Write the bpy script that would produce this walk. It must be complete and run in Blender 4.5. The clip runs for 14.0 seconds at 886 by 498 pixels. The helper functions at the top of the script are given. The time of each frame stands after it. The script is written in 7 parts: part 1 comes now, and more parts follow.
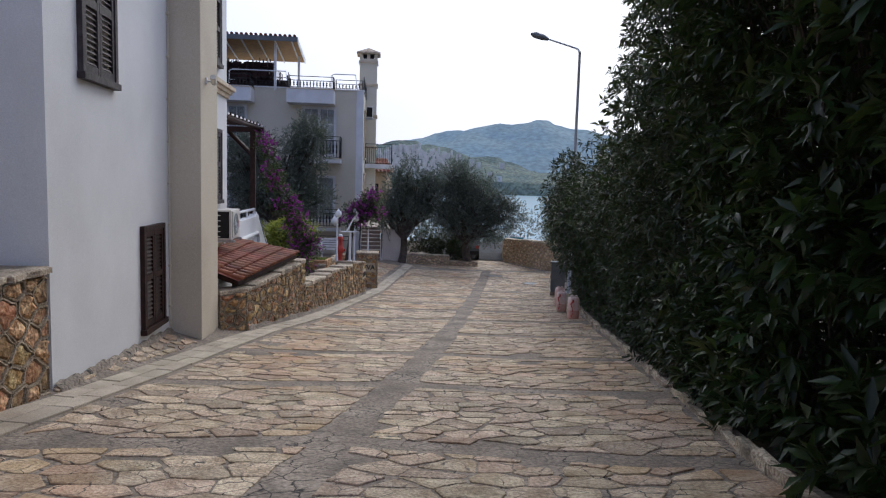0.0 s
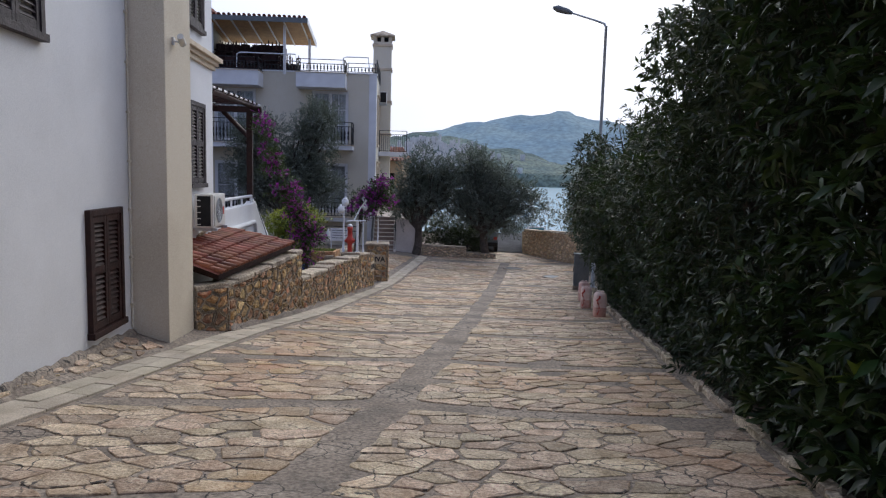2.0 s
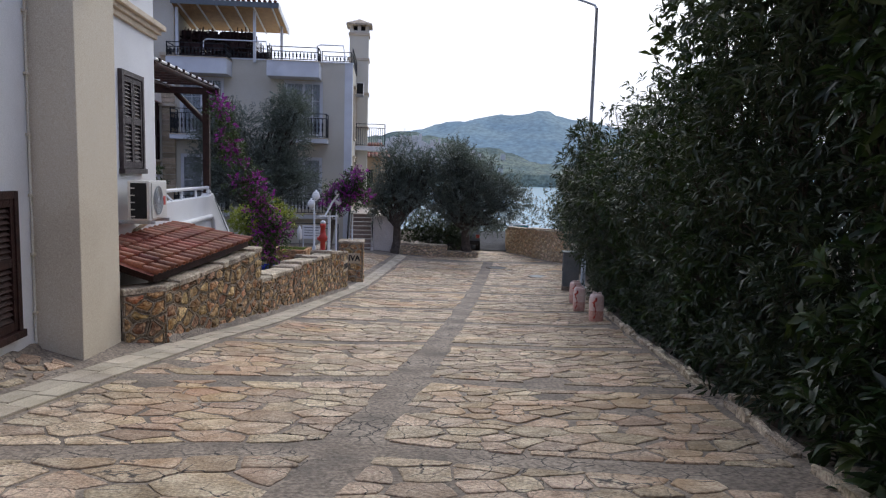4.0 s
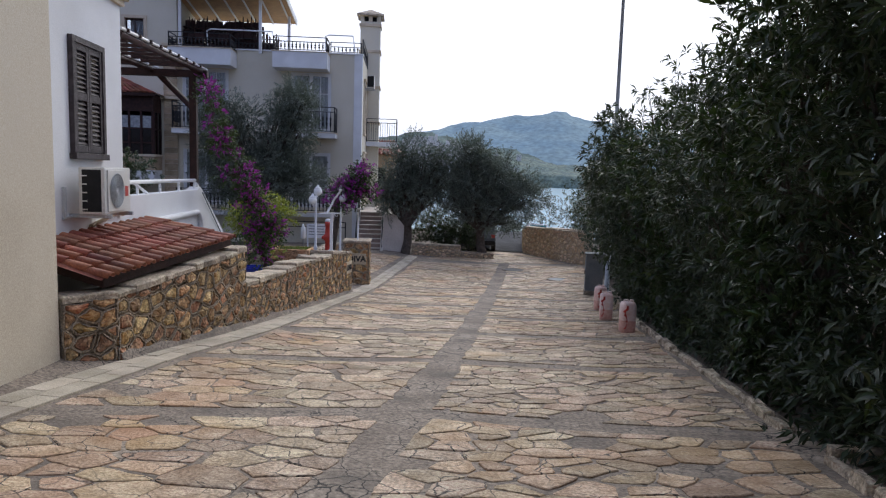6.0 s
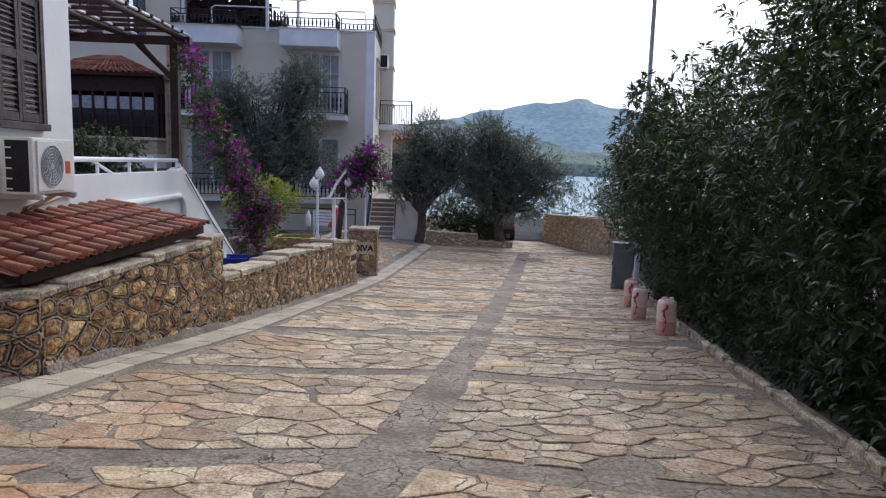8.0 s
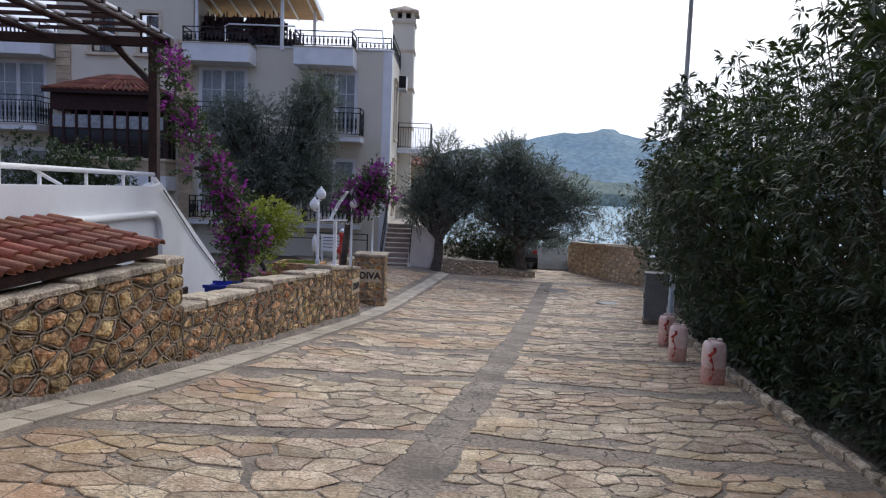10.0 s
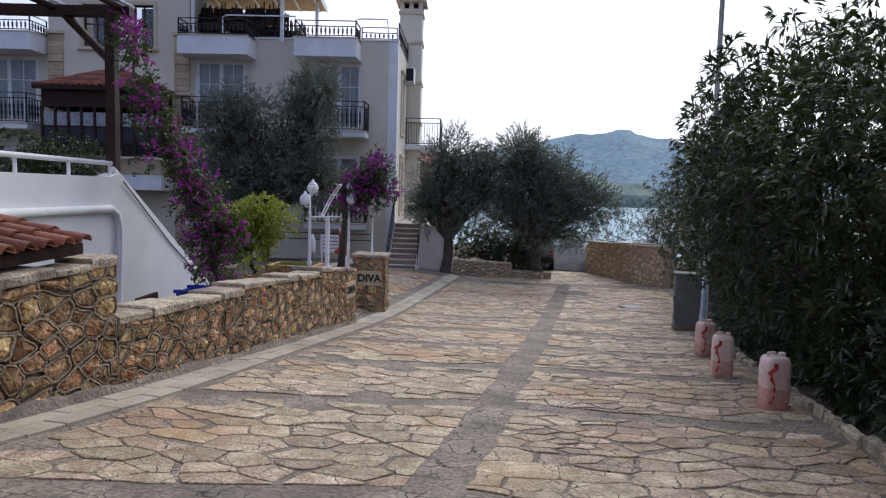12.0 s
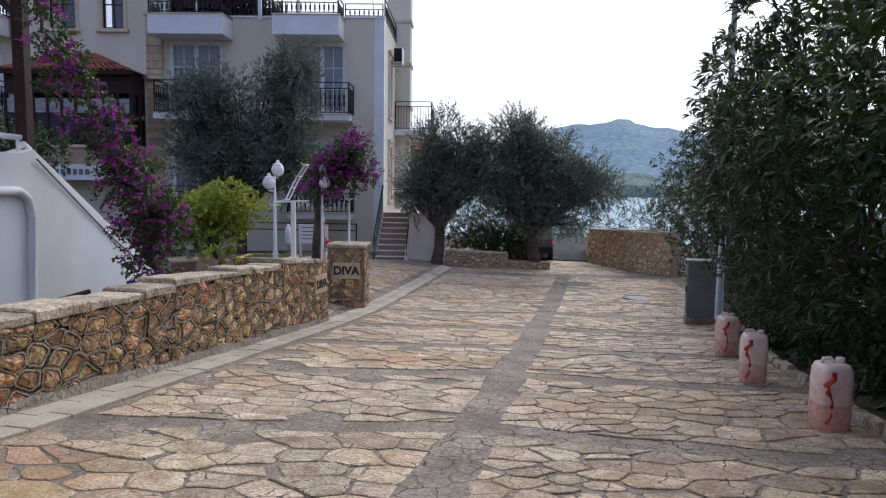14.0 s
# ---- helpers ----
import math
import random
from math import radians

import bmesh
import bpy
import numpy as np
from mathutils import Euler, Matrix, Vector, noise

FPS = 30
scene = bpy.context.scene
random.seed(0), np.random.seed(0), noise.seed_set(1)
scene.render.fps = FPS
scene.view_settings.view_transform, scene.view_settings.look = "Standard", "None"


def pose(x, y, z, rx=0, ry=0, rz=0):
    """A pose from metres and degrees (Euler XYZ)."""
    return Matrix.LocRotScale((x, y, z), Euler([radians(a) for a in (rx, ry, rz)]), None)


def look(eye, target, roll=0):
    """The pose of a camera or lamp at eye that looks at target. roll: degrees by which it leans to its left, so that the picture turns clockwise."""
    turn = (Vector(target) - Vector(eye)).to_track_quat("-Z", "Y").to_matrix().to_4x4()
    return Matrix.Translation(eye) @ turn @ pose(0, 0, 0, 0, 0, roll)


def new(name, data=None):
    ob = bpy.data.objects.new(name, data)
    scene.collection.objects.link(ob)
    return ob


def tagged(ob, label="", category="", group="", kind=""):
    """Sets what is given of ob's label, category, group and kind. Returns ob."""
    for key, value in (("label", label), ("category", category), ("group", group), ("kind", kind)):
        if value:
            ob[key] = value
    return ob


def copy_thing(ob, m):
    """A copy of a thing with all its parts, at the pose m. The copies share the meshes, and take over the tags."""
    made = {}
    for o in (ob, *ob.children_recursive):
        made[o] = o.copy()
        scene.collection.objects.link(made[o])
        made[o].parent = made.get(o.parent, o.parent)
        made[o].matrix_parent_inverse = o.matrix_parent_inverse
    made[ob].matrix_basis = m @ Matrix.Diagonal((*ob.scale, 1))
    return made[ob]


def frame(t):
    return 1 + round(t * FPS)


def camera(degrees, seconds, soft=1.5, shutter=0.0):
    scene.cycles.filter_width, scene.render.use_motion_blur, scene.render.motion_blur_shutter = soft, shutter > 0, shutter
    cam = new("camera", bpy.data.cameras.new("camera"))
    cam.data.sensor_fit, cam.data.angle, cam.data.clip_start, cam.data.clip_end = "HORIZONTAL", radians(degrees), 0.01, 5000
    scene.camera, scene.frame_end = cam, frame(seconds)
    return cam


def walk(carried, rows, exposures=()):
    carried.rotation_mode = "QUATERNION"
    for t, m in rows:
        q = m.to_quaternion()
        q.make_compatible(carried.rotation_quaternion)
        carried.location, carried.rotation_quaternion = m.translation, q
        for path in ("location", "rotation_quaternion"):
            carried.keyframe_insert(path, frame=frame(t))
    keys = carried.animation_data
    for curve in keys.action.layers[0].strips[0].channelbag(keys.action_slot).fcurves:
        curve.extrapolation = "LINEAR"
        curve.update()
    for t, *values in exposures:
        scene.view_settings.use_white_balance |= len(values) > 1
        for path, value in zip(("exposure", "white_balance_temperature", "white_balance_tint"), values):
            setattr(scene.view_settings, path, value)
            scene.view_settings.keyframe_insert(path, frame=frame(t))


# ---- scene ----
cam = camera(66.7, 14.0, soft=1.2)
METRES, EYE, TILT, LEAN, TURN = 11.0, 1.4, 0.0, 0.0, 0.0
ROWS = [
    (0.0, 0.0, 0.0, 0.0, 0.16, -5.59, -1.66),
    (0.5, 0.0073, 0.0349, -0.0046, 1.02, -5.43, -1.58),
    (1.0, 0.0106, 0.0691, -0.0098, 1.39, -5.65, -1.59),
    (1.5, 0.0138, 0.1038, -0.0128, 1.54, -5.85, -1.64),
    (2.0, 0.0163, 0.1418, -0.0168, 1.87, -6.33, -1.56),
    (2.5, 0.0111, 0.18, -0.0219, 1.84, -6.42, -1.52),
    (3.0, 0.0118, 0.2163, -0.0275, 1.73, -6.3, -1.28),
    (3.5, 0.0131, 0.2503, -0.0319, 1.81, -6.38, -1.28),
    (4.0, 0.0153, 0.285, -0.0372, 0.22, -6.32, -1.63),
    (6.5, 0.0253, 0.4603, -0.0567, 1.8, -6.29, -1.74),
    (7.0, 0.0287, 0.4952, -0.061, 2.03, -6.19, -1.58),
    (7.5, 0.032, 0.5299, -0.0639, 2.95, -7.1, -1.56),
    (8.0, 0.0337, 0.567, -0.0671, 3.24, -7.35, -1.74),
    (10.5, 0.059, 0.7425, -0.09, 5.82, -4.71, -2.0),
    (11.0, 0.0632, 0.7772, -0.0954, 5.79, -4.78, -1.61),
    (11.5, 0.0615, 0.8123, -0.0992, 6.24, -4.84, -1.57),
    (12.0, 0.058, 0.8474, -0.1028, 6.74, -4.8, -1.55),
    (12.5, 0.0635, 0.8824, -0.1072, 7.14, -5.03, -1.13),
    (13.0, 0.0659, 0.9158, -0.1127, 7.46, -5.75, -1.19),
    (13.5, 0.0662, 0.9501, -0.1161, 6.72, -5.48, -0.99),
    (14.0, 0.0702, 0.9868, -0.1214, 6.7, -5.46, -0.8),
]
walk(cam, [(t, pose(0, 0, EYE, TILT, LEAN, TURN) @ pose(METRES * x, METRES * y, METRES * z, 90 + pitch, roll, yaw)) for t, x, y, z, yaw, pitch, roll in ROWS],
     exposures=[(0.0, -0.24), (2.0, -0.2), (4.0, -0.12), (7.0, -0.12), (8.0, 0.06), (10.5, -0.1), (11.5, -0.1), (13.0, 0.0), (14.0, 0.04)])

# ---- light: a bright, thinly clouded sky, the sun veiled over the sea ahead ----
SUN_EL, SUN_AZ = 38.0, 18.0          # degrees above the horizon; degrees right of +y
world = bpy.data.worlds.new("sky")
world.use_nodes = True
scene.world = world
wt = world.node_tree
wt.nodes.clear()
w_out = wt.nodes.new("ShaderNodeOutputWorld")
w_bg = wt.nodes.new("ShaderNodeBackground")
w_sky = wt.nodes.new("ShaderNodeTexSky")
w_sky.sky_type = "NISHITA"
w_sky.sun_disc = False
w_sky.sun_elevation, w_sky.sun_rotation = radians(SUN_EL), radians(SUN_AZ)
w_sky.air_density, w_sky.dust_density = 1.0, 2.0
w_scale = wt.nodes.new("ShaderNodeVectorMath")
w_scale.operation = "SCALE"
w_scale.inputs["Scale"].default_value = 0.10
w_tc = wt.nodes.new("ShaderNodeTexCoord")
w_map = wt.nodes.new("ShaderNodeMapping")
w_map.inputs["Scale"].default_value = (1.6, 1.6, 4.0)
w_noise = wt.nodes.new("ShaderNodeTexNoise")
w_noise.inputs["Scale"].default_value = 1.7
w_noise.inputs["Detail"].default_value = 5.0
w_ramp = wt.nodes.new("ShaderNodeValToRGB")
w_ramp.color_ramp.elements[0].position, w_ramp.color_ramp.elements[0].color = 0.30, (0.72, 0.72, 0.72, 1)
w_ramp.color_ramp.elements[1].position, w_ramp.color_ramp.elements[1].color = 0.52, (1, 1, 1, 1)
w_mix = wt.nodes.new("ShaderNodeMixRGB")
w_dot = wt.nodes.new("ShaderNodeVectorMath")
w_dot.operation = "DOT_PRODUCT"
w_dot.inputs[1].default_value = (math.sin(radians(SUN_AZ)) * math.cos(radians(SUN_EL)), math.cos(radians(SUN_AZ)) * math.cos(radians(SUN_EL)), math.sin(radians(SUN_EL)))
w_veil = wt.nodes.new("ShaderNodeValToRGB")       # the cloud veil glows towards the sun and is dull behind
w_veil.color_ramp.elements[0].position, w_veil.color_ramp.elements[0].color = 0.12, (0.26, 0.335, 0.57, 1)
w_veil.color_ramp.elements[1].position, w_veil.color_ramp.elements[1].color = 0.98, (1.52, 1.55, 1.63, 1)
w_veil.color_ramp.elements.new(0.66).color = (0.53, 0.63, 1.02, 1)
w_veil.color_ramp.elements.new(0.86).color = (1.04, 1.11, 1.36, 1)
w_half = wt.nodes.new("ShaderNodeMapRange")
w_half.inputs["From Min"].default_value, w_half.inputs["From Max"].default_value = -1.0, 1.0
wt.links.new(w_tc.outputs["Generated"], w_dot.inputs[0])
wt.links.new(w_dot.outputs["Value"], w_half.inputs["Value"])
wt.links.new(w_half.outputs["Result"], w_veil.inputs["Fac"])
wt.links.new(w_veil.outputs["Color"], w_mix.inputs["Color2"])
wt.links.new(w_tc.outputs["Generated"], w_map.inputs["Vector"])
wt.links.new(w_map.outputs["Vector"], w_noise.inputs["Vector"])
wt.links.new(w_noise.outputs["Fac"], w_ramp.inputs["Fac"])
wt.links.new(w_sky.outputs["Color"], w_scale.inputs[0])
wt.links.new(w_scale.outputs["Vector"], w_mix.inputs["Color1"])
wt.links.new(w_ramp.outputs["Color"], w_mix.inputs["Fac"])
wt.links.new(w_mix.outputs["Color"], w_bg.inputs["Color"])
w_bg.inputs["Strength"].default_value = 1.0
wt.links.new(w_bg.outputs["Background"], w_out.inputs["Surface"])

sun_data = bpy.data.lights.new("sun", "SUN")
sun_data.energy, sun_data.angle, sun_data.color = 1.15, radians(30), (1.0, 0.975, 0.975)
sun = new("sun", sun_data)
_el, _az = radians(SUN_EL), radians(SUN_AZ)
sun.matrix_world = look((60 * math.sin(_az) * math.cos(_el), 60 * math.cos(_az) * math.cos(_el), 60 * math.sin(_el)), (0, 0, 0))


# ---- materials ----
def material(name, dark, light, scale=3.0, rough=0.8, bump=0.2, bump_scale=40.0, stain=None, stain_scale=0.7, stain_amount=0.35,
             metal=0.0, vary=0.0, spec=0.5, translucent=None, through_leaf=0.25, island=False, cracks=0.0, crack_depth=0.7, fine_amount=0.25):
    """Two-scale procedural paint: coarse and fine noise between two colours, stains, bump, and a shift per object or per island."""
    m = bpy.data.materials.new(name)
    m.use_nodes = True
    nt = m.node_tree
    b = nt.nodes["Principled BSDF"]
    tc = nt.nodes.new("ShaderNodeTexCoord")
    geo = nt.nodes.new("ShaderNodeNewGeometry")
    n1 = nt.nodes.new("ShaderNodeTexNoise")
    n1.inputs["Scale"].default_value, n1.inputs["Detail"].default_value = scale, 6.0
    n2 = nt.nodes.new("ShaderNodeTexNoise")
    n2.inputs["Scale"].default_value, n2.inputs["Detail"].default_value = bump_scale, 4.0
    nt.links.new(geo.outputs["Position"], n1.inputs["Vector"])
    nt.links.new(geo.outputs["Position"], n2.inputs["Vector"])
    ramp = nt.nodes.new("ShaderNodeValToRGB")
    ramp.color_ramp.elements[0].position, ramp.color_ramp.elements[0].color = 0.32, (*dark, 1)
    ramp.color_ramp.elements[1].position, ramp.color_ramp.elements[1].color = 0.68, (*light, 1)
    nt.links.new(n1.outputs["Fac"], ramp.inputs["Fac"])
    colour = ramp.outputs["Color"]
    fine = nt.nodes.new("ShaderNodeMixRGB")
    fine.blend_type = "OVERLAY"
    fine.inputs["Fac"].default_value = fine_amount
    nt.links.new(colour, fine.inputs["Color1"])
    grain_ = nt.nodes.new("ShaderNodeMapRange")
    grain_.inputs["From Min"].default_value, grain_.inputs["From Max"].default_value = 0.30, 0.70
    nt.links.new(n2.outputs["Fac"], grain_.inputs["Value"])
    nt.links.new(grain_.outputs["Result"], fine.inputs["Color2"])
    colour = fine.outputs["Color"]
    if stain:
        n3 = nt.nodes.new("ShaderNodeTexNoise")
        n3.inputs["Scale"].default_value, n3.inputs["Detail"].default_value = stain_scale, 8.0
        nt.links.new(geo.outputs["Position"], n3.inputs["Vector"])
        r3 = nt.nodes.new("ShaderNodeValToRGB")
        r3.color_ramp.elements[0].position, r3.color_ramp.elements[0].color = 0.48, (0, 0, 0, 1)
        r3.color_ramp.elements[1].position, r3.color_ramp.elements[1].color = 0.72, (stain_amount,) * 3 + (1,)
        nt.links.new(n3.outputs["Fac"], r3.inputs["Fac"])
        mx = nt.nodes.new("ShaderNodeMixRGB")
        mx.inputs["Color2"].default_value = (*stain, 1)
        nt.links.new(r3.outputs["Color"], mx.inputs["Fac"])
        nt.links.new(colour, mx.inputs["Color1"])
        colour = mx.outputs["Color"]
    if cracks:
        warp = nt.nodes.new("ShaderNodeVectorMath")
        warp.operation = "MULTIPLY_ADD"
        warp.inputs[1].default_value = (0.55 / cracks,) * 3
        n4 = nt.nodes.new("ShaderNodeTexNoise")
        n4.inputs["Scale"].default_value, n4.inputs["Detail"].default_value = cracks * 1.3, 3.0
        nt.links.new(geo.outputs["Position"], n4.inputs["Vector"])
        nt.links.new(n4.outputs["Color"], warp.inputs[0])
        nt.links.new(geo.outputs["Position"], warp.inputs[2])
        vo = nt.nodes.new("ShaderNodeTexVoronoi")
        vo.feature = "DISTANCE_TO_EDGE"
        vo.inputs["Scale"].default_value = cracks
        nt.links.new(warp.outputs["Vector"], vo.inputs["Vector"])
        cr = nt.nodes.new("ShaderNodeMapRange")
        cr.inputs["From Min"].default_value, cr.inputs["From Max"].default_value = 0.002 * cracks, 0.007 * cracks
        cr.inputs["To Min"].default_value, cr.inputs["To Max"].default_value = crack_depth, 0.0
        nt.links.new(vo.outputs["Distance"], cr.inputs["Value"])
        some = nt.nodes.new("ShaderNodeMapRange")      # cracks come and go
        some.inputs["From Min"].default_value, some.inputs["From Max"].default_value = 0.42, 0.58
        nt.links.new(n1.outputs["Fac"], some.inputs["Value"])
        both = nt.nodes.new("ShaderNodeMath")
        both.operation = "MULTIPLY"
        nt.links.new(cr.outputs["Result"], both.inputs[0])
        nt.links.new(some.outputs["Result"], both.inputs[1])
        mc = nt.nodes.new("ShaderNodeMixRGB")
        mc.inputs["Color2"].default_value = (0.025, 0.022, 0.02, 1)
        nt.links.new(both.outputs["Value"], mc.inputs["Fac"])
        nt.links.new(colour, mc.inputs["Color1"])
        colour = mc.outputs["Color"]
    if vary:
        hsv = nt.nodes.new("ShaderNodeHueSaturation")
        mr = nt.nodes.new("ShaderNodeMapRange")
        mr.inputs["To Min"].default_value, mr.inputs["To Max"].default_value = 1 - vary, 1 + vary
        mh = nt.nodes.new("ShaderNodeMapRange")
        mh.inputs["To Min"].default_value, mh.inputs["To Max"].default_value = 0.5 - 0.05 * vary, 0.5 + 0.05 * vary
        if island:
            source = geo.outputs["Random Per Island"]
        else:
            source = nt.nodes.new("ShaderNodeObjectInfo").outputs["Random"]
        w = nt.nodes.new("ShaderNodeTexWhiteNoise")
        w.noise_dimensions = "1D"
        nt.links.new(source, w.inputs["W"])
        nt.links.new(source, mr.inputs["Value"])
        nt.links.new(w.outputs["Value"], mh.inputs["Value"])
        nt.links.new(mr.outputs["Result"], hsv.inputs["Value"])
        nt.links.new(mh.outputs["Result"], hsv.inputs["Hue"])
        nt.links.new(colour, hsv.inputs["Color"])
        colour = hsv.outputs["Color"]
    nt.links.new(colour, b.inputs["Base Color"])
    b.inputs["Roughness"].default_value = rough
    b.inputs["Metallic"].default_value = metal
    b.inputs["Specular IOR Level"].default_value = spec
    if bump:
        bp = nt.nodes.new("ShaderNodeBump")
        bp.inputs["Strength"].default_value = bump
        bp.inputs["Distance"].default_value = 0.02
        nt.links.new(n2.outputs["Fac"], bp.inputs["Height"])
        nt.links.new(bp.outputs["Normal"], b.inputs["Normal"])
    if translucent:
        tr = nt.nodes.new("ShaderNodeBsdfTranslucent")
        tr.inputs["Color"].default_value = (*translucent, 1)
        ms = nt.nodes.new("ShaderNodeMixShader")
        ms.inputs["Fac"].default_value = through_leaf
        out = nt.nodes["Material Output"]
        nt.links.new(b.outputs["BSDF"], ms.inputs[1])
        nt.links.new(tr.outputs["BSDF"], ms.inputs[2])
        nt.links.new(ms.outputs["Shader"], out.inputs["Surface"])
    return m


CEMENT = material("cement", (0.19, 0.152, 0.117), (0.36, 0.297, 0.232), 1.6, 0.8, 0.7, 30, (0.10, 0.086, 0.072), 2.2, 0.7, cracks=5.0, crack_depth=1.0, fine_amount=0.5)
EARTH = material("earth", (0.045, 0.034, 0.024), (0.11, 0.082, 0.056), 4.0, 0.95, 0.8, 30, (0.03, 0.025, 0.02), 1.5, 0.5)
PAVING = material("paving_stone", (0.33, 0.235, 0.144), (0.66, 0.528, 0.378), 5.0, 0.66, 1.0, 40, (0.47, 0.255, 0.105), 0.7, 0.6, vary=0.24, cracks=3.6, crack_depth=0.95, fine_amount=0.4)
PAVING_FAR = material("paving_stone_joined", (0.33, 0.235, 0.144), (0.66, 0.528, 0.378), 5.0, 0.66, 1.0, 40, (0.47, 0.255, 0.105), 0.7, 0.6, vary=0.24, cracks=3.6, crack_depth=0.95, fine_amount=0.4, island=True)
SLAB = material("kerb_slab", (0.40, 0.34, 0.25), (0.58, 0.51, 0.40), 2.5, 0.7, 0.25, 70, (0.3, 0.26, 0.2), 1.3, 0.5, vary=0.14)
RUBBLE = material("rubble_stone", (0.20, 0.105, 0.042), (0.68, 0.47, 0.25), 9.0, 0.85, 1.0, 30, (0.42, 0.17, 0.05), 3.5, 0.8, vary=0.40, fine_amount=0.7)
OCHRE_RUBBLE = material("ochre_rubble", (0.46, 0.32, 0.18), (0.74, 0.57, 0.38), 6.0, 0.85, 0.9, 26, (0.44, 0.24, 0.10), 2.5, 0.6, vary=0.2, fine_amount=0.5)
OCHRE_POINTING = material("ochre_pointing", (0.38, 0.29, 0.19), (0.54, 0.42, 0.29), 6.0, 0.9, 0.6, 50)
POINTING = material("pointing_mortar", (0.26, 0.205, 0.14), (0.46, 0.375, 0.27), 7.0, 0.9, 0.8, 50, (0.13, 0.10, 0.07), 2.0, 0.6, fine_amount=0.5)
COPING = material("coping_stone", (0.34, 0.275, 0.19), (0.64, 0.54, 0.40), 7.0, 0.8, 1.0, 38, (0.17, 0.14, 0.11), 2.6, 0.7, vary=0.18, fine_amount=0.5)
WHITE_WALL = material("white_plaster", (0.71, 0.72, 0.725), (0.81, 0.82, 0.825), 0.8, 0.9, 0.12, 80, (0.60, 0.585, 0.56), 0.9, 0.3)
CREAM_PIER = material("cream_plaster", (0.60, 0.53, 0.41), (0.70, 0.63, 0.50), 0.9, 0.9, 0.12, 80, (0.5, 0.44, 0.35), 0.9, 0.3)
CREAM_WALL = material("pale_cream_facade", (0.66, 0.61, 0.49), (0.74, 0.69, 0.57), 0.6, 0.9, 0.1, 60, (0.55, 0.5, 0.4), 0.5, 0.25)
WHITE_PAINT = material("white_paint", (0.72, 0.73, 0.74), (0.82, 0.83, 0.84), 2.0, 0.5, 0.05, 60, (0.55, 0.53, 0.5), 1.5, 0.2)
TRIM = material("cream_stone_trim", (0.55, 0.45, 0.32), (0.68, 0.58, 0.44), 3.0, 0.8, 0.3, 50)
QUOIN = material("quoin_stone", (0.42, 0.32, 0.21), (0.58, 0.46, 0.32), 3.0, 0.85, 0.5, 30, vary=0.2)
BROWN_WOOD = material("dark_brown_wood", (0.018, 0.0075, 0.0065), (0.048, 0.019, 0.015), 9.0, 0.55, 0.3, 60, spec=0.25)
WORN_WOOD = material("worn_brown_wood", (0.018, 0.011, 0.013), (0.048, 0.034, 0.037), 16.0, 0.6, 0.6, 60, (0.18, 0.16, 0.165), 9.0, 0.3)
TERRACOTTA = material("terracotta", (0.22, 0.065, 0.035), (0.36, 0.12, 0.065), 3.0, 0.6, 0.35, 50, (0.09, 0.035, 0.025), 1.6, 0.6, vary=0.22)
BLACK_IRON = material("black_iron", (0.012, 0.012, 0.014), (0.025, 0.025, 0.028), 8.0, 0.45, 0.1, 60, metal=0.3)
# near-black that paints in the shade of rooms and flue; also coils and panes
SHADE_AND_DARK = material("shade_and_dark_parts", (0.01, 0.01, 0.01), (0.018, 0.018, 0.018), 8.0, 0.9, 0.0, 60)
GREY_METAL = material("grey_metal", (0.13, 0.15, 0.16), (0.20, 0.22, 0.23), 3.0, 0.5, 0.08, 60, (0.12, 0.1, 0.08), 3, 0.35, metal=0.2)
PALE_METAL = material("galvanised_steel", (0.42, 0.45, 0.47), (0.55, 0.58, 0.60), 3.0, 0.5, 0.05, 60, metal=0.15)
AC_WHITE = material("appliance_white", (0.62, 0.61, 0.57), (0.74, 0.73, 0.69), 3.0, 0.45, 0.05, 60, (0.5, 0.44, 0.33), 3.0, 0.35)
JUG = material("milky_plastic", (0.70, 0.45, 0.39), (0.82, 0.66, 0.60), 1.6, 0.35, 0.05, 20, (0.66, 0.33, 0.27), 2.0, 0.5)
JUG_FULL = material("milky_plastic_filled", (0.60, 0.31, 0.25), (0.70, 0.42, 0.35), 1.6, 0.35, 0.05, 20)
RED = material("red_paint", (0.42, 0.03, 0.02), (0.55, 0.06, 0.04), 5.0, 0.5, 0.1, 60)
BARK = material("bark", (0.045, 0.035, 0.028), (0.12, 0.095, 0.075), 9.0, 0.95, 1.0, 25)
LEAF_HEDGE = material("glossy_leaf", (0.013, 0.027, 0.009), (0.038, 0.066, 0.020), 2.0, 0.36, 0.0, 60, vary=0.55, spec=0.42, island=True, translucent=(0.065, 0.105, 0.022), through_leaf=0.2)
DARK_PANE = material("dark_pane", (0.008, 0.008, 0.010), (0.014, 0.014, 0.017), 2.0, 0.06, 0.0, 60, spec=0.4)
LEAF_YOUNG = material("young_leaf", (0.09, 0.15, 0.02), (0.16, 0.22, 0.035), 3.0, 0.45, 0.0, 60, vary=0.3, island=True, translucent=(0.25, 0.3, 0.05))
LEAF_LOQUAT = material("loquat_leaf", (0.026, 0.046, 0.014), (0.070, 0.098, 0.030), 2.0, 0.42, 0.0, 60, vary=0.5, spec=0.4, island=True, translucent=(0.10, 0.14, 0.03), through_leaf=0.2)
LEAF_OLEANDER = material("oleander_leaf", (0.014, 0.026, 0.013), (0.046, 0.066, 0.036), 2.0, 0.42, 0.0, 60, vary=0.5, spec=0.4, island=True, translucent=(0.07, 0.10, 0.03), through_leaf=0.18)
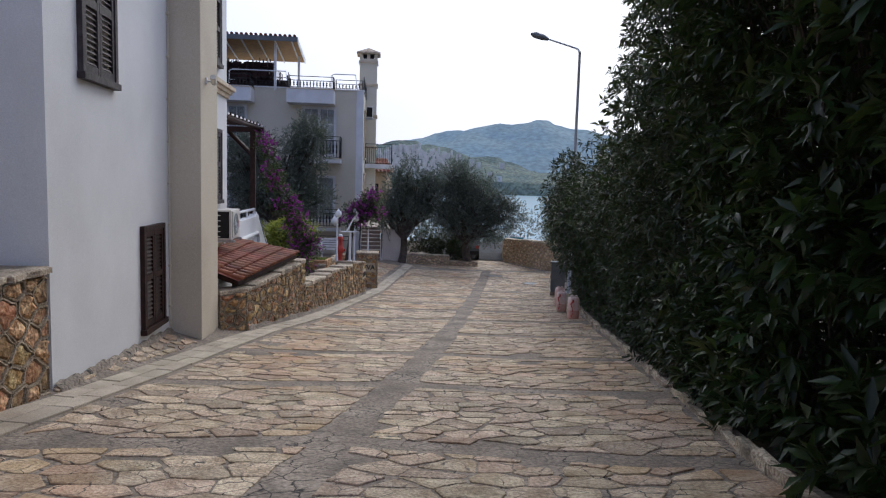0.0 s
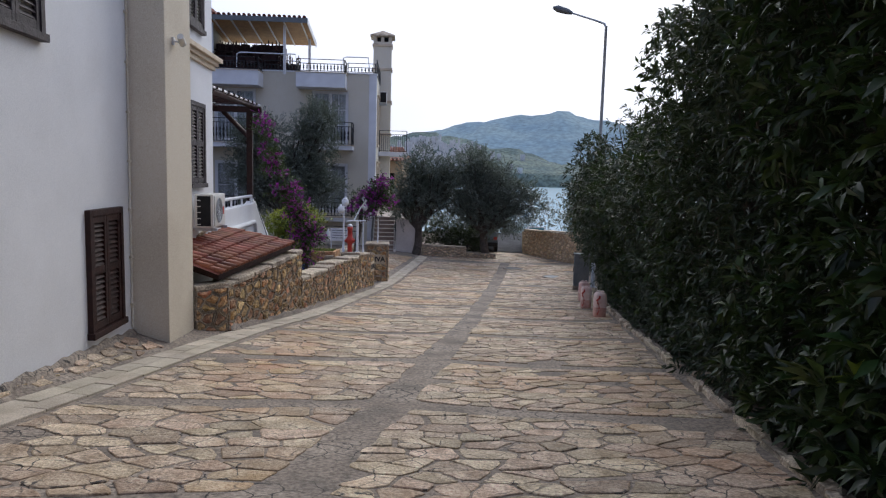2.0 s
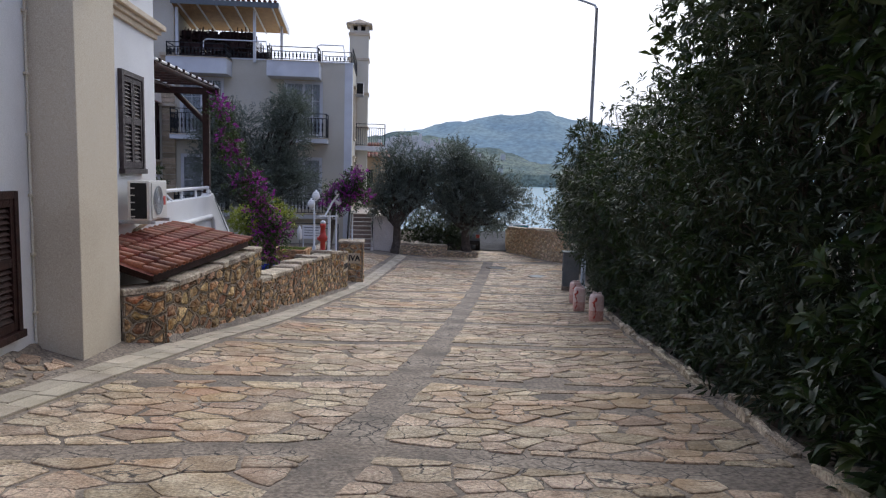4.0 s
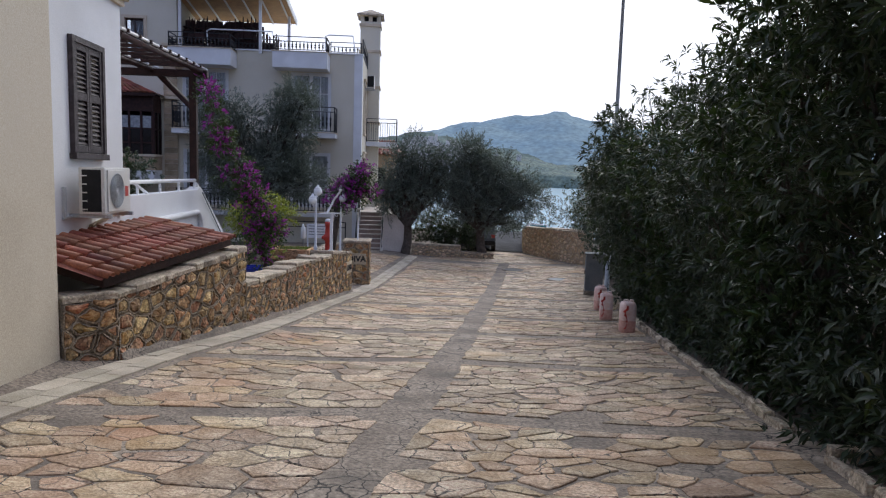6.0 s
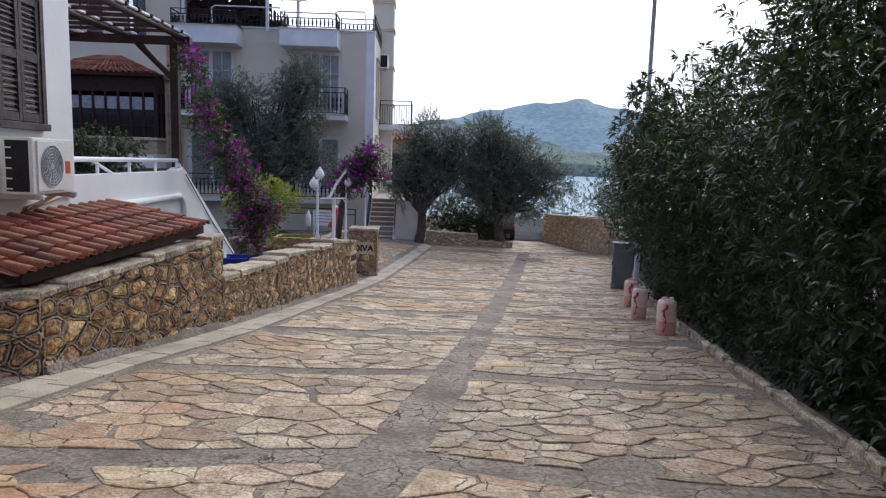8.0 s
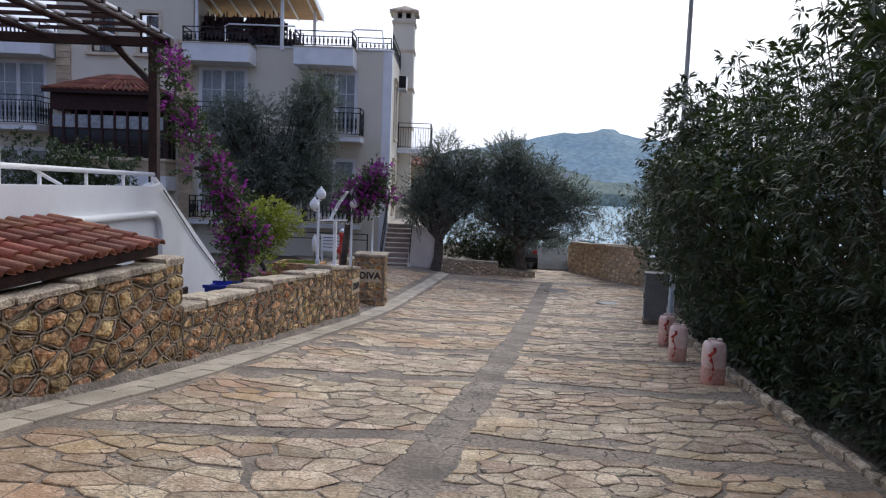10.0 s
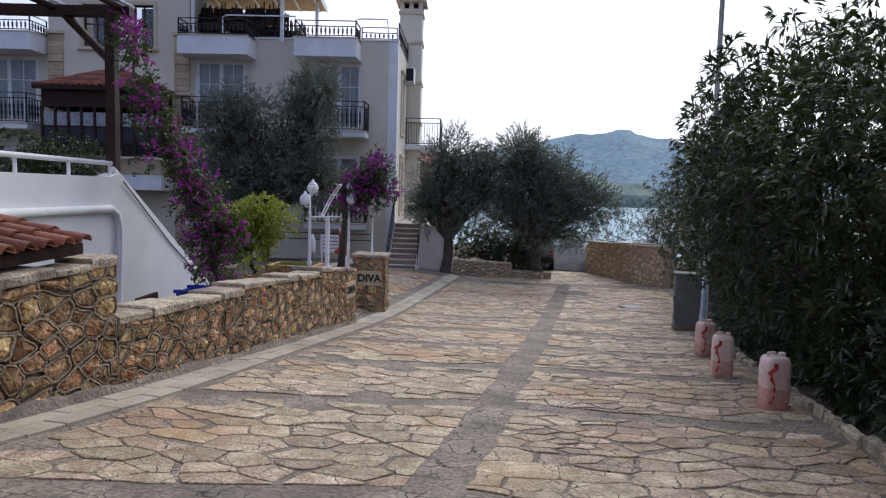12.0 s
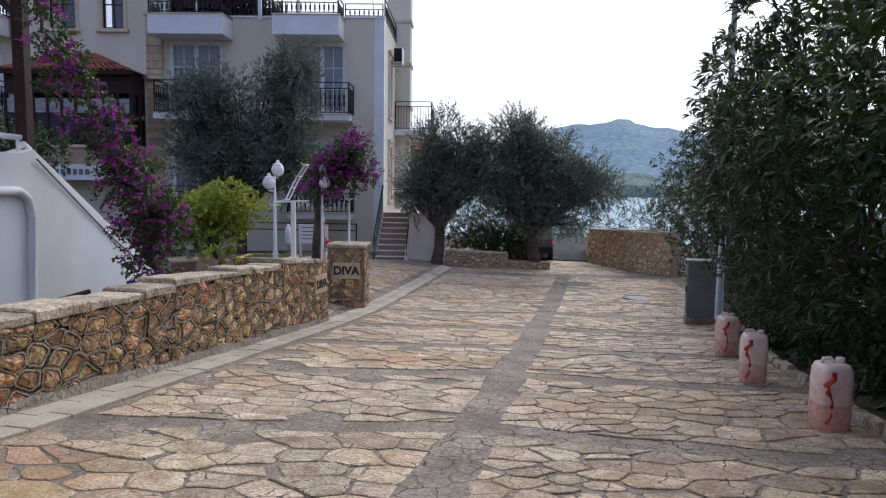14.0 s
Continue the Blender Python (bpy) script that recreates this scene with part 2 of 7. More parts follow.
LEAF_OLIVE = material("olive_leaf", (0.085, 0.108, 0.088), (0.23, 0.265, 0.225), 2.0, 0.5, 0.0, 60, vary=0.5, island=True, translucent=(0.14, 0.17, 0.09))
LEAF_CITRUS = material("citrus_leaf", (0.15, 0.20, 0.02), (0.36, 0.40, 0.05), 2.0, 0.45, 0.0, 60, vary=0.4, island=True, translucent=(0.45, 0.48, 0.06))
LEAF_BOUG = material("climber_leaf", (0.02, 0.04, 0.012), (0.05, 0.08, 0.025), 2.0, 0.5, 0.0, 60, vary=0.4, island=True, translucent=(0.1, 0.15, 0.03))
BRACT = material("magenta_bract", (0.24, 0.018, 0.22), (0.46, 0.06, 0.42), 4.0, 0.6, 0.0, 60, vary=0.35, island=True, translucent=(0.5, 0.06, 0.45))
ASPHALT = material("asphalt", (0.05, 0.05, 0.052), (0.085, 0.085, 0.088), 2.0, 0.95, 0.4, 80, spec=0.15)
BLUE_PLASTIC = material("blue_plastic", (0.01, 0.03, 0.35), (0.015, 0.05, 0.5), 2.0, 0.4, 0.05, 60)
TEAL = material("teal_panel", (0.05, 0.22, 0.25), (0.08, 0.3, 0.33), 2.0, 0.5, 0.05, 60)
STAIR_TREAD = material("stair_stone", (0.46, 0.40, 0.34), (0.58, 0.52, 0.45), 2.0, 0.7, 0.15, 60)
STAIR_RISER = material("stair_riser", (0.26, 0.19, 0.15), (0.36, 0.27, 0.22), 3.0, 0.75, 0.2, 60)
STAIR_WALL = material("stair_wall_render", (0.52, 0.46, 0.40), (0.64, 0.58, 0.51), 0.9, 0.9, 0.15, 60, (0.45, 0.38, 0.32), 0.8, 0.4)
PINE_BOARD = material("pine_boards", (0.34, 0.19, 0.08), (0.46, 0.28, 0.12), 4.0, 0.6, 0.2, 30)
CURTAIN = material("net_curtain", (0.5, 0.5, 0.48), (0.68, 0.68, 0.66), 6.0, 0.95, 0.2, 12)
INK = material("black_lettering", (0.012, 0.010, 0.010), (0.02, 0.018, 0.016), 8.0, 0.6, 0.0, 60)
LACE = material("grey_lace", (0.26, 0.28, 0.30), (0.40, 0.42, 0.44), 8.0, 0.95, 0.2, 14)
PLAQUE = material("plaque_stone", (0.48, 0.38, 0.25), (0.60, 0.50, 0.35), 4.0, 0.8, 0.3, 50)
GLOBE = material("opal_globe", (0.74, 0.75, 0.74), (0.84, 0.85, 0.84), 3.0, 0.25, 0.0, 60)
# hill colours carry the haze: pale blue mixed in, stronger on the far one
HILL_NEAR_HAZED = material("near_hill", (0.085, 0.135, 0.135), (0.17, 0.215, 0.165), 0.02, 1.0, 0.0, 0.12, fine_amount=0.5)
HILL_FAR_HAZED = material("far_hill", (0.17, 0.275, 0.34), (0.25, 0.35, 0.37), 0.006, 1.0, 0.0, 0.05)
HOUSES = material("town_walls", (0.6, 0.58, 0.55), (0.75, 0.73, 0.7), 0.1, 0.9, 0.0, 1)
ORANGE_WALL = material("ochre_render", (0.42, 0.30, 0.18), (0.52, 0.38, 0.24), 0.8, 0.9, 0.1, 50)


def glass(name, tint=(0.8, 0.85, 0.87), rough=0.02):
    m = bpy.data.materials.new(name)
    m.use_nodes = True
    b = m.node_tree.nodes["Principled BSDF"]
    b.inputs["Base Color"].default_value = (*tint, 1)
    b.inputs["Roughness"].default_value = rough
    b.inputs["Transmission Weight"].default_value = 0.9
    b.inputs["IOR"].default_value = 1.45
    return m


GLASS = glass("window_glass")

# the sea: wind-rippled water
SEA = bpy.data.materials.new("sea_water")
SEA.use_nodes = True
_b = SEA.node_tree.nodes["Principled BSDF"]
_b.inputs["Base Color"].default_value = (0.30, 0.50, 0.58, 1)
_b.inputs["Roughness"].default_value = 0.2
_n = SEA.node_tree.nodes.new("ShaderNodeTexNoise")
_n.inputs["Scale"].default_value, _n.inputs["Detail"].default_value = 0.35, 6.0
_g = SEA.node_tree.nodes.new("ShaderNodeNewGeometry")
_p = SEA.node_tree.nodes.new("ShaderNodeBump")
_p.inputs["Strength"].default_value, _p.inputs["Distance"].default_value = 0.25, 0.3
SEA.node_tree.links.new(_g.outputs["Position"], _n.inputs["Vector"])
SEA.node_tree.links.new(_n.outputs["Fac"], _p.inputs["Height"])
SEA.node_tree.links.new(_p.outputs["Normal"], _b.inputs["Normal"])


# ---- mesh helpers ----
def part(name, bm, mat, parent=None, label=""):
    """Links a bmesh as one mesh object under a thing or a part."""
    me = bpy.data.meshes.new(name)
    bm.to_mesh(me)
    bm.free()
    me.materials.append(mat)
    ob = new(name, me)
    if parent:
        ob.parent = parent
    if label:
        tagged(ob, label)
    return ob


def fast(name, verts, faces, mat, parent=None, label="", smooth=False):
    """A mesh object straight from vertex and face lists."""
    me = bpy.data.meshes.new(name)
    me.from_pydata([tuple(v) for v in verts], [], [tuple(f) for f in faces])
    me.materials.append(mat)
    if smooth:
        me.polygons.foreach_set("use_smooth", [True] * len(me.polygons))
    me.update()
    ob = new(name, me)
    if parent:
        ob.parent = parent
    if label:
        tagged(ob, label)
    return ob


def thing(name, label, category, m=None, group="", kind=""):
    ob = new(name)
    ob.empty_display_size = 0.1
    if m is not None:
        ob.matrix_basis = m
    return tagged(ob, label, category, group, kind)


def box(bm, x0, x1, y0, y1, z0, z1, bevel=0.0):
    m = Matrix.Translation(((x0 + x1) / 2, (y0 + y1) / 2, (z0 + z1) / 2)) @ Matrix.Diagonal((abs(x1 - x0), abs(y1 - y0), abs(z1 - z0), 1))
    made = bmesh.ops.create_cube(bm, size=1, matrix=m)
    if bevel:
        vs = set(made["verts"])
        bmesh.ops.bevel(bm, geom=[e for e in bm.edges if e.verts[0] in vs and e.verts[1] in vs], offset=bevel, segments=2, affect="EDGES", profile=0.6)
    return bm


def boxed(name, x0, x1, y0, y1, z0, z1, mat, parent=None, label="", bevel=0.006):
    return part(name, box(bmesh.new(), x0, x1, y0, y1, z0, z1, bevel), mat, parent, label)


def tube(bm, points, radii, sides=8, cap=True):
    """A tapered tube along a line of points."""
    if not hasattr(radii, "__len__"):
        radii = [radii] * len(points)
    pts = [Vector(p) for p in points]
    rings = []
    up = Vector((0.13, 0.29, 0.95))
    for i, p in enumerate(pts):
        d = (pts[min(i + 1, len(pts) - 1)] - pts[max(i - 1, 0)]).normalized()
        a = d.cross(up)
        if a.length < 0.05:
            a = d.cross(Vector((1, 0, 0)))
        a.normalize()
        b = d.cross(a)
        rings.append([bm.verts.new(p + radii[i] * (math.cos(2 * math.pi * k / sides) * a + math.sin(2 * math.pi * k / sides) * b)) for k in range(sides)])
    for r0, r1 in zip(rings, rings[1:]):
        for k in range(sides):
            f = bm.faces.new((r0[k], r0[(k + 1) % sides], r1[(k + 1) % sides], r1[k]))
            f.smooth = True
    if cap:
        bm.faces.new(rings[0])
        bm.faces.new(rings[-1][::-1])
    return bm


def tubed(name, points, radii, mat, parent=None, label="", sides=8):
    return part(name, tube(bmesh.new(), points, radii, sides), mat, parent, label)


def lathe(bm, profile, cx=0, cy=0, sides=20):
    """A turned body: (radius, height) pairs round the upright through (cx, cy)."""
    rings = []
    for r, z in profile:
        rings.append([bm.verts.new((cx + r * math.cos(2 * math.pi * k / sides), cy + r * math.sin(2 * math.pi * k / sides), z)) for k in range(sides)])
    for r0, r1 in zip(rings, rings[1:]):
        for k in range(sides):
            f = bm.faces.new((r0[k], r0[(k + 1) % sides], r1[(k + 1) % sides], r1[k]))
            f.smooth = True
    bm.faces.new(rings[0][::-1])
    bm.faces.new(rings[-1])
    return bm


def pierced(x0, x1, z0, z1, depth, holes):
    """A wall from x0..x1, z0..z1, its face at y=0 and its back at y=depth, with rectangular holes (x0, x1, z0, z1)."""
    xs = sorted({x0, x1, *[v for h in holes for v in h[:2] if x0 < v < x1]})
    zs = sorted({z0, z1, *[v for h in holes for v in h[2:] if z0 < v < z1]})

    def solid(i, j):
        if not (0 <= i < len(xs) - 1 and 0 <= j < len(zs) - 1):
            return False
        cx, cz = (xs[i] + xs[i + 1]) / 2, (zs[j] + zs[j + 1]) / 2
        return not any(h[0] < cx < h[1] and h[2] < cz < h[3] for h in holes)

    bm = bmesh.new()
    cache = {}

    def v(i, j, k):
        key = (i, j, k)
        if key not in cache:
            cache[key] = bm.verts.new((xs[i], depth * k, zs[j]))
        return cache[key]

    for i in range(len(xs) - 1):
        for j in range(len(zs) - 1):
            if not solid(i, j):
                continue
            bm.faces.new((v(i, j, 0), v(i + 1, j, 0), v(i + 1, j + 1, 0), v(i, j + 1, 0)))
            bm.faces.new((v(i, j + 1, 1), v(i + 1, j + 1, 1), v(i + 1, j, 1), v(i, j, 1)))
            for (di, dj), (a, b) in {(-1, 0): ((i, j + 1), (i, j)), (1, 0): ((i + 1, j), (i + 1, j + 1)),
                                     (0, -1): ((i, j), (i + 1, j)), (0, 1): ((i + 1, j + 1), (i, j + 1))}.items():
                if not solid(i + di, j + dj):
                    bm.faces.new((v(*a, 0), v(*a, 1), v(*b, 1), v(*b, 0)))
    return bm


def clip(poly, a, b, c):
    """The part of a convex polygon where a*x + b*y <= c."""
    out = []
    for (x0, y0), (x1, y1) in zip(poly, poly[1:] + poly[:1]):
        d0, d1 = a * x0 + b * y0 - c, a * x1 + b * y1 - c
        if d0 <= 0:
            out.append((x0, y0))
        if d0 * d1 < 0:
            s = d0 / (d0 - d1)
            out.append((x0 + s * (x1 - x0), y0 + s * (y1 - y0)))
    return out


def cells(seeds, outline, stretch=1.0):
    """Voronoi cells of the seeds inside a convex outline; stretch widens the cells along x."""
    s = np.array(seeds, float)
    q = s * np.array([1 / stretch, 1.0])
    made = []
    for i in range(len(s)):
        d = ((q - q[i]) ** 2).sum(1)
        poly = [(x / stretch, y) for x, y in outline]
        for j in np.argsort(d)[1:22]:
            mx, my = (q[i] + q[j]) / 2
            a, b = q[j] - q[i]
            poly = clip(poly, a, b, a * mx + b * my)
            if len(poly) < 3:
                break
        made.append([(x * stretch, y) for x, y in poly])
    return made


def rough_outline(poly, gap, rng, wobble):
    """A cell drawn in by gap, with its edges broken and uneven."""
    n = len(poly)
    area = sum(poly[i][0] * poly[(i + 1) % n][1] - poly[(i + 1) % n][0] * poly[i][1] for i in range(n)) / 2
    if abs(area) < 0.0012:
        return None
    p = list(poly) if area > 0 else list(poly)[::-1]
    inner = list(p)
    for (x0, y0), (x1, y1) in zip(p, p[1:] + p[:1]):
        ln = math.hypot(x1 - x0, y1 - y0)
        if ln < 1e-6:
            continue
        nx, ny = (y1 - y0) / ln, -(x1 - x0) / ln
        inner = clip(inner, nx, ny, nx * x0 + ny * y0 - gap * rng.choice([0.45, 0.8, 1.3, 2.2]))
        if len(inner) < 3:
            return None
    out = []
    m = len(inner)
    for i in range(m):
        (x0, y0), (x1, y1) = inner[i], inner[(i + 1) % m]
        ln = math.hypot(x1 - x0, y1 - y0)
        if ln < 0.012:
            continue
        nx, ny = (y1 - y0) / ln, -(x1 - x0) / ln
        cut = min(0.16 * ln, rng.uniform(0.008, 0.05)) / ln
        out.append((x0 + cut * (x1 - x0), y0 + cut * (y1 - y0)))
        if ln > 0.09:
            for s in ([0.5] if ln < 0.18 else [0.33, 0.67] if ln < 0.4 else [0.22, 0.42, 0.6, 0.8]):
                w = rng.uniform(-wobble, wobble * 0.3) * min(1.0, ln / 0.3)
                s += rng.uniform(-0.07, 0.07)
                out.append((x0 + s * (x1 - x0) + w * nx, y0 + s * (y1 - y0) + w * ny))
        out.append((x1 - cut * (x1 - x0), y1 - cut * (y1 - y0)))
    return out if len(out) >= 3 else None


# ---- the lie of the land ----
def along(table):
    ys, vs = [a for a, b in table], [b for a, b in table]
    return lambda y: float(np.interp(y, ys, vs))


_fall = along([(-60, 7.5), (0, -0.02), (8.4, -1.09), (16, -1.90), (22, -2.45), (26, -2.66), (30, -2.73), (60, -2.75)])
gutter_x = along([(-20, -2.0), (4, -1.0), (9, -0.35), (12.4, 0.05), (16.5, 0.45), (23, 1.1), (31, 2.0), (40, 3.0)])
slab_x = along([(-20, -3.2), (5, -3.25), (7, -3.2), (10, -3.12), (12.5, -3.0), (13.8, -2.83), (15.2, -2.66), (18, -2.5), (21, -2.28), (23.4, -2.07), (27.5, -1.85), (32.5, -1.45), (40, -0.9)])
kerb_x = along([(-20, 1.2), (4.4, 2.24), (7, 2.58), (9.8, 2.92), (12.5, 3.22), (15, 3.46), (17, 3.7), (20, 4.05), (24, 4.75), (30, 5.3), (40, 5.6)])


def fall(y):
    return sum(_fall(y + d) for d in (-1.5, -0.75, 0, 0.75, 1.5)) / 5


def road_z(x, y):
    d = x - gutter_x(y)
    edge = max(0.0, slab_x(y) - 0.45 - x)
    bow = 0.010 if d > 0 else float(np.interp(y, [10, 14], [0.010, 0.008]))
    return fall(y) + bow * min(abs(d), 5) ** 2 + 0.25 * min(edge, 0.7) * (1 if y < 14 else 0.4)


def garden(x, y):
    return x < (slab_x(y) - 1.0 if y < 24.4 else -4.55) and y > 14.5 and y < 60


def ground_z(x, y):
    if y > 46:
        k = min(1.0, (y - 46) / 60)
        return -2.85 - 40 * k * k * (3 - 2 * k)
    if y > 31 and x > 6:
        return -2.85
    if garden(x, y):
        return -1.95 if y < 29 else max(-2.5, -1.95 - 0.25 * (y - 29))
    return road_z(max(-8, min(8, x)), y) - 0.05


def sheet(name, xs, ys, height, mat, label, category):
    verts = [(x, y, height(x, y)) for y in ys for x in xs]
    n = len(xs)
    faces = [(j * n + i, j * n + i + 1, (j + 1) * n + i + 1, (j + 1) * n + i) for j in range(len(ys) - 1) for i in range(n - 1)]
    return tagged(fast(name, verts, faces, mat, smooth=True), label, category, kind="structure")


gx_ = [-3000, -600, -120, -40, -20, -12, -9, -7] + [i * 0.5 for i in range(-12, 15)] + [8, 10, 14, 20, 40, 120, 600, 3000]
gy_ = [-400, -120, -50, -30, -20, -12] + [i * 0.8 for i in range(-10, 58)] + [47, 50, 55, 60, 65, 70, 75, 80, 85, 90, 95, 100, 106, 200, 1200, 4500]
sheet("ground", gx_, gy_, ground_z, EARTH, "bare brown earth sloping down to the sea", "ground")

# cement bed of the lane
ry_ = [-12 + 0.4 * i for i in range(0, 128)]
rv, rf = [], []
N_ACROSS = 24
for y in ry_:
    x0, x1 = slab_x(y) - 1.35, kerb_x(y) + 0.15
    if y > 27:
        x0 = slab_x(y) - 1.35 - (y - 27) * 0.7
    for i in range(N_ACROSS + 1):
        x = x0 + (x1 - x0) * i / N_ACROSS
        rv.append((x, y, road_z(x, y)))
for j in range(len(ry_) - 1):
    for i in range(N_ACROSS):
        a = j * (N_ACROSS + 1) + i
        rf.append((a, a + 1, a + N_ACROSS + 2, a + N_ACROSS + 1))
road = tagged(fast("road", rv, rf, CEMENT, smooth=True), "sloping lane of cement set with crazy-paved stones", "lane", kind="structure")

# asphalt lane at the foot
asphalt = tagged(fast("asphalt_road", [(1.2, 36.6, -2.69), (4.6, 36.0, -2.69), (5.6, 47, -2.60), (-2.0, 47, -2.60), (-1.0, 40.5, -2.66)], [(0, 1, 2, 3, 4)], ASPHALT),
                 "grey asphalt road crossing at the foot of the lane", "road", kind="structure")

# sea and hills
sea = tagged(fast("water", [(-4000, 70, -24), (4000, 70, -24), (4000, 4400, -24), (-4000, 4400, -24)], [(0, 1, 2, 3)], SEA),
             "pale blue sea across the bay", "sea", kind="structure")


def hill(name, distance, deep, ridge, mat, label, seed):
    """A ridge seen across the bay: (degrees right of +y, degrees high) along its crest."""
    rng = np.random.RandomState(seed)
    az = np.linspace(-60, 60, 241)
    el = np.interp(az, [a for a, e in ridge], [e for a, e in ridge])
    rows = 16
    verts = []
    for j in range(rows + 1):
        k = j / rows
        for i, a in enumerate(az):
            d = distance + deep * k
            top = (distance + deep) * math.tan(radians(el[i]))
            h = top * (k ** 0.85) + 22 * k * noise.noise(Vector((a * 0.35, k * 3.0, seed))) + 9 * k * noise.noise(Vector((a * 1.7, k * 9.0, seed + 5)))
            if j == 0:
                h = -26.0
            verts.append((d * math.sin(radians(a)), d * math.cos(radians(a)), h))
    n = len(az)
    faces = [(j * n + i, j * n + i + 1, (j + 1) * n + i + 1, (j + 1) * n + i) for j in range(rows) for i in range(n - 1)]
    return tagged(fast(name, verts, faces, mat, smooth=True), label, "hill", kind="structure")


# distance haze is painted into the colours of both ridges
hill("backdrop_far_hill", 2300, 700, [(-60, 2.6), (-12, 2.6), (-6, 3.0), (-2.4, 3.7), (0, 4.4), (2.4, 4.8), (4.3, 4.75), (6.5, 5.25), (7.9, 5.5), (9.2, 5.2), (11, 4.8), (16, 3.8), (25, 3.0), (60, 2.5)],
     HILL_FAR_HAZED, "wooded hill across the bay, its haze painted in as blue", 3)
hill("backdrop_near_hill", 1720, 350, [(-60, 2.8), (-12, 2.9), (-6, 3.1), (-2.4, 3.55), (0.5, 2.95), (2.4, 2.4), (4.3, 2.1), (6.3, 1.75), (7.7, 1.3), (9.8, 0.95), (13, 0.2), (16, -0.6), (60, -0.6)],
     HILL_NEAR_HAZED, "wooded headland with a white town on its slope", 8)

# ---- white house beside the lane ----
HOUSE = Matrix(((-0.107, -0.9943, 0, -4.02), (0.9943, -0.107, 0, 8.88), (0, 0, 1, 0), (0, 0, 0, 1)))   # x along the wall, y into it
house = thing("house", "white plastered house with brown wooden shutters beside the lane", "house", HOUSE)
bm = bmesh.new()
box(bm, -2.53, 5.42, 0, 5.0, -2.6, 6.6)
part("wall", bm, WHITE_WALL, house)
boxed("wall", -9.0, -2.52, 0.75, 5.0, -1.5, 6.6, WHITE_WALL, house, "white plastered wall set back from the lane", 0.01)
boxed("pier", 1.32, 2.42, -0.47, 0.01, -1.7, 6.6, CREAM_PIER, house, "cream plastered pier", 0.012)
boxed("roof", -9.2, 5.6, -0.2, 5.2, 6.6, 6.75, TERRACOTTA, house, "tiled roof")
# moulded cornice on the far stretch of wall
bm = bmesh.new()
for k, (dy, z0, z1) in enumerate(((0.05, 3.02, 3.10), (0.10, 3.10, 3.17), (0.16, 3.17, 3.25))):
    box(bm, 2.45, 5.42 + dy, -dy, 0.02, z0 + 0.001 * k, z1, 0.008)
part("cornice", bm, TRIM, house, "moulded cream cornice")
# rough cement skirt where wall meets lane
bm = bmesh.new()
rows_ = []
for i in range(33):
    u0 = -2.5 + i * 0.118
    w0 = HOUSE @ Vector((u0, 0, 0))
    za = road_z(w0.x + 0.05, w0.y)
    k_ = 0.015 * math.sin(i * 2.1) + 0.012 * math.sin(i * 0.8)
    rows_.append([bm.verts.new(v) for v in ((u0, 0.0, za - 0.3), (u0, -0.10 - k_, za - 0.1), (u0, -0.06 - k_, za + 0.035), (u0, -0.006, za + 0.075 + k_))])
for r0, r1 in zip(rows_, rows_[1:]):
    for a_ in range(3):
        bm.faces.new((r0[a_], r1[a_], r1[a_ + 1], r0[a_ + 1])).smooth = True
part("skirting", bm, CEMENT, house, "rough cement skirting")


def shutter_window(x0, x1, z0, z1, mat, parent):
    """A pair of closed louvred shutters in a wooden frame, on a wall's face at y=0."""
    fr = 0.075
    w = new("window")
    w.parent = parent
    tagged(w, "closed louvred wooden shutters" + (" in a weathered frame" if mat is WORN_WOOD else ""))
    bm = bmesh.new()
    box(bm, x0, x0 + fr, -0.06, 0.02, z0, z1, 0.006)
    box(bm, x1 - fr, x1, -0.06, 0.02, z0, z1, 0.006)
    box(bm, x0 + fr, x1 - fr, -0.061, 0.02, z1 - fr, z1, 0.006)
    box(bm, x0 - 0.02, x1 + 0.02, -0.085, 0.02, z0 - fr * 0.4, z0 + fr * 0.6, 0.006)
    part("window_frame", bm, mat, w)
    mid = (x0 + x1) / 2
    for a, b in ((x0 + fr, mid - 0.003), (mid + 0.003, x1 - fr)):
        bm = bmesh.new()
        s = 0.06
        zb, zt = z0 + fr * 0.7, z1 - fr
        zm = zb + (zt - zb) * 0.52
        box(bm, a, a + s, -0.045, 0.0, zb, zt, 0.004)
        box(bm, b - s, b, -0.045, 0.0, zb, zt, 0.004)
        for c0, c1 in ((zb, zb + 0.09), (zm - 0.045, zm + 0.045), (zt - 0.08, zt)):
            box(bm, a + s, b - s, -0.043, 0.0, c0, c1, 0.004)
        part("shutter_frame", bm, mat, w)
        bm = bmesh.new()
        for c0, c1 in ((zb + 0.09, zm - 0.045), (zm + 0.045, zt - 0.08)):
            n = max(3, int((c1 - c0) / 0.055))
            for i in range(n):
                c = c0 + (c1 - c0) * (i + 0.5) / n
                m = Matrix.Translation(((a + b) / 2, -0.016, c)) @ Matrix.Rotation(radians(-38), 4, "X") @ Matrix.Diagonal((b - a - 2 * s, 0.009, 0.058, 1))
                bmesh.ops.create_cube(bm, size=1, matrix=m)
        part("louvres", bm, mat, w)


shutter_window(0.0, 0.93, -0.73, 0.71, BROWN_WOOD, house)
shutter_window(-1.80, -0.82, 2.40, 3.95, WORN_WOOD, house)
shutter_window(3.82, 4.74, 0.90, 2.33, WORN_WOOD, house)
shutter_window(3.82, 4.74, 3.55, 4.9, WORN_WOOD, house)
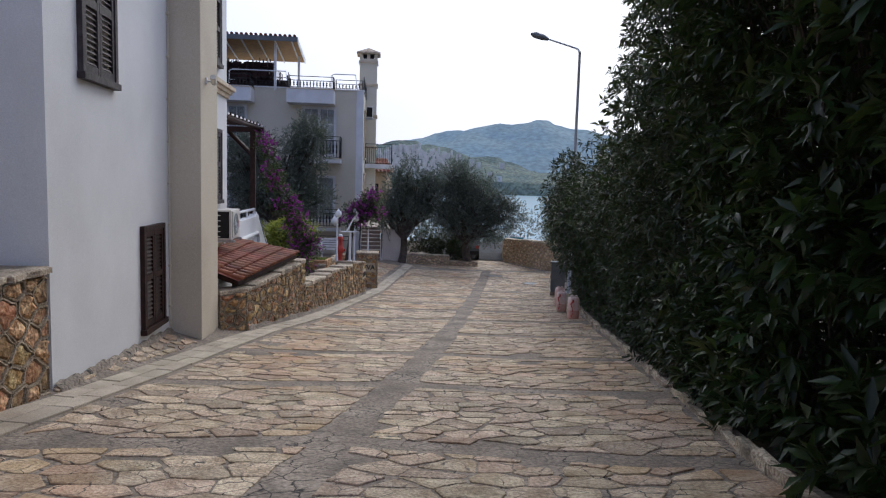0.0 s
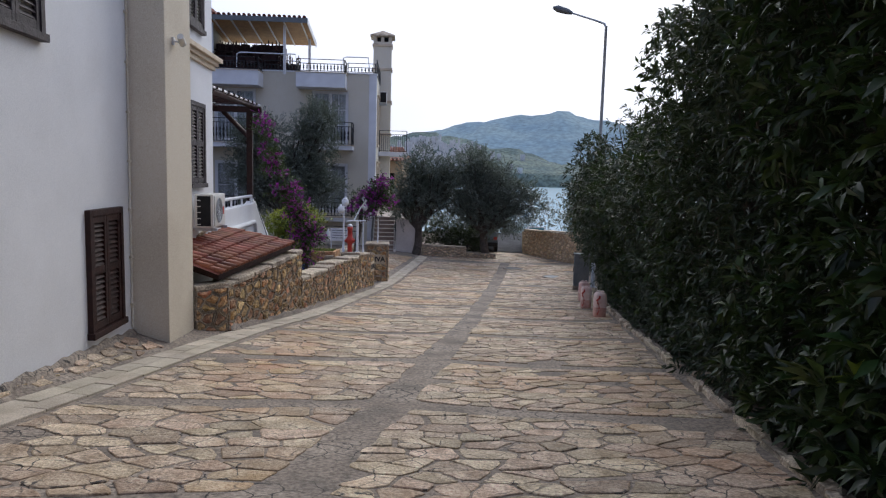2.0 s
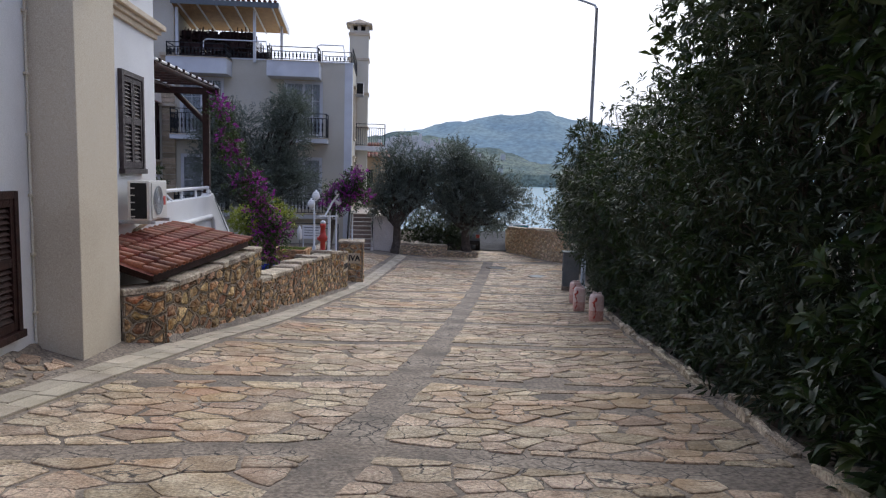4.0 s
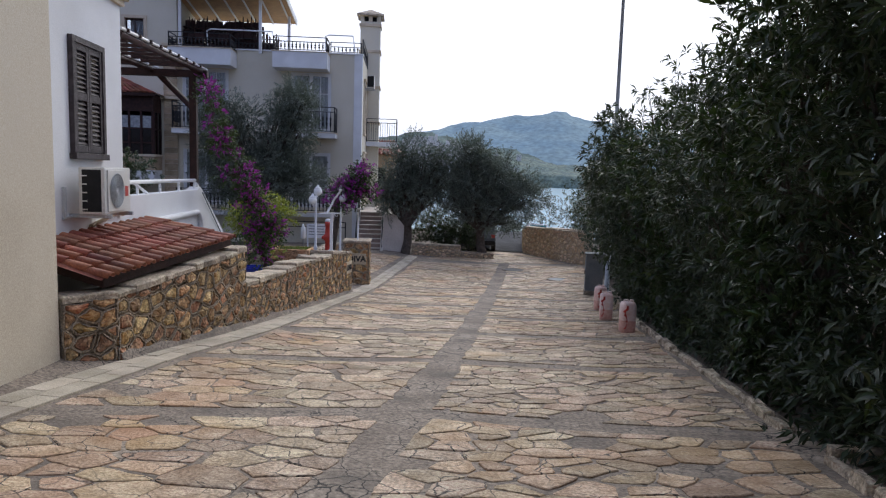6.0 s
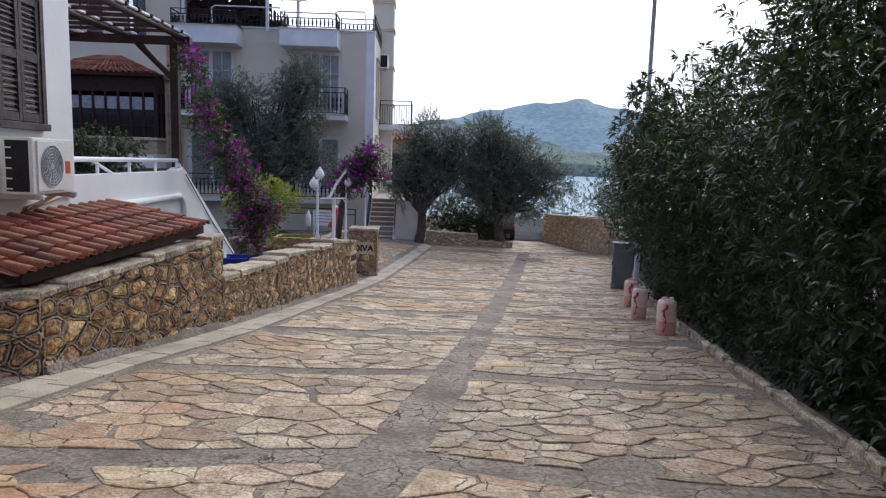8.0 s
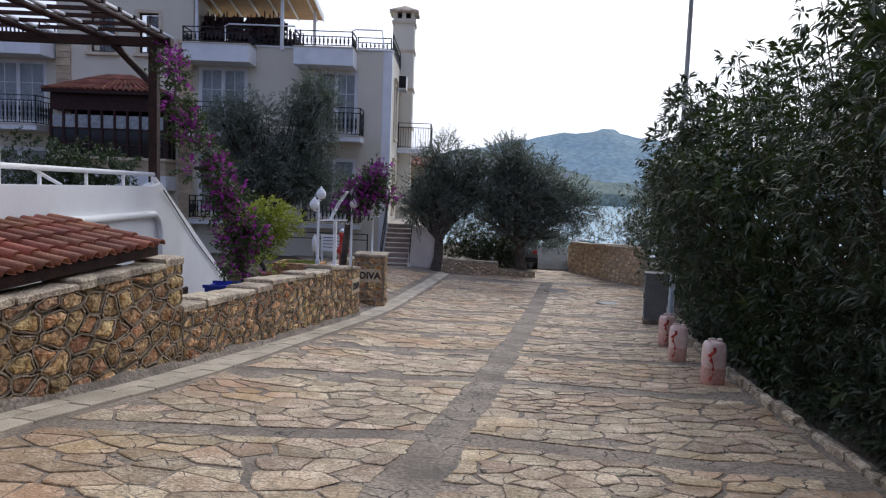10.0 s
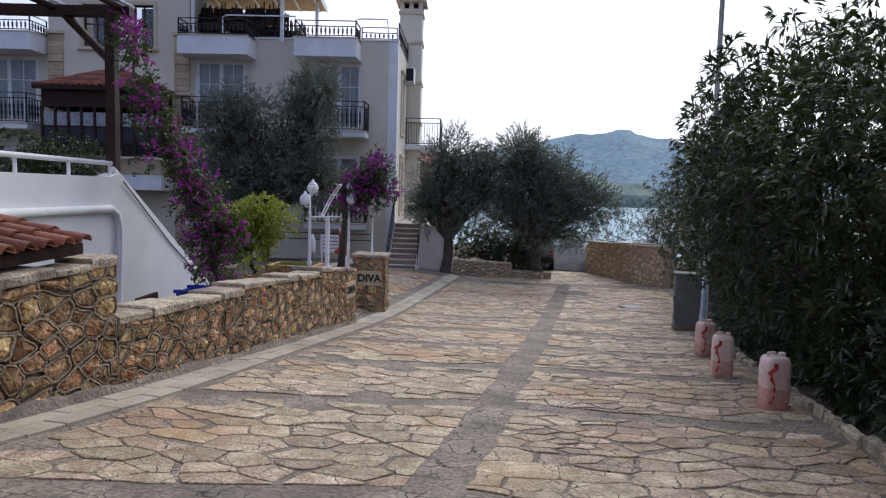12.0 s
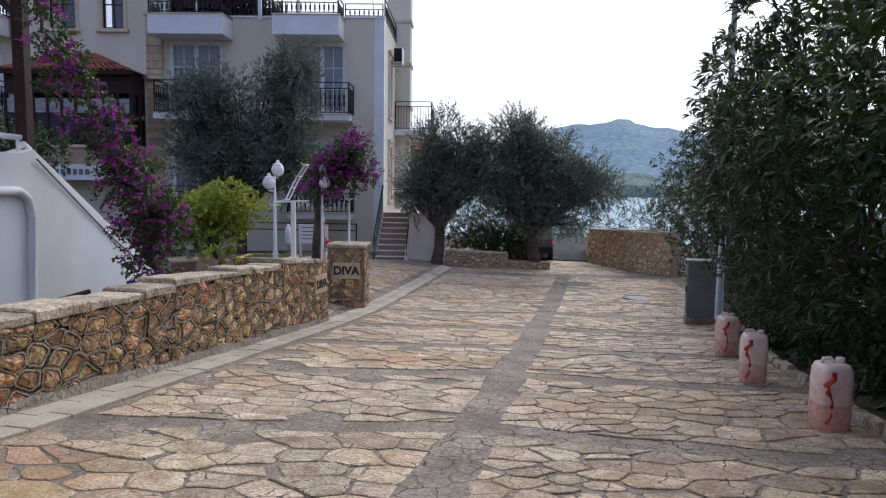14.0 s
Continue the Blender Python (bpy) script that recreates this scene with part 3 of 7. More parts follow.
# cable down the corner, with clips
tubed("cable", [(1.26, -0.02, 6.5), (1.27, -0.02, 3.0), (1.255, -0.02, -0.9)], 0.012, CREAM_PIER, house, "thin cable clipped to the wall")
for i in range(9):
    boxed("cable_clip", 1.235, 1.285, -0.04, 0.0, -0.6 + i * 0.62, -0.57 + i * 0.62, CREAM_PIER, house, bevel=0.004)

# security camera on the pier
cctv = thing("security_camera", "white security camera on the pier of the house", "camera", HOUSE @ Matrix.Translation((1.62, -0.47, 2.86)))
boxed("mount", -0.03, 0.03, -0.03, 0.0, -0.05, 0.05, WHITE_PAINT, cctv)
tubed("arm", [(0, -0.02, 0), (0, -0.09, -0.01)], 0.014, WHITE_PAINT, cctv)
tubed("barrel", [(-0.08, -0.13, 0.05), (0.06, -0.11, 0.0), (0.10, -0.11, -0.015)], [0.042, 0.045, 0.045], AC_WHITE, cctv, sides=14)
tubed("lens", [(0.101, -0.11, -0.015), (0.112, -0.11, -0.018)], [0.036, 0.03], BLACK_IRON, cctv, sides=14)

# air conditioner
ac = thing("air_conditioner", "white outdoor air-conditioning unit on a wall bracket", "air conditioner", HOUSE @ Matrix.Translation((3.69, -0.44, 0.22)))
bm = bmesh.new()
box(bm, 0, 0.80, 0.0, 0.30, 0, 0.56, 0.015)
part("body", bm, AC_WHITE, ac)
boxed("coil", -0.006, 0.006, 0.04, 0.26, 0.03, 0.53, SHADE_AND_DARK, ac, "dark finned coil")
for i in range(5):
    boxed("louvre", -0.016, 0.004, 0.20, 0.30, 0.05 + i * 0.1, 0.065 + i * 0.1, AC_WHITE, ac, bevel=0.002)
bm = bmesh.new()
box(bm, 0.06, 0.57, -0.018, 0.0, 0.03, 0.53, 0.006)
part("front_panel", bm, AC_WHITE, ac)
bm = bmesh.new()
for r in (0.03, 0.06, 0.09, 0.12, 0.15, 0.18, 0.21):
    ring = [(0.315 + r * math.cos(a), -0.026, 0.28 + r * math.sin(a)) for a in np.linspace(0, 2 * math.pi, 25)]
    tube(bm, ring, 0.004, 5, cap=False)
for a in np.linspace(0, math.pi, 9)[:-1]:
    tube(bm, [(0.315 - 0.21 * math.cos(a), -0.025, 0.28 - 0.21 * math.sin(a)), (0.315 + 0.21 * math.cos(a), -0.025, 0.28 + 0.21 * math.sin(a))], 0.003, 4)
part("fan_grille", bm, PALE_METAL, ac)
bm = bmesh.new()
bmesh.ops.create_circle(bm, cap_ends=True, radius=0.21, segments=28, matrix=Matrix.Translation((0.315, -0.0205, 0.28)) @ Matrix.Rotation(radians(90), 4, "X"))
part("fan_opening", bm, GREY_METAL, ac)
boxed("label_plate", 0.62, 0.72, -0.004, 0.0, 0.20, 0.33, RED, ac, "small coloured rating label", 0.001)
for x in (0.05, 0.72):
    boxed("bracket", x, x + 0.04, -0.05, 0.44, -0.05, -0.002, PALE_METAL, ac)
boxed("bracket", -0.12, -0.08, 0.40, 0.44, -0.05, 0.32, PALE_METAL, ac)
boxed("bracket", -0.13, 0.85, 0.405, 0.44, -0.06, -0.03, PALE_METAL, ac)
tubed("pipe", [(0.8, 0.2, 0.05), (0.88, 0.22, -0.02), (0.75, 0.36, -0.14), (0.55, 0.40, -0.19), (0.9, 0.40, -0.14), (1.4, 0.4, -0.06), (1.6, 0.4, -0.1)], 0.028, CREAM_PIER, ac, "wrapped pipe")

# white stair wall with its rail, in line with the house
ramp = thing("stair_wall", "white plastered parapet wall sloping down beside a stair", "wall", HOUSE, kind="")
bm = bmesh.new()
prof = [(5.40, -2.6), (13.1, -2.6), (13.1, -1.62), (9.55, 0.42), (9.30, 0.36), (5.40, 0.36)]
f0 = [bm.verts.new((u, 0.03, z)) for u, z in prof]
f1 = [bm.verts.new((u, 0.25, z)) for u, z in prof]
bm.faces.new(f0)
bm.faces.new(f1[::-1])
for i in range(len(prof)):
    bm.faces.new((f0[i], f1[i], f1[(i + 1) % len(prof)], f0[(i + 1) % len(prof)]))
bmesh.ops.recalc_face_normals(bm, faces=bm.faces)
part("wall", bm, WHITE_WALL, ramp)
tubed("coping", [(9.50, 0.12, 0.47), (13.12, 0.12, -1.60)], 0.05, WHITE_PAINT, ramp, "rounded white coping")
tubed("top_rail", [(5.42, 0.12, 0.56), (9.46, 0.12, 0.55)], 0.035, WHITE_PAINT, ramp)
for u in (6.3, 7.35, 8.4, 9.42):
    tubed("rail_post", [(u, 0.12, 0.35), (u, 0.12, 0.55)], 0.022, WHITE_PAINT, ramp)
tubed("brace", [(6.1, 0.12, 0.56), (6.75, 0.12, 0.36)], 0.022, WHITE_PAINT, ramp)
bm = bmesh.new()
tube(bm, [(6.35, 0.0, -0.08), (9.2, 0.0, -0.08), (9.36, 0.0, -0.16), (9.42, 0.0, -0.4), (9.38, 0.0, -1.0), (9.38, 0.0, -2.4)], 0.055, 10)
part("drain_pipe", bm, WHITE_PAINT, ramp, "white painted drain pipe")
tubed("cable", [(9.58, 0.0, 0.30), (11.2, 0.012, -0.70), (13.05, 0.0, -1.72)], 0.012, GREY_METAL, ramp, "thin grey cable along the slope")
boxed("vent", 9.95, 10.65, -0.02, 0.035, -1.72, -1.45, BROWN_WOOD, ramp, "small dark wooden hatch")

# pergola over the terrace behind the parapet
pergola = thing("pergola", "dark brown wooden pergola with sloping slatted roof", "pergola", HOUSE)
boxed("post", 9.60, 9.74, 0.12, 0.26, -2.4, 2.74, BROWN_WOOD, pergola)
boxed("beam", 9.60, 9.75, -0.1, 4.2, 2.62, 2.76, BROWN_WOOD, pergola)
boxed("post", 9.60, 9.74, 4.0, 4.14, -2.4, 2.62, BROWN_WOOD, pergola)
for v in (-0.02, 0.95, 1.9, 2.85, 3.8):
    bm = bmesh.new()
    tube(bm, [(9.95, v + 0.05, 2.74), (5.44, v + 0.05, 2.65)], 0.06, 4)
    part("rafter", bm, BROWN_WOOD, pergola)
    tubed("tube", [(9.95, v + 0.02, 2.82), (5.44, v + 0.02, 2.73)], 0.025, WHITE_PAINT, pergola, "white tube on the rafter")
for i in range(9):
    u = 9.4 - i * 0.47
    zz = 2.74 - (9.95 - u) * 0.02 + 0.085
    boxed("slat", u - 0.03, u + 0.03, -0.05, 4.1, zz - 0.03, zz + 0.02, BROWN_WOOD, pergola, bevel=0)
bm = bmesh.new()
tube(bm, [(9.67, 0.2, 2.0), (9.67, 0.85, 2.64)], 0.06, 4)
part("brace", bm, BROWN_WOOD, pergola)


# ---- rubble walls ----
def wall_frame(p, q):
    d = (Vector((*q, 0)) - Vector((*p, 0)))
    ln = d.length
    d.normalize()
    return Matrix(((d.x, -d.y, 0, p[0]), (d.y, d.x, 0, p[1]), (0, 0, 1, 0), (0, 0, 0, 1))), ln


def rubble_face(parent, m, outline, count, seed, mat, rib=0.024, joined=False, width=0.013, grain=1.0, mortar=POINTING):
    """Rubble stones set between raised ribbons of mortar on a face at y=0 of the frame m; outline: convex, in (along, z)."""
    rng = np.random.RandomState(seed)
    xs, zs = [p[0] for p in outline], [p[1] for p in outline]
    seeds = []
    tries = 0
    while len(seeds) < count and tries < 40000:
        tries += 1
        p = (rng.uniform(min(xs), max(xs)), rng.uniform(min(zs), max(zs)))
        gap = grain * rng.choice([0.11, 0.18, 0.29], p=[0.50, 0.28, 0.22])
        if all(((p[0] - s[0]) / 1.4) ** 2 + (p[1] - s[1]) ** 2 > gap * gap for s in seeds):
            seeds.append(p)
    rv, rf, jv, jf = [], [], [], []
    for poly in cells(seeds, outline, 1.4):
        if len(poly) < 3:
            continue
        inner = rough_outline(poly, width, rng, 0.020)
        if not inner:
            continue
        n = len(inner)
        cx, cz = sum(p[0] for p in inner) / n, sum(p[1] for p in inner) / n
        # ribbon of mortar between the stone and the middle of the joint
        b = len(rv)
        outer = [(cx + (x - cx) * 1.0, cz + (z - cz) * 1.0) for x, z in inner]
        grown = []
        for x, z in inner:
            d = math.hypot(x - cx, z - cz) or 1
            grown.append((x + (x - cx) / d * width * 1.35, z + (z - cz) / d * width * 1.35))
        rise = rib * rng.uniform(0.8, 1.2)
        rv += [(x, -rise * 0.85, z) for x, z in grown] + [(x, -rise, z) for x, z in outer] + [(cx + (x - cx) * 0.95, 0.022, cz + (z - cz) * 0.95) for x, z in outer]
        for i in range(n):
            k = (i + 1) % n
            rf += [(b + i, b + k, b + n + k, b + n + i), (b + n + i, b + n + k, b + 2 * n + k, b + 2 * n + i)]
        # stone
        bulge = rng.uniform(0.008, 0.046)
        ox, oz = rng.uniform(-0.15, 0.15), rng.uniform(-0.15, 0.15)
        v = [(x, 0.014, z) for x, z in inner]
        v += [(cx + (x - cx) * 0.80, -bulge * rng.uniform(0.35, 1.2), cz + (z - cz) * 0.80) for x, z in inner]
        v += [(cx + ox * (inner[0][0] - cx), -bulge * 1.2, cz + oz * (inner[0][1] - cz))]
        f = []
        for i in range(n):
            k = (i + 1) % n
            f += [(i, k, n + k, n + i), (n + i, n + k, 2 * n)]
        if joined:
            o = len(jv)
            jv += v
            jf += [tuple(a + o for a in q) for q in f]
        else:
            ob = fast("stone", v, f, mat, parent)
            ob.matrix_parent_inverse = Matrix.Identity(4)
            ob.matrix_basis = m
    p = fast("pointing", rv, rf, mortar, parent)
    p.matrix_basis = m
    if joined:
        s = tagged(fast("stones", jv, jf, mat, parent, smooth=True), kind="stuff")
        s.matrix_basis = m


def coping(parent, m, x0, x1, y0, y1, top, seed, piece=0.5, thick=0.07):
    """Uneven flat stones laid along a wall's top; top(x) is its height."""
    rng = np.random.RandomState(seed)
    x = x0
    while x < x1 - 0.05:
        ln = min(piece * rng.uniform(0.6, 1.4), x1 - x)
        if x1 - x - ln < 0.15:
            ln = x1 - x
        a, b = x + 0.006, x + ln - 0.006
        o0, o1 = rng.uniform(0.0, 0.05), rng.uniform(-0.02, 0.03)
        jag = [rng.uniform(-0.035, 0.035) for _ in range(8)]
        ring = [(a, y0 - o0), ((a * 2 + b) / 3, y0 - o0 + jag[0]), ((a + 2 * b) / 3, y0 - o0 + jag[1]), (b, y0 - o0 + jag[2]), (b, (y0 + y1) / 2), (b, y1 + o1), ((a + b) / 2, y1 + o1 + jag[4]), (a, y1 + o1 + jag[5])]
        n = len(ring)
        cx, cy = (a + b) / 2, (y0 + y1) / 2
        h = thick * rng.uniform(0.7, 1.45)
        v = [(px, py, top(px) - thick) for px, py in ring] + [(px, py, top(px) - thick + h * 0.8) for px, py in ring] + [(cx + (px - cx) * 0.93, cy + (py - cy) * 0.9, top(px) - thick + h) for px, py in ring]
        f = [tuple(range(2 * n, 3 * n))]
        for i in range(n):
            k = (i + 1) % n
            f += [(i, k, n + k, n + i), (n + i, n + k, 2 * n + k, 2 * n + i)]
        ob = fast("coping_stone", v, f, COPING, parent)
        ob.matrix_basis = m
        x += ln


def rubble_wall(label, legs, category="wall", grain=1.0):
    """A garden wall of rubble; legs: (start, end, z at start, z at end, thickness, stones, seed, x0, x1)."""
    w = thing("stone_wall", label, category)
    for p, q, z0, z1, thick, count, seed in legs:
        m, ln = wall_frame(p, q)
        low0, low1 = road_z(*p) - 0.25, road_z(*q) - 0.25
        bm = bmesh.new()
        pr = [(0, low0), (ln, low1), (ln, z1 - 0.05), (0, z0 - 0.05)]
        a = [bm.verts.new((u, 0.022, z)) for u, z in pr]
        b = [bm.verts.new((u, thick, z)) for u, z in pr]
        bm.faces.new(a)
        bm.faces.new(b[::-1])
        for i in range(4):
            bm.faces.new((a[i], b[i], b[(i + 1) % 4], a[(i + 1) % 4]))
        bmesh.ops.recalc_face_normals(bm, faces=bm.faces)
        core = part("core", bm, POINTING, w)
        core.matrix_basis = m
        rubble_face(w, m, [(0, low0 + 0.15), (ln, low1 + 0.15), (ln, z1 - 0.055), (0, z0 - 0.055)], count, seed, RUBBLE, grain=grain)
        coping(w, m, 0, ln, -0.01, thick, lambda u: z0 + (z1 - z0) * u / ln, seed + 50)
    return w


A0, K0, B0 = (-3.80, 11.36), (-3.48, 11.85), (-3.14, 15.22)
S0 = (-2.945, 17.65)
E0, C0 = (-2.73, 20.4), (-2.56, 22.15)
rubble_wall("high rubble stone wall with raised mortar joints under a tiled lean-to", [
    (A0, K0, -0.55, -0.56, 0.30, 16, 11), (K0, B0, -0.56, -0.42, 0.36, 105, 12)], grain=1.3)
rubble_wall("low rubble stone garden wall with raised mortar joints and flat coping", [
    (B0, S0, -0.99, -1.06, 0.42, 75, 13), (S0, E0, -0.99, -1.13, 0.42, 95, 14)])
gate_left = rubble_wall("rubble stone gate pier ending the garden wall, with a lettered plaque", [
    (E0, C0, -1.06, -1.24, 0.55, 60, 15)], "gate pier")


def lettering(text, size, m, parent, mat=INK):
    cu = bpy.data.curves.new("lettering", "FONT")
    cu.body, cu.size, cu.extrude, cu.align_x, cu.align_y = text, size, 0.004, "CENTER", "CENTER"
    cu.offset = 0.008
    tmp = bpy.data.objects.new("lettering", cu)
    scene.collection.objects.link(tmp)
    me = bpy.data.meshes.new_from_object(tmp.evaluated_get(bpy.context.evaluated_depsgraph_get()))
    bpy.data.objects.remove(tmp)
    me.materials.clear()
    me.materials.append(mat)
    ob = new("lettering", me)
    ob.parent = parent
    ob.matrix_basis = m
    return ob


UPRIGHT = Matrix.Rotation(radians(90), 4, "X")
m_, l_ = wall_frame(E0, C0)
pl = boxed("plaque", l_ - 0.62, l_ - 0.12, -0.05, 0.0, -1.78, -1.47, PLAQUE, gate_left, "pale stone name plaque", 0.012)
pl.matrix_basis = m_
lettering("DIVA", 0.19, m_ @ Matrix.Translation((l_ - 0.37, -0.055, -1.63)) @ UPRIGHT, gate_left)

foot_x = along([(11.85, K0[0]), (B0[1], B0[0]), (S0[1], S0[0]), (E0[1], E0[0]), (C0[1], C0[0])])
fv, ff = [], []
for i in range(53):
    y = 11.85 + i * 0.197
    xf, xo = foot_x(y), max(foot_x(y) + 0.10, slab_x(y) - 0.40)
    k_ = 0.018 * math.sin(i * 1.7) + 0.014 * math.sin(i * 0.61)
    fv += [(xf - 0.02, y, road_z(xf, y) + 0.11 + k_), (xf + 0.05, y, road_z(xf, y) + 0.085 + k_), ((xf + xo) / 2, y, road_z(xf, y) + 0.045), (xo + 0.03, y, road_z(xo, y) - 0.01)]
ff = [(4 * i + k, 4 * i + k + 1, 4 * i + k + 5, 4 * i + k + 4) for i in range(52) for k in range(3)]
tagged(fast("trim_cement_fillet", fv, ff, CEMENT, smooth=True), "rough cement fillet along the foot of the garden wall", "fillet", kind="structure")

# separate gate pier
GP = Matrix.Translation((-2.73, 24.28, 0)) @ Matrix.Rotation(radians(4), 4, "Z")
gate = thing("gate_pier", "square rubble stone gate pier with a lettered plaque", "gate pier")
gate_base = road_z(-2.7, 24.3)
c_ = boxed("core", -0.335, 0.335, -0.335, 0.335, gate_base - 0.2, -1.22, POINTING, gate)
c_.matrix_basis = GP
for k in range(4):
    mk = GP @ Matrix.Rotation(radians(90 * k), 4, "Z") @ Matrix.Translation((-0.35, -0.35, 0))
    rubble_face(gate, mk, [(0, gate_base - 0.05), (0.7, gate_base - 0.05), (0.7, -1.22), (0, -1.22)], 17, 31 + k, RUBBLE, width=0.018)
cp = boxed("cap", -0.40, 0.40, -0.40, 0.40, -1.22, -1.15, COPING, gate, "flat stone cap", 0.02)
cp.matrix_basis = GP
pq = boxed("plaque", -0.25, 0.29, -0.40, -0.35, -1.84, -1.52, PLAQUE, gate, "pale stone name plaque", 0.012)
pq.matrix_basis = GP
lettering("DIVA", 0.23, GP @ Matrix.Translation((0.02, -0.404, -1.68)) @ UPRIGHT, gate)

# tiled lean-to between the high wall and the house
leanto = thing("lean_to_roof", "small lean-to roof of red clay tiles above the stone wall", "roof")
ridge0, ridge1 = HOUSE @ Vector((2.42, 0.0, 0)), HOUSE @ Vector((6.4, 0.0, 0))
eave0, eave1 = Vector((-3.62, 11.85, -0.43)), Vector((-3.28, 14.95, -0.27))
top0, top1 = Vector((ridge0.x, ridge0.y + 0.0, -0.06)), Vector((ridge1.x, ridge1.y, -0.03))
bm = bmesh.new()
q0 = [bm.verts.new(v) for v in (eave0, eave1, top1, top0)]
q1 = [bm.verts.new(v - Vector((0, 0, 0.10))) for v in (eave0, eave1, top1, top0)]
bm.faces.new(q0)
bm.faces.new(q1[::-1])
for i in range(4):
    bm.faces.new((q0[i], q1[i], q1[(i + 1) % 4], q0[(i + 1) % 4]))
part("deck", bm, BROWN_WOOD, leanto, "dark wooden deck and fascia")


def pantile(bm, a, b, across, r, lift):
    """One half-round tile from a down to b."""
    n = 8
    rings = []
    d = (b - a).normalized()
    up = across.cross(d).normalized()
    if up.z < 0:
        up = -up
    for p, rr, s in ((a, r * 0.86, lift), (b, r, lift + 0.018)):
        rings.append([bm.verts.new(p + across * (rr * math.cos(math.pi * k / n)) + up * (rr * 0.95 * math.sin(math.pi * k / n) + s)) for k in range(n + 1)])
        rings.append([bm.verts.new(p + across * ((rr - 0.014) * math.cos(math.pi * k / n)) + up * ((rr - 0.014) * 0.95 * math.sin(math.pi * k / n) + s)) for k in range(n + 1)])
    o0, i0, o1, i1 = rings
    for k in range(n):
        f = bm.faces.new((o0[k], o0[k + 1], o1[k + 1], o1[k]))
        f.smooth = True
        bm.faces.new((o1[k], o1[k + 1], i1[k + 1], i1[k]))
        f = bm.faces.new((i1[k], i1[k + 1], i0[k + 1], i0[k]))
        f.smooth = True
    return bm


def tile_field(parent, e0, e1, t0, t1, columns, courses, mat=TERRACOTTA):
    """Rows of half-round tiles over a four-sided slope, with troughs between the rolls."""
    width = (e1 - e0).length / columns
    across = (e1 - e0).normalized()
    for i in range(columns):
        s = (i + 0.5) / columns
        lo, hi = e0.lerp(e1, s), t0.lerp(t1, s)
        for j in range(courses):
            a = hi.lerp(lo, j / courses)
            b = hi.lerp(lo, min(1.02, (j + 1.12) / courses))
            bm = bmesh.new()
            pantile(bm, a, b, across, width * 0.34, 0.012)
            part("roof_tile", bm, mat, parent)
    for i in range(columns):
        s = i / columns
        bm = bmesh.new()
        lo, hi = e0.lerp(e1, s), t0.lerp(t1, s)
        w = across * width * 0.36
        rows = []
        for p in (lo, hi):
            rows.append([bm.verts.new(p - w + Vector((0, 0, 0.03))), bm.verts.new(p + Vector((0, 0, 0.006))), bm.verts.new(p + w + Vector((0, 0, 0.03)))])
        for k in range(2):
            bm.faces.new((rows[0][k], rows[0][k + 1], rows[1][k + 1], rows[1][k]))
        part("trough_tile", bm, mat, parent)


tile_field(leanto, eave0 + Vector((0.05, -0.12, 0.0)), eave1 + Vector((0.05, 0.05, 0.0)), top0 + Vector((0, -0.02, 0.01)), top1, 16, 4)


# ---- plants ----
def unit(v):
    return v / np.maximum(np.linalg.norm(v, axis=1, keepdims=True), 1e-6)


def leaves_on(shoots, dirs, rng, per, reach, length, width, spread, droop, name, mat, parent, label=""):
    """Leaves along shoots that start at points and run along directions: folded blades, joined into one mesh."""
    n = len(shoots)
    base = np.repeat(shoots, per, axis=0)
    d = np.repeat(unit(dirs), per, axis=0)
    k = np.tile(np.linspace(0.15, 1.0, per), n)[:, None] * reach
    r = rng.normal(size=base.shape)
    r = unit(r - d * (r * d).sum(1, keepdims=True))
    a = spread * rng.uniform(0.6, 1.25, (len(base), 1))
    way = unit(d * np.cos(a) + r * np.sin(a) + np.array([0, 0, -droop]) * rng.uniform(0.3, 1.0, (len(base), 1)))
    start = base + d * k
    side = unit(np.cross(way, rng.normal(size=way.shape) * 0.5 + np.array([0, 0, 1.0])))
    face = np.cross(side, way)
    ln = length * rng.uniform(0.6, 1.15, (len(base), 1))
    w = width * rng.uniform(0.75, 1.15, (len(base), 1))
    mid = start + way * ln * 0.5 + face * ln * 0.04
    tip = start + way * ln - face * ln * 0.10
    v = np.stack([start, mid + side * w * 0.5 + face * w * 0.22, mid, mid - side * w * 0.5 + face * w * 0.22, tip], axis=1).reshape(-1, 3)
    o = np.arange(len(base))[:, None] * 5
    f = np.concatenate([o + np.array([[0, 1, 2]]), o + np.array([[0, 2, 3]]), o + np.array([[1, 4, 2]]), o + np.array([[2, 4, 3]])], axis=1).reshape(-1, 3)
    me = bpy.data.meshes.new(name)
    me.vertices.add(len(v))
    me.vertices.foreach_set("co", v.astype(np.float32).ravel())
    me.loops.add(f.size)
    me.loops.foreach_set("vertex_index", f.astype(np.int32).ravel())
    me.polygons.add(len(f))
    me.polygons.foreach_set("loop_start", np.arange(0, f.size, 3, dtype=np.int32))
    me.polygons.foreach_set("loop_total", np.full(len(f), 3, dtype=np.int32))
    me.materials.append(mat)
    me.update(calc_edges=True)
    ob = new(name, me)
    ob.parent = parent
    if label:
        tagged(ob, label)
    return ob


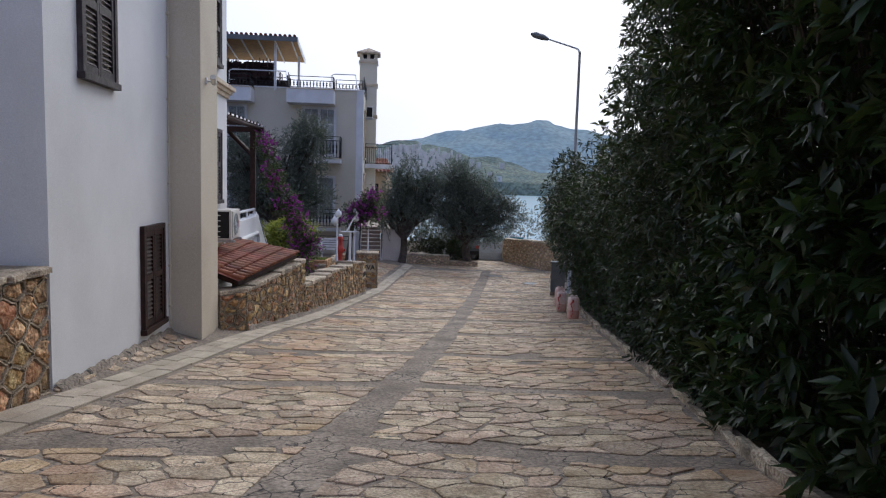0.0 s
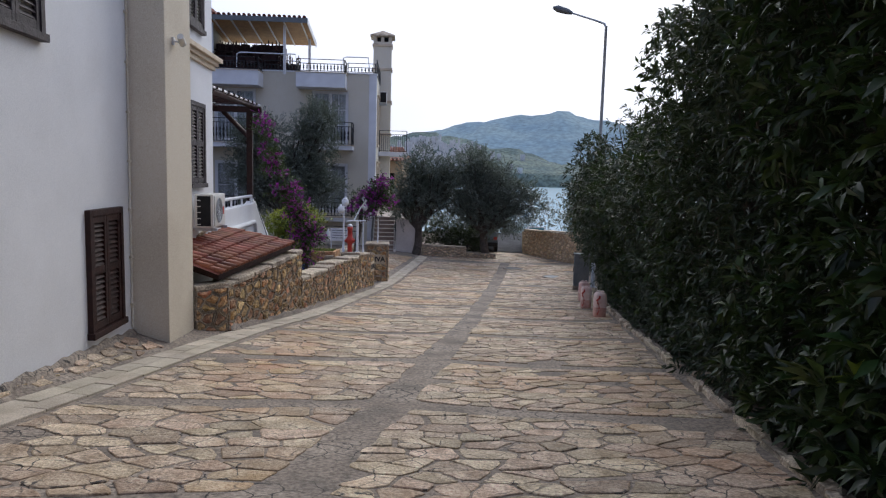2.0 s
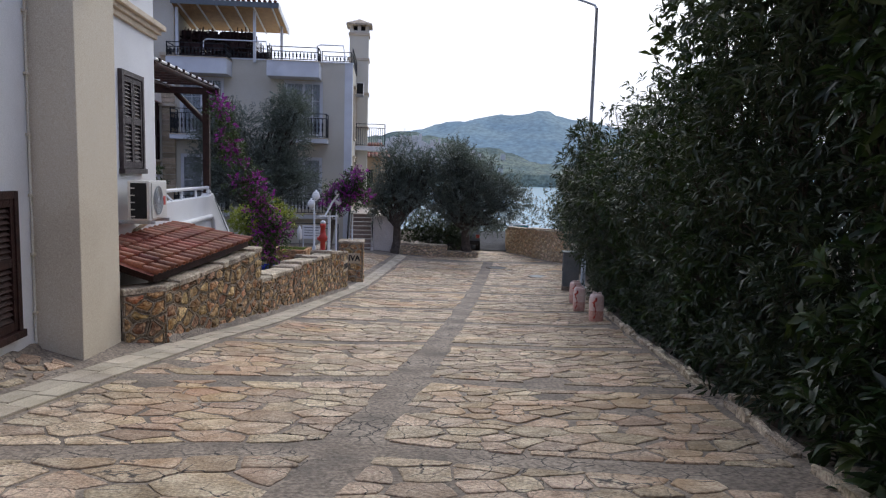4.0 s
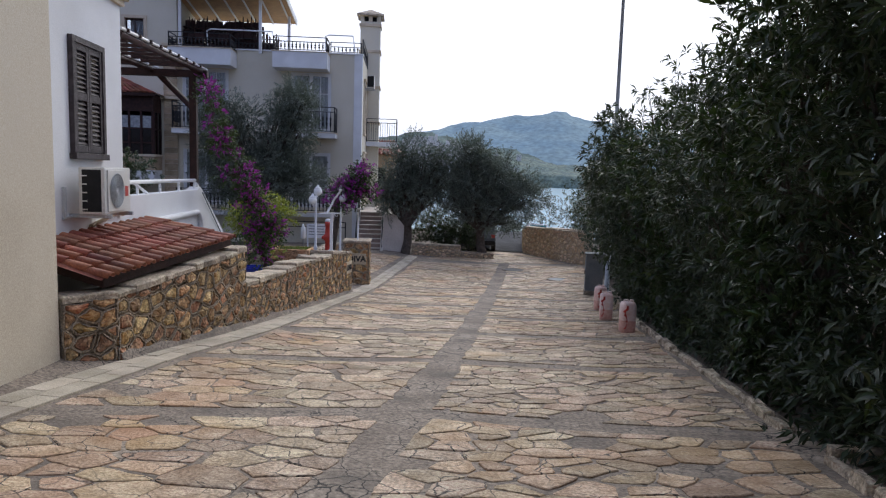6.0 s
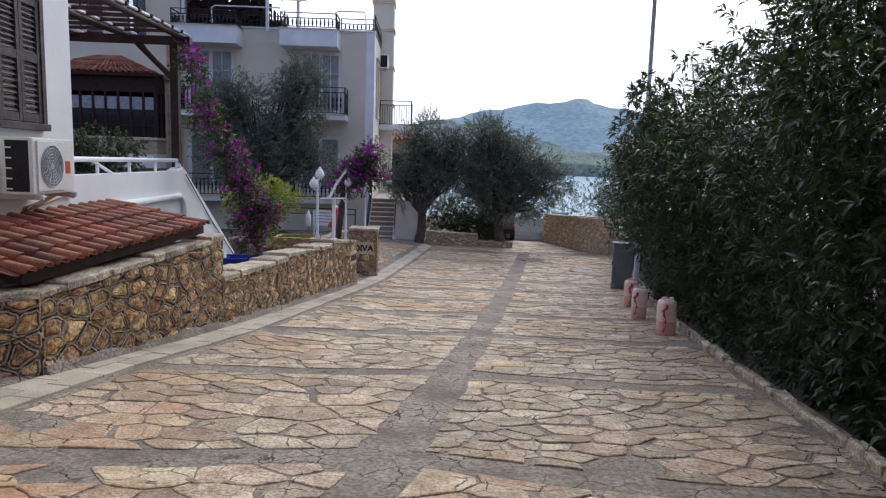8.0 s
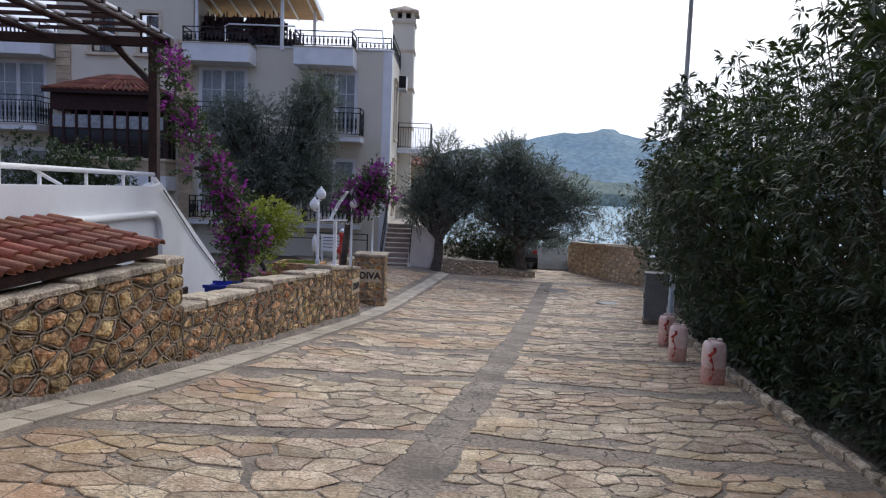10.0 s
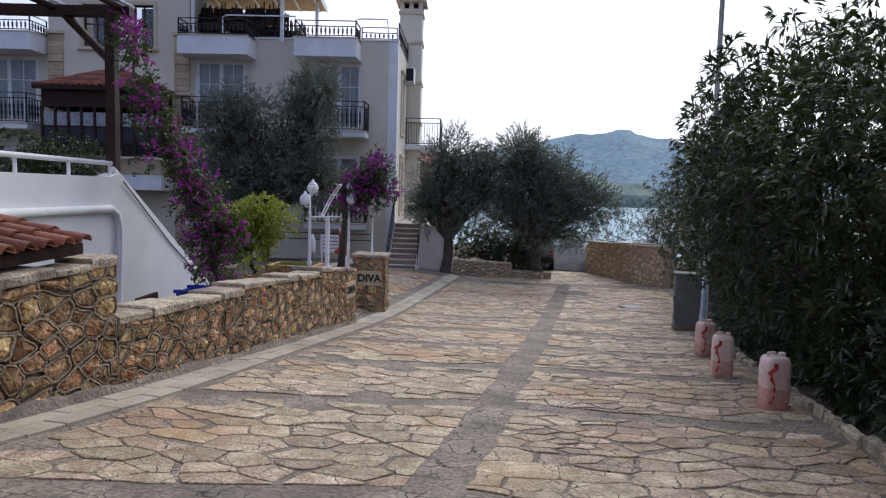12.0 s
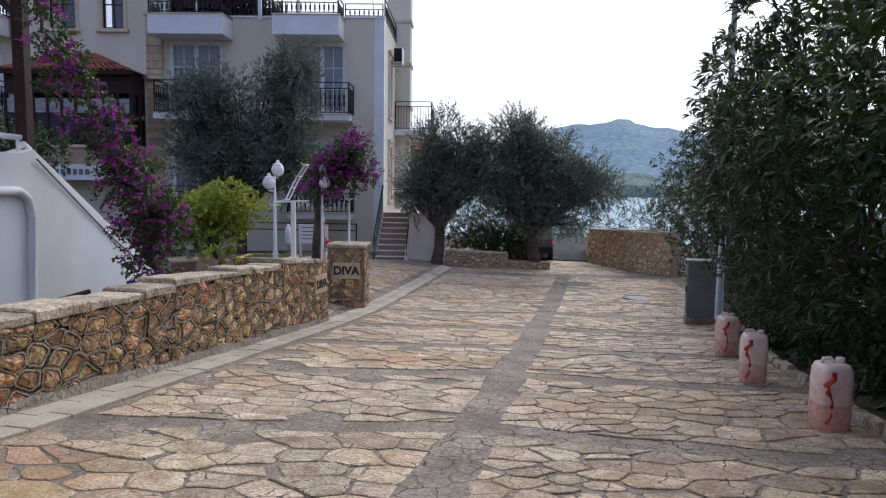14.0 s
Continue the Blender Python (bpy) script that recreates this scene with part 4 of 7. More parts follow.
def clump_shoots(clumps, per_area, rng, shell=0.55, rise=0.35):
    """Start points and directions of shoots over round clumps (x, y, z, rx, ry, rz)."""
    pts, dirs = [], []
    for x, y, z, rx, ry, rz in clumps:
        n = int(per_area * 4 * (rx * ry + ry * rz + rx * rz))
        d = unit(rng.normal(size=(n, 3)))
        k = (shell + (1 - shell) * rng.uniform(0, 1, (n, 1)) ** 0.6)
        bump = 1 + 0.16 * np.sin(d[:, :1] * 7 + x * 3) * np.cos(d[:, 2:] * 6 + y * 2) + 0.10 * np.sin(d[:, 1:2] * 13 + z)
        pts.append(np.array([x, y, z]) + d * k * bump * np.array([rx, ry, rz]))
        dirs.append(d + np.array([0, 0, rise]) + rng.normal(size=(n, 3)) * 0.35)
    return np.concatenate(pts), np.concatenate(dirs)


def limbs(root, clumps, rng, thick, forks=2):
    """A trunk that forks towards the clumps, as one tapered, bent mesh."""
    bm = bmesh.new()
    root = Vector(root)
    heart = Vector(np.mean([c[:3] for c in clumps], axis=0))
    fork = root.lerp(Vector((heart.x, heart.y, heart.z)), 0.45)
    fork += Vector((rng.uniform(-0.15, 0.15), rng.uniform(-0.1, 0.1), -0.1))
    knee = root.lerp(fork, 0.5) + Vector((rng.uniform(-0.12, 0.12), rng.uniform(-0.1, 0.1), 0))
    tube(bm, [root - Vector((0, 0, 0.2)), root.lerp(knee, 0.3), knee, fork], [thick * 1.35, thick * 1.05, thick * 0.9, thick * 0.8], 9)
    for c in clumps:
        tip = Vector(c[:3])
        m1 = fork.lerp(tip, 0.4) + Vector((rng.uniform(-0.12, 0.12), rng.uniform(-0.12, 0.12), 0.08))
        tube(bm, [fork - Vector((0, 0, 0.05)), m1, tip], [thick * 0.45, thick * 0.26, thick * 0.07], 6)
        for _ in range(forks):
            e = tip + Vector((rng.uniform(-1, 1) * c[3], rng.uniform(-1, 1) * c[4], rng.uniform(-0.5, 1) * c[5])) * 0.75
            tube(bm, [m1.lerp(tip, 0.6), (m1 + e) / 2, e], [thick * 0.13, thick * 0.08, thick * 0.03], 5)
    return bm


def plant(name, label, category, root, clumps, seed, thick, leaf, per_area, per, reach, length, width, spread, droop, rise=0.35, shell=0.5, kind="", forks=2):
    rng = np.random.RandomState(seed)
    t = thing(name, label, category, Matrix.Translation(root))
    inv = Vector(root)
    local = [(x - inv.x, y - inv.y, z - inv.z, rx, ry, rz) for x, y, z, rx, ry, rz in clumps]
    part("trunk", limbs((0, 0, 0), local, rng, thick, forks), BARK, t)
    p, d = clump_shoots(local, per_area, rng, shell, rise)
    leaves_on(p, d, rng, per, reach, length, width, spread, droop, "crown", leaf, t)
    return t, local, rng


def ball_of(x, y, z, rx, ry, rz, n, rng, size=0.5):
    """A crown's outline broken into n uneven clumps."""
    out = []
    for i in range(n):
        d = rng.normal(size=3)
        d /= np.linalg.norm(d)
        k = rng.uniform(0.25, 0.85)
        s = size * rng.uniform(0.7, 1.25)
        out.append((x + d[0] * rx * k, y + d[1] * ry * k, z + d[2] * rz * k, rx * s, ry * s, rz * s))
    return out


# the tall hedge along the lane: shrub after shrub
HEDGE = [
    # y, how far the face and the top lean over the kerb (m), height above the lane, leaf length
    (1.9, 0.0, 0.3, 5.8, 0.23), (3.4, 0.1, 0.9, 6.1, 0.23), (5.0, 0.15, 1.1, 6.2, 0.20), (6.6, 0.2, 0.9, 6.2, 0.17), (8.2, 0.2, 0.6, 6.0, 0.16),
    (9.8, 0.25, 0.3, 5.7, 0.16), (11.4, 0.35, 0.3, 5.1, 0.15), (13.0, 0.35, 0.1, 4.5, 0.15), (14.7, 0.45, 0.2, 4.1, 0.16), (16.6, 0.75, 0.5, 4.0, 0.17),
    (18.6, 1.2, 1.15, 4.5, 0.20), (20.6, 1.05, 0.95, 4.7, 0.17), (22.8, 0.95, 0.8, 4.6, 0.14), (25.2, 1.1, 0.6, 4.3, 0.13), (27.8, 1.3, 0.8, 3.9, 0.12), (30.4, 1.5, 1.0, 3.3, 0.11),
]
for i, (y, lean, lean_top, high, size) in enumerate(HEDGE):
    rng = np.random.RandomState(200 + i)
    x = kerb_x(y) + 0.62
    g = road_z(kerb_x(y), y)
    cl = []
    for lev in np.arange(0.28, high - 0.3, 0.6):
        out = np.interp(lev, [0, 0.6, 1.3, 2.2, 3.4, high], [-0.08, -0.02, 0.3 * lean, 0.8 * lean, 0.75 * lean + 0.25 * lean_top, lean_top])
        for dy in (-0.5, 0.3) if lev < high - (0.5 if y < 12 else 0.9) else (rng.uniform(-0.4, 0.4),):
            r = rng.uniform(0.42, 0.74) if lev < high - (0.5 if y < 12 else 0.9) else rng.uniform(0.3, 0.5)
            cl.append((x - out + rng.uniform(-0.22, 0.2), y + dy + rng.uniform(-0.25, 0.25), g + lev + rng.uniform(-0.1, 0.15), r, r * 1.1, r * 0.85))
    for dy in (-0.6, -0.2, 0.2, 0.6):
        cl.append((x - 0.12 + rng.uniform(-0.1, 0.1), y + dy + rng.uniform(-0.1, 0.1), g + 0.30, 0.36, 0.42, 0.34))
    for _ in range(6):
        r = rng.uniform(0.2, 0.4)
        cl.append((x + rng.uniform(-0.3, 1.3) - lean_top, y + rng.uniform(-0.8, 0.8), g + high - rng.uniform(-0.15, 0.8), r, r, r * 1.1))
    for lev in np.arange(0.7, high - (0.8 if y > 12 else 0.2), 0.95):
        cl.append((x + 0.95, y + rng.uniform(-0.4, 0.4), g + lev, 0.85, 0.95, 0.7))
        if y < 17 and lev > 2.4:
            cl.append((x + 2.0, y + rng.uniform(-0.4, 0.4), g + lev, 0.8, 0.95, 0.7))
    loquat = i % 3 == 0 or i < 3
    t, loc, rng = plant("hedge_shrub", "tall loquat shrub with large drooping dark leaves, part of a hedge" if loquat else "tall dense shrub with long dark glossy leaves, part of a hedge", "shrub",
                        (x + 0.25, y, g - 0.02), cl, 300 + i, 0.07, LEAF_HEDGE if loquat else LEAF_OLEANDER, 15.0 if size < 0.19 else 11.5, 10, 0.10, size, size * (0.30 if loquat else 0.21), 0.95, 0.45, 0.45, 0.30)
    p, d = clump_shoots(loc[::3], 0.55 if loquat else 0.25, rng, 1.0, 0.3)
    tagged(leaves_on(p, d, rng, 11, 0.07, size * 1.2, size * 0.36, 0.95, 0.25, "rosette_foliage", LEAF_LOQUAT, t, "broad loquat leaves in drooping rosettes"), kind="stuff")
    p, d = clump_shoots(loc[1::5], 0.16, rng, 0.95, 0.9)
    tagged(leaves_on(p, d, rng, 8, 0.06, size * 0.9, size * 0.28, 0.75, 0.1, "young_growth", LEAF_YOUNG, t, "bright young leaves at the shoot tips"), kind="stuff")


for bx, by, bz, br, seed in ((6.6, 15.9, 2.4, 1.2, 321), (6.6, 20.0, 2.0, 1.15, 322), (5.9, 12.4, 3.2, 1.2, 323)):
    rng = np.random.RandomState(seed)
    plant("garden_tree", "slender dark-leaved tree standing behind the hedge", "tree", (bx, by, road_z(8, by) - 0.05), ball_of(bx, by, bz, br, br, br * 1.1, 13, rng, 0.36), seed + 5, 0.07,
          LEAF_OLEANDER, 26, 12, 0.22, 0.12, 0.03, 0.8, 0.2)


def olive(root, crown, n, seed, thick, label):
    rng = np.random.RandomState(seed)
    cl = []
    for c in crown:
        cl += ball_of(*c, n, rng, 0.34)
    return plant("olive_tree", label, "tree", root, cl, seed + 1, thick, LEAF_OLIVE, 44, 15, 0.42, 0.10, 0.032, 0.75, 0.08, 0.3, 0.15, forks=3)


olive((-2.05, 33.05, -2.72), [(-1.75, 33.3, 0.9, 1.15, 1.0, 1.7), (-2.75, 33.2, 0.0, 0.9, 0.8, 1.2), (-1.5, 33.2, -0.1, 0.9, 0.8, 1.0), (-0.75, 33.3, 0.9, 0.9, 0.8, 1.3)], 14, 41, 0.20, "olive tree with a grey-green crown and dark leaning trunk")
olive((1.30, 33.75, -2.72), [(0.65, 33.5, 1.2, 1.5, 1.3, 1.9), (2.5, 33.6, 0.0, 1.3, 1.1, 1.35), (0.0, 33.5, 0.0, 1.1, 1.0, 1.1), (1.5, 33.4, -0.5, 1.5, 1.0, 0.9), (1.6, 33.5, 0.9, 1.2, 1.1, 1.3)], 13, 47, 0.22, "broad olive tree with a grey-green crown, in a stone bed")
olive((-7.9, 31.0, -2.45), [(-9.0, 30.9, 2.3, 1.3, 0.9, 1.35), (-8.9, 30.9, 0.7, 1.4, 1.0, 1.3), (-6.3, 31.1, 2.9, 1.1, 1.0, 1.5), (-6.1, 31.0, 1.0, 1.35, 1.0, 1.5), (-7.5, 31.0, 1.0, 1.2, 1.0, 1.4)], 15, 53, 0.16, "olive tree in front of the hotel")
rng0 = np.random.RandomState(77)
plant("citrus_tree", "bushy citrus tree with yellow-green leaves", "tree", (-5.6, 24.6, -1.95), ball_of(-5.75, 24.5, -0.55, 1.25, 0.85, 0.75, 18, rng0, 0.42), 78, 0.07,
      LEAF_CITRUS, 42, 9, 0.12, 0.085, 0.042, 0.9, 0.25)
plant("garden_shrub", "dense dark green shrub on the terrace", "shrub", (-10.6, 24.0, -1.95), ball_of(-10.6, 24.0, 0.6, 2.2, 1.0, 0.9, 14, rng0, 0.5), 79, 0.08,
      LEAF_HEDGE, 20, 9, 0.1, 0.12, 0.04, 0.9, 0.3)
plant("garden_shrub", "low dark shrub beneath the olive trees", "shrub", (-0.4, 34.6, -2.72), ball_of(-0.4, 34.6, -1.7, 1.8, 0.8, 0.8, 14, rng0, 0.5), 80, 0.05,
      LEAF_HEDGE, 26, 9, 0.1, 0.10, 0.04, 0.9, 0.2)


plant("garden_shrub", "low dark shrub behind the olive trunk", "shrub", (0.75, 34.15, -2.72), ball_of(0.7, 34.15, -1.95, 0.85, 0.4, 0.75, 9, rng0, 0.5), 81, 0.04,
      LEAF_HEDGE, 30, 9, 0.1, 0.10, 0.04, 0.9, 0.2)


def bougainvillea(label, root, path, seed, thick, blooms):
    """A climbing shrub: clumps along a path (x, y, z, radius), green inside and magenta outside."""
    rng = np.random.RandomState(seed)
    t = thing("bougainvillea", label, "climbing plant", Matrix.Translation(root))
    o = Vector(root)
    local = [(x - o.x, y - o.y, z - o.z, r, r, r) for x, y, z, r in path]
    bm = bmesh.new()
    pts = [(0, 0, -0.1)] + [c[:3] for c in local]
    pts = sorted(pts, key=lambda p: p[2])
    tube(bm, [(p[0] + rng.uniform(-0.04, 0.04), p[1] + rng.uniform(-0.04, 0.04), p[2]) for p in pts], [thick * (1 - 0.7 * i / len(pts)) for i in range(len(pts))], 7)
    part("stem", bm, BARK, t)
    p, d = clump_shoots(local, 46, rng, 0.2, 0.1)
    leaves_on(p, d, rng, 7, 0.16, 0.065, 0.045, 0.9, 0.2, "leaves", LEAF_BOUG, t)
    fl = [(x + rng.uniform(-0.6, 0.6) * r, y - 0.3 * r, z + rng.uniform(-0.4, 0.7) * r, r * 0.65, r * 0.65, r * 0.6) for x, y, z, r, _, _ in local for _k in range(2) if rng.uniform() < blooms]
    p, d = clump_shoots(fl, 34, rng, 0.4, 0.2)
    leaves_on(p, d, rng, 8, 0.12, 0.05, 0.045, 1.0, 0.0, "bloom", BRACT, t, "magenta bracts")
    return t


rngb = np.random.RandomState(5)
trail = []
TRAIL = [(-4.95, 18.40, 2.5), (-4.72, 18.25, 2.05), (-4.60, 18.5, 1.25), (-4.32, 18.5, 0.62), (-4.15, 18.8, 0.2), (-4.0, 18.9, -0.15), (-3.92, 18.9, -0.5), (-4.05, 19.1, -1.0)]
for s in np.linspace(0, len(TRAIL) - 1, 34):
    x, y, z = (np.interp(s, range(len(TRAIL)), [p[k] for p in TRAIL]) for k in range(3))
    w = 0.15 + 0.11 * s / (len(TRAIL) - 1)
    trail.append((x + rngb.uniform(-1, 1) * w * 0.8, y + rngb.uniform(-0.15, 0.15), z + rngb.uniform(-0.12, 0.12), w * rngb.uniform(0.75, 1.3)))
bougainvillea("bougainvillea with magenta flowers climbing the pergola post", (-4.15, 19.2, -1.95), trail, 61, 0.05, 0.9)
bl = [(-2.87 + rngb.uniform(-0.5, 0.55), 24.1 + rngb.uniform(-0.35, 0.25), 0.34 + rngb.uniform(-0.6, 0.5), rngb.uniform(0.22, 0.36)) for _ in range(18)]
bougainvillea("bougainvillea bush with magenta flowers and a twisted trunk", (-3.62, 24.7, -1.95), bl, 67, 0.09, 1.0)


# ---- hotel ----
FAC = Matrix(((0.9961, -0.0880, 0, -4.35), (0.0880, 0.9961, 0, 35.4), (0, 0, 1, 0), (0, 0, 0, 1)))   # x to the right along the front, y into it
hotel = thing("hotel", "three-storey cream hotel with white balconies and roof terrace", "building", FAC)
WIN_R, WIN_A = (-3.14, -1.35), (-7.88, -5.87)
holes = [(*WIN_R, 2.52, 5.15), (*WIN_A, 2.52, 5.15), (*WIN_R, -0.85, 1.62), (*WIN_A, -0.85, 1.62)]
part("wall", pierced(-8.05, 0, -2.9, 6.0, 0.3, holes), CREAM_WALL, hotel)
holes_c = [(-10.25, -9.45, 5.55, 7.15), (-12.22, -11.22, 5.55, 7.15)]
cw = part("wall", pierced(-13.6, -8.05, -2.9, 8.7, 0.3, holes_c), CREAM_WALL, hotel)
cw.location.y = -0.12
holes_l = [(-16.5, -14.1, 2.52, 5.15), (-16.5, -14.1, -0.85, 1.62)]
part("wall", pierced(-24, -13.6, -2.9, 6.0, 0.3, holes_l), CREAM_WALL, hotel)
# side wall towards the sea lane
SIDE = Matrix(((0, -1, 0, 0), (1, 0, 0, 0.3), (0, 0, 1, 0), (0, 0, 0, 1)))
sw = part("wall", pierced(0, 9.7, -2.9, 6.0, 0.3, [(1.5, 2.4, -0.6, 1.5), (1.5, 2.4, 2.7, 4.9), (4.2, 5.2, 2.5, 4.7), (4.2, 5.2, -0.6, 1.5)]), CREAM_WALL, hotel)
sw.matrix_basis = SIDE
boxed("wall", -24, 0, 9.7, 10.0, -2.9, 6.0, CREAM_WALL, hotel, bevel=0)
boxed("wall", -24.3, -24, 0, 10, -2.9, 6.0, CREAM_WALL, hotel, bevel=0)
boxed("floor", -24, -0.31, 0.31, 9.69, 5.3, 5.5, CREAM_WALL, hotel, "roof terrace floor", 0)
boxed("floor", -24, -0.31, 0.31, 9.69, 2.2, 2.4, CREAM_WALL, hotel, bevel=0)
boxed("room_wall", -23.9, -0.32, 3.6, 3.7, -2.7, 5.3, CREAM_WALL, hotel, bevel=0)
boxed("parapet_coping", -8.05, 0.06, -0.05, 0.36, 6.0, 6.06, WHITE_PAINT, hotel)
boxed("parapet_coping", -24, -13.6, -0.05, 0.36, 6.0, 6.06, WHITE_PAINT, hotel)
boxed("corner_strip", -0.34, 0.03, -0.03, 0.30, -2.9, 6.0, WHITE_PAINT, hotel, "white corner strip", 0.004)
boxed("wall", -13.6, -13.3, 0.18, 6, 5.9, 8.7, CREAM_WALL, hotel, bevel=0)
boxed("wall", -8.35, -8.05, 0.18, 6, 5.9, 8.7, CREAM_WALL, hotel, bevel=0)
boxed("roof", -13.8, -7.9, -0.4, 6.2, 8.7, 8.85, TERRACOTTA, hotel, bevel=0)


def glazed(parent, m, x0, x1, z0, z1, leaves=2, bars=(2, 3), curtain=True):
    """A white framed window or balcony door in an opening: frame, leaves with glazing bars, panes, net curtain."""
    w = new("window")
    w.parent = parent
    w.matrix_basis = m
    bm = bmesh.new()
    f = 0.07
    box(bm, x0, x0 + f, 0.04, 0.12, z0, z1, 0.004)
    box(bm, x1 - f, x1, 0.04, 0.12, z0, z1, 0.004)
    box(bm, x0 + f, x1 - f, 0.041, 0.119, z1 - f, z1, 0.004)
    box(bm, x0 + f, x1 - f, 0.041, 0.119, z0, z0 + f, 0.004)
    part("frame", bm, WHITE_PAINT, w)
    step = (x1 - x0 - 2 * f) / leaves
    for i in range(leaves):
        a, b = x0 + f + i * step, x0 + f + (i + 1) * step
        bm = bmesh.new()
        s = 0.075
        box(bm, a + 0.002, a + s, 0.03, 0.09, z0 + f, z1 - f, 0.004)
        box(bm, b - s, b - 0.002, 0.03, 0.09, z0 + f, z1 - f, 0.004)
        box(bm, a + s, b - s, 0.031, 0.089, z1 - f - s, z1 - f, 0.004)
        box(bm, a + s, b - s, 0.031, 0.089, z0 + f, z0 + f + 0.12, 0.004)
        for k in range(1, bars[0]):
            x = a + s + (b - a - 2 * s) * k / bars[0]
            box(bm, x - 0.012, x + 0.012, 0.04, 0.08, z0 + f + 0.12, z1 - f - s)
        for k in range(1, bars[1]):
            z = z0 + f + 0.12 + (z1 - z0 - 2 * f - s - 0.12) * k / bars[1]
            box(bm, a + s, b - s, 0.041, 0.079, z - 0.012, z + 0.012)
        part("sash", bm, WHITE_PAINT, w)
        boxed("pane", a + s * 0.9, b - s * 0.9, 0.058, 0.062, z0 + f + 0.1, z1 - f - s * 0.9, GLASS, w, bevel=0)
    if curtain:
        bm = bmesh.new()
        cols = int((x1 - x0) / 0.04)
        lo, hi = [], []
        for i in range(cols + 1):
            x = x0 + 0.05 + (x1 - x0 - 0.1) * i / cols
            y = 0.14 + 0.02 * math.sin(i * 1.9) + 0.01 * math.sin(i * 0.7)
            lo.append(bm.verts.new((x, y, z0 + 0.05)))
            hi.append(bm.verts.new((x, y, z1 - 0.02)))
        for i in range(cols):
            bm.faces.new((lo[i], lo[i + 1], hi[i + 1], hi[i])).smooth = True
        part("curtain", bm, CURTAIN, w, "white net curtain")
    return w


I4 = Matrix.Identity(4)
for x0, x1, z0, z1 in holes[:2] + holes_l[:1]:
    glazed(hotel, I4, x0, x1, z0, z1)
for x0, x1, z0, z1 in holes[2:] + holes_l[1:]:
    glazed(hotel, I4, x0, x1, z0, z1, 2, (1, 2))
for x0, x1, z0, z1 in holes_c:
    ww = new("window")
    ww.parent = hotel
    ww.location.y = -0.12
    bm = bmesh.new()
    t_ = 0.13
    box(bm, x0 - t_, x0 - 0.002, -0.05, 0.05, z0 - 0.02, z1 + t_, 0.008)
    box(bm, x1 + 0.002, x1 + t_, -0.05, 0.05, z0 - 0.02, z1 + t_, 0.008)
    box(bm, x0, x1, -0.05, 0.05, z1 + 0.002, z1 + t_, 0.008)
    box(bm, x0 - 0.2, x1 + 0.2, -0.14, 0.05, z0 - 0.14, z0 - 0.022, 0.012)
    part("stone_surround", bm, TRIM, ww, "carved cream stone surround")
    bm = bmesh.new()
    for a, b, c, d in ((x0, x0 + 0.06, z0, z1), (x1 - 0.06, x1, z0, z1), (x0, x1, z1 - 0.06, z1), (x0, x1, z0, z0 + 0.06), ((x0 + x1) / 2 - 0.02, (x0 + x1) / 2 + 0.02, z0, z1), (x0, x1, z0 + 0.85, z0 + 0.89)):
        box(bm, a, b, 0.08, 0.14, c, d)
    part("frame", bm, BROWN_WOOD, ww)
    boxed("pane", x0, x1, 0.108, 0.112, z0, z1, GLASS, ww, bevel=0)
    # near-black panel: the shade of the room put into its colour
    boxed("dark_room_panel", x0 - 0.1, x1 + 0.1, 0.9, 0.95, z0 - 0.1, z1 + 0.1, SHADE_AND_DARK, ww, bevel=0)
for x0, x1, z0, z1 in ((1.5, 2.4, -0.6, 1.5), (1.5, 2.4, 2.7, 4.9), (4.2, 5.2, 2.5, 4.7), (4.2, 5.2, -0.6, 1.5)):
    w = glazed(hotel, SIDE, x0, x1, z0, z1, 1, (2, 3))
    bm = bmesh.new()
    box(bm, x0 - 0.18, x0 - 0.002, -0.06, 0.03, z0 - 0.02, z1 + 0.2, 0.012)
    box(bm, x1 + 0.002, x1 + 0.18, -0.06, 0.03, z0 - 0.02, z1 + 0.2, 0.012)
    box(bm, x0, x1, -0.06, 0.03, z1 + 0.002, z1 + 0.2, 0.012)
    box(bm, x0 - 0.25, x1 + 0.25, -0.12, 0.03, z1 + 0.2, z1 + 0.3, 0.015)
    box(bm, x0 - 0.22, x1 + 0.22, -0.10, 0.03, z0 - 0.14, z0 - 0.022, 0.012)
    part("stone_surround", bm, TRIM, w, "carved cream stone surround")


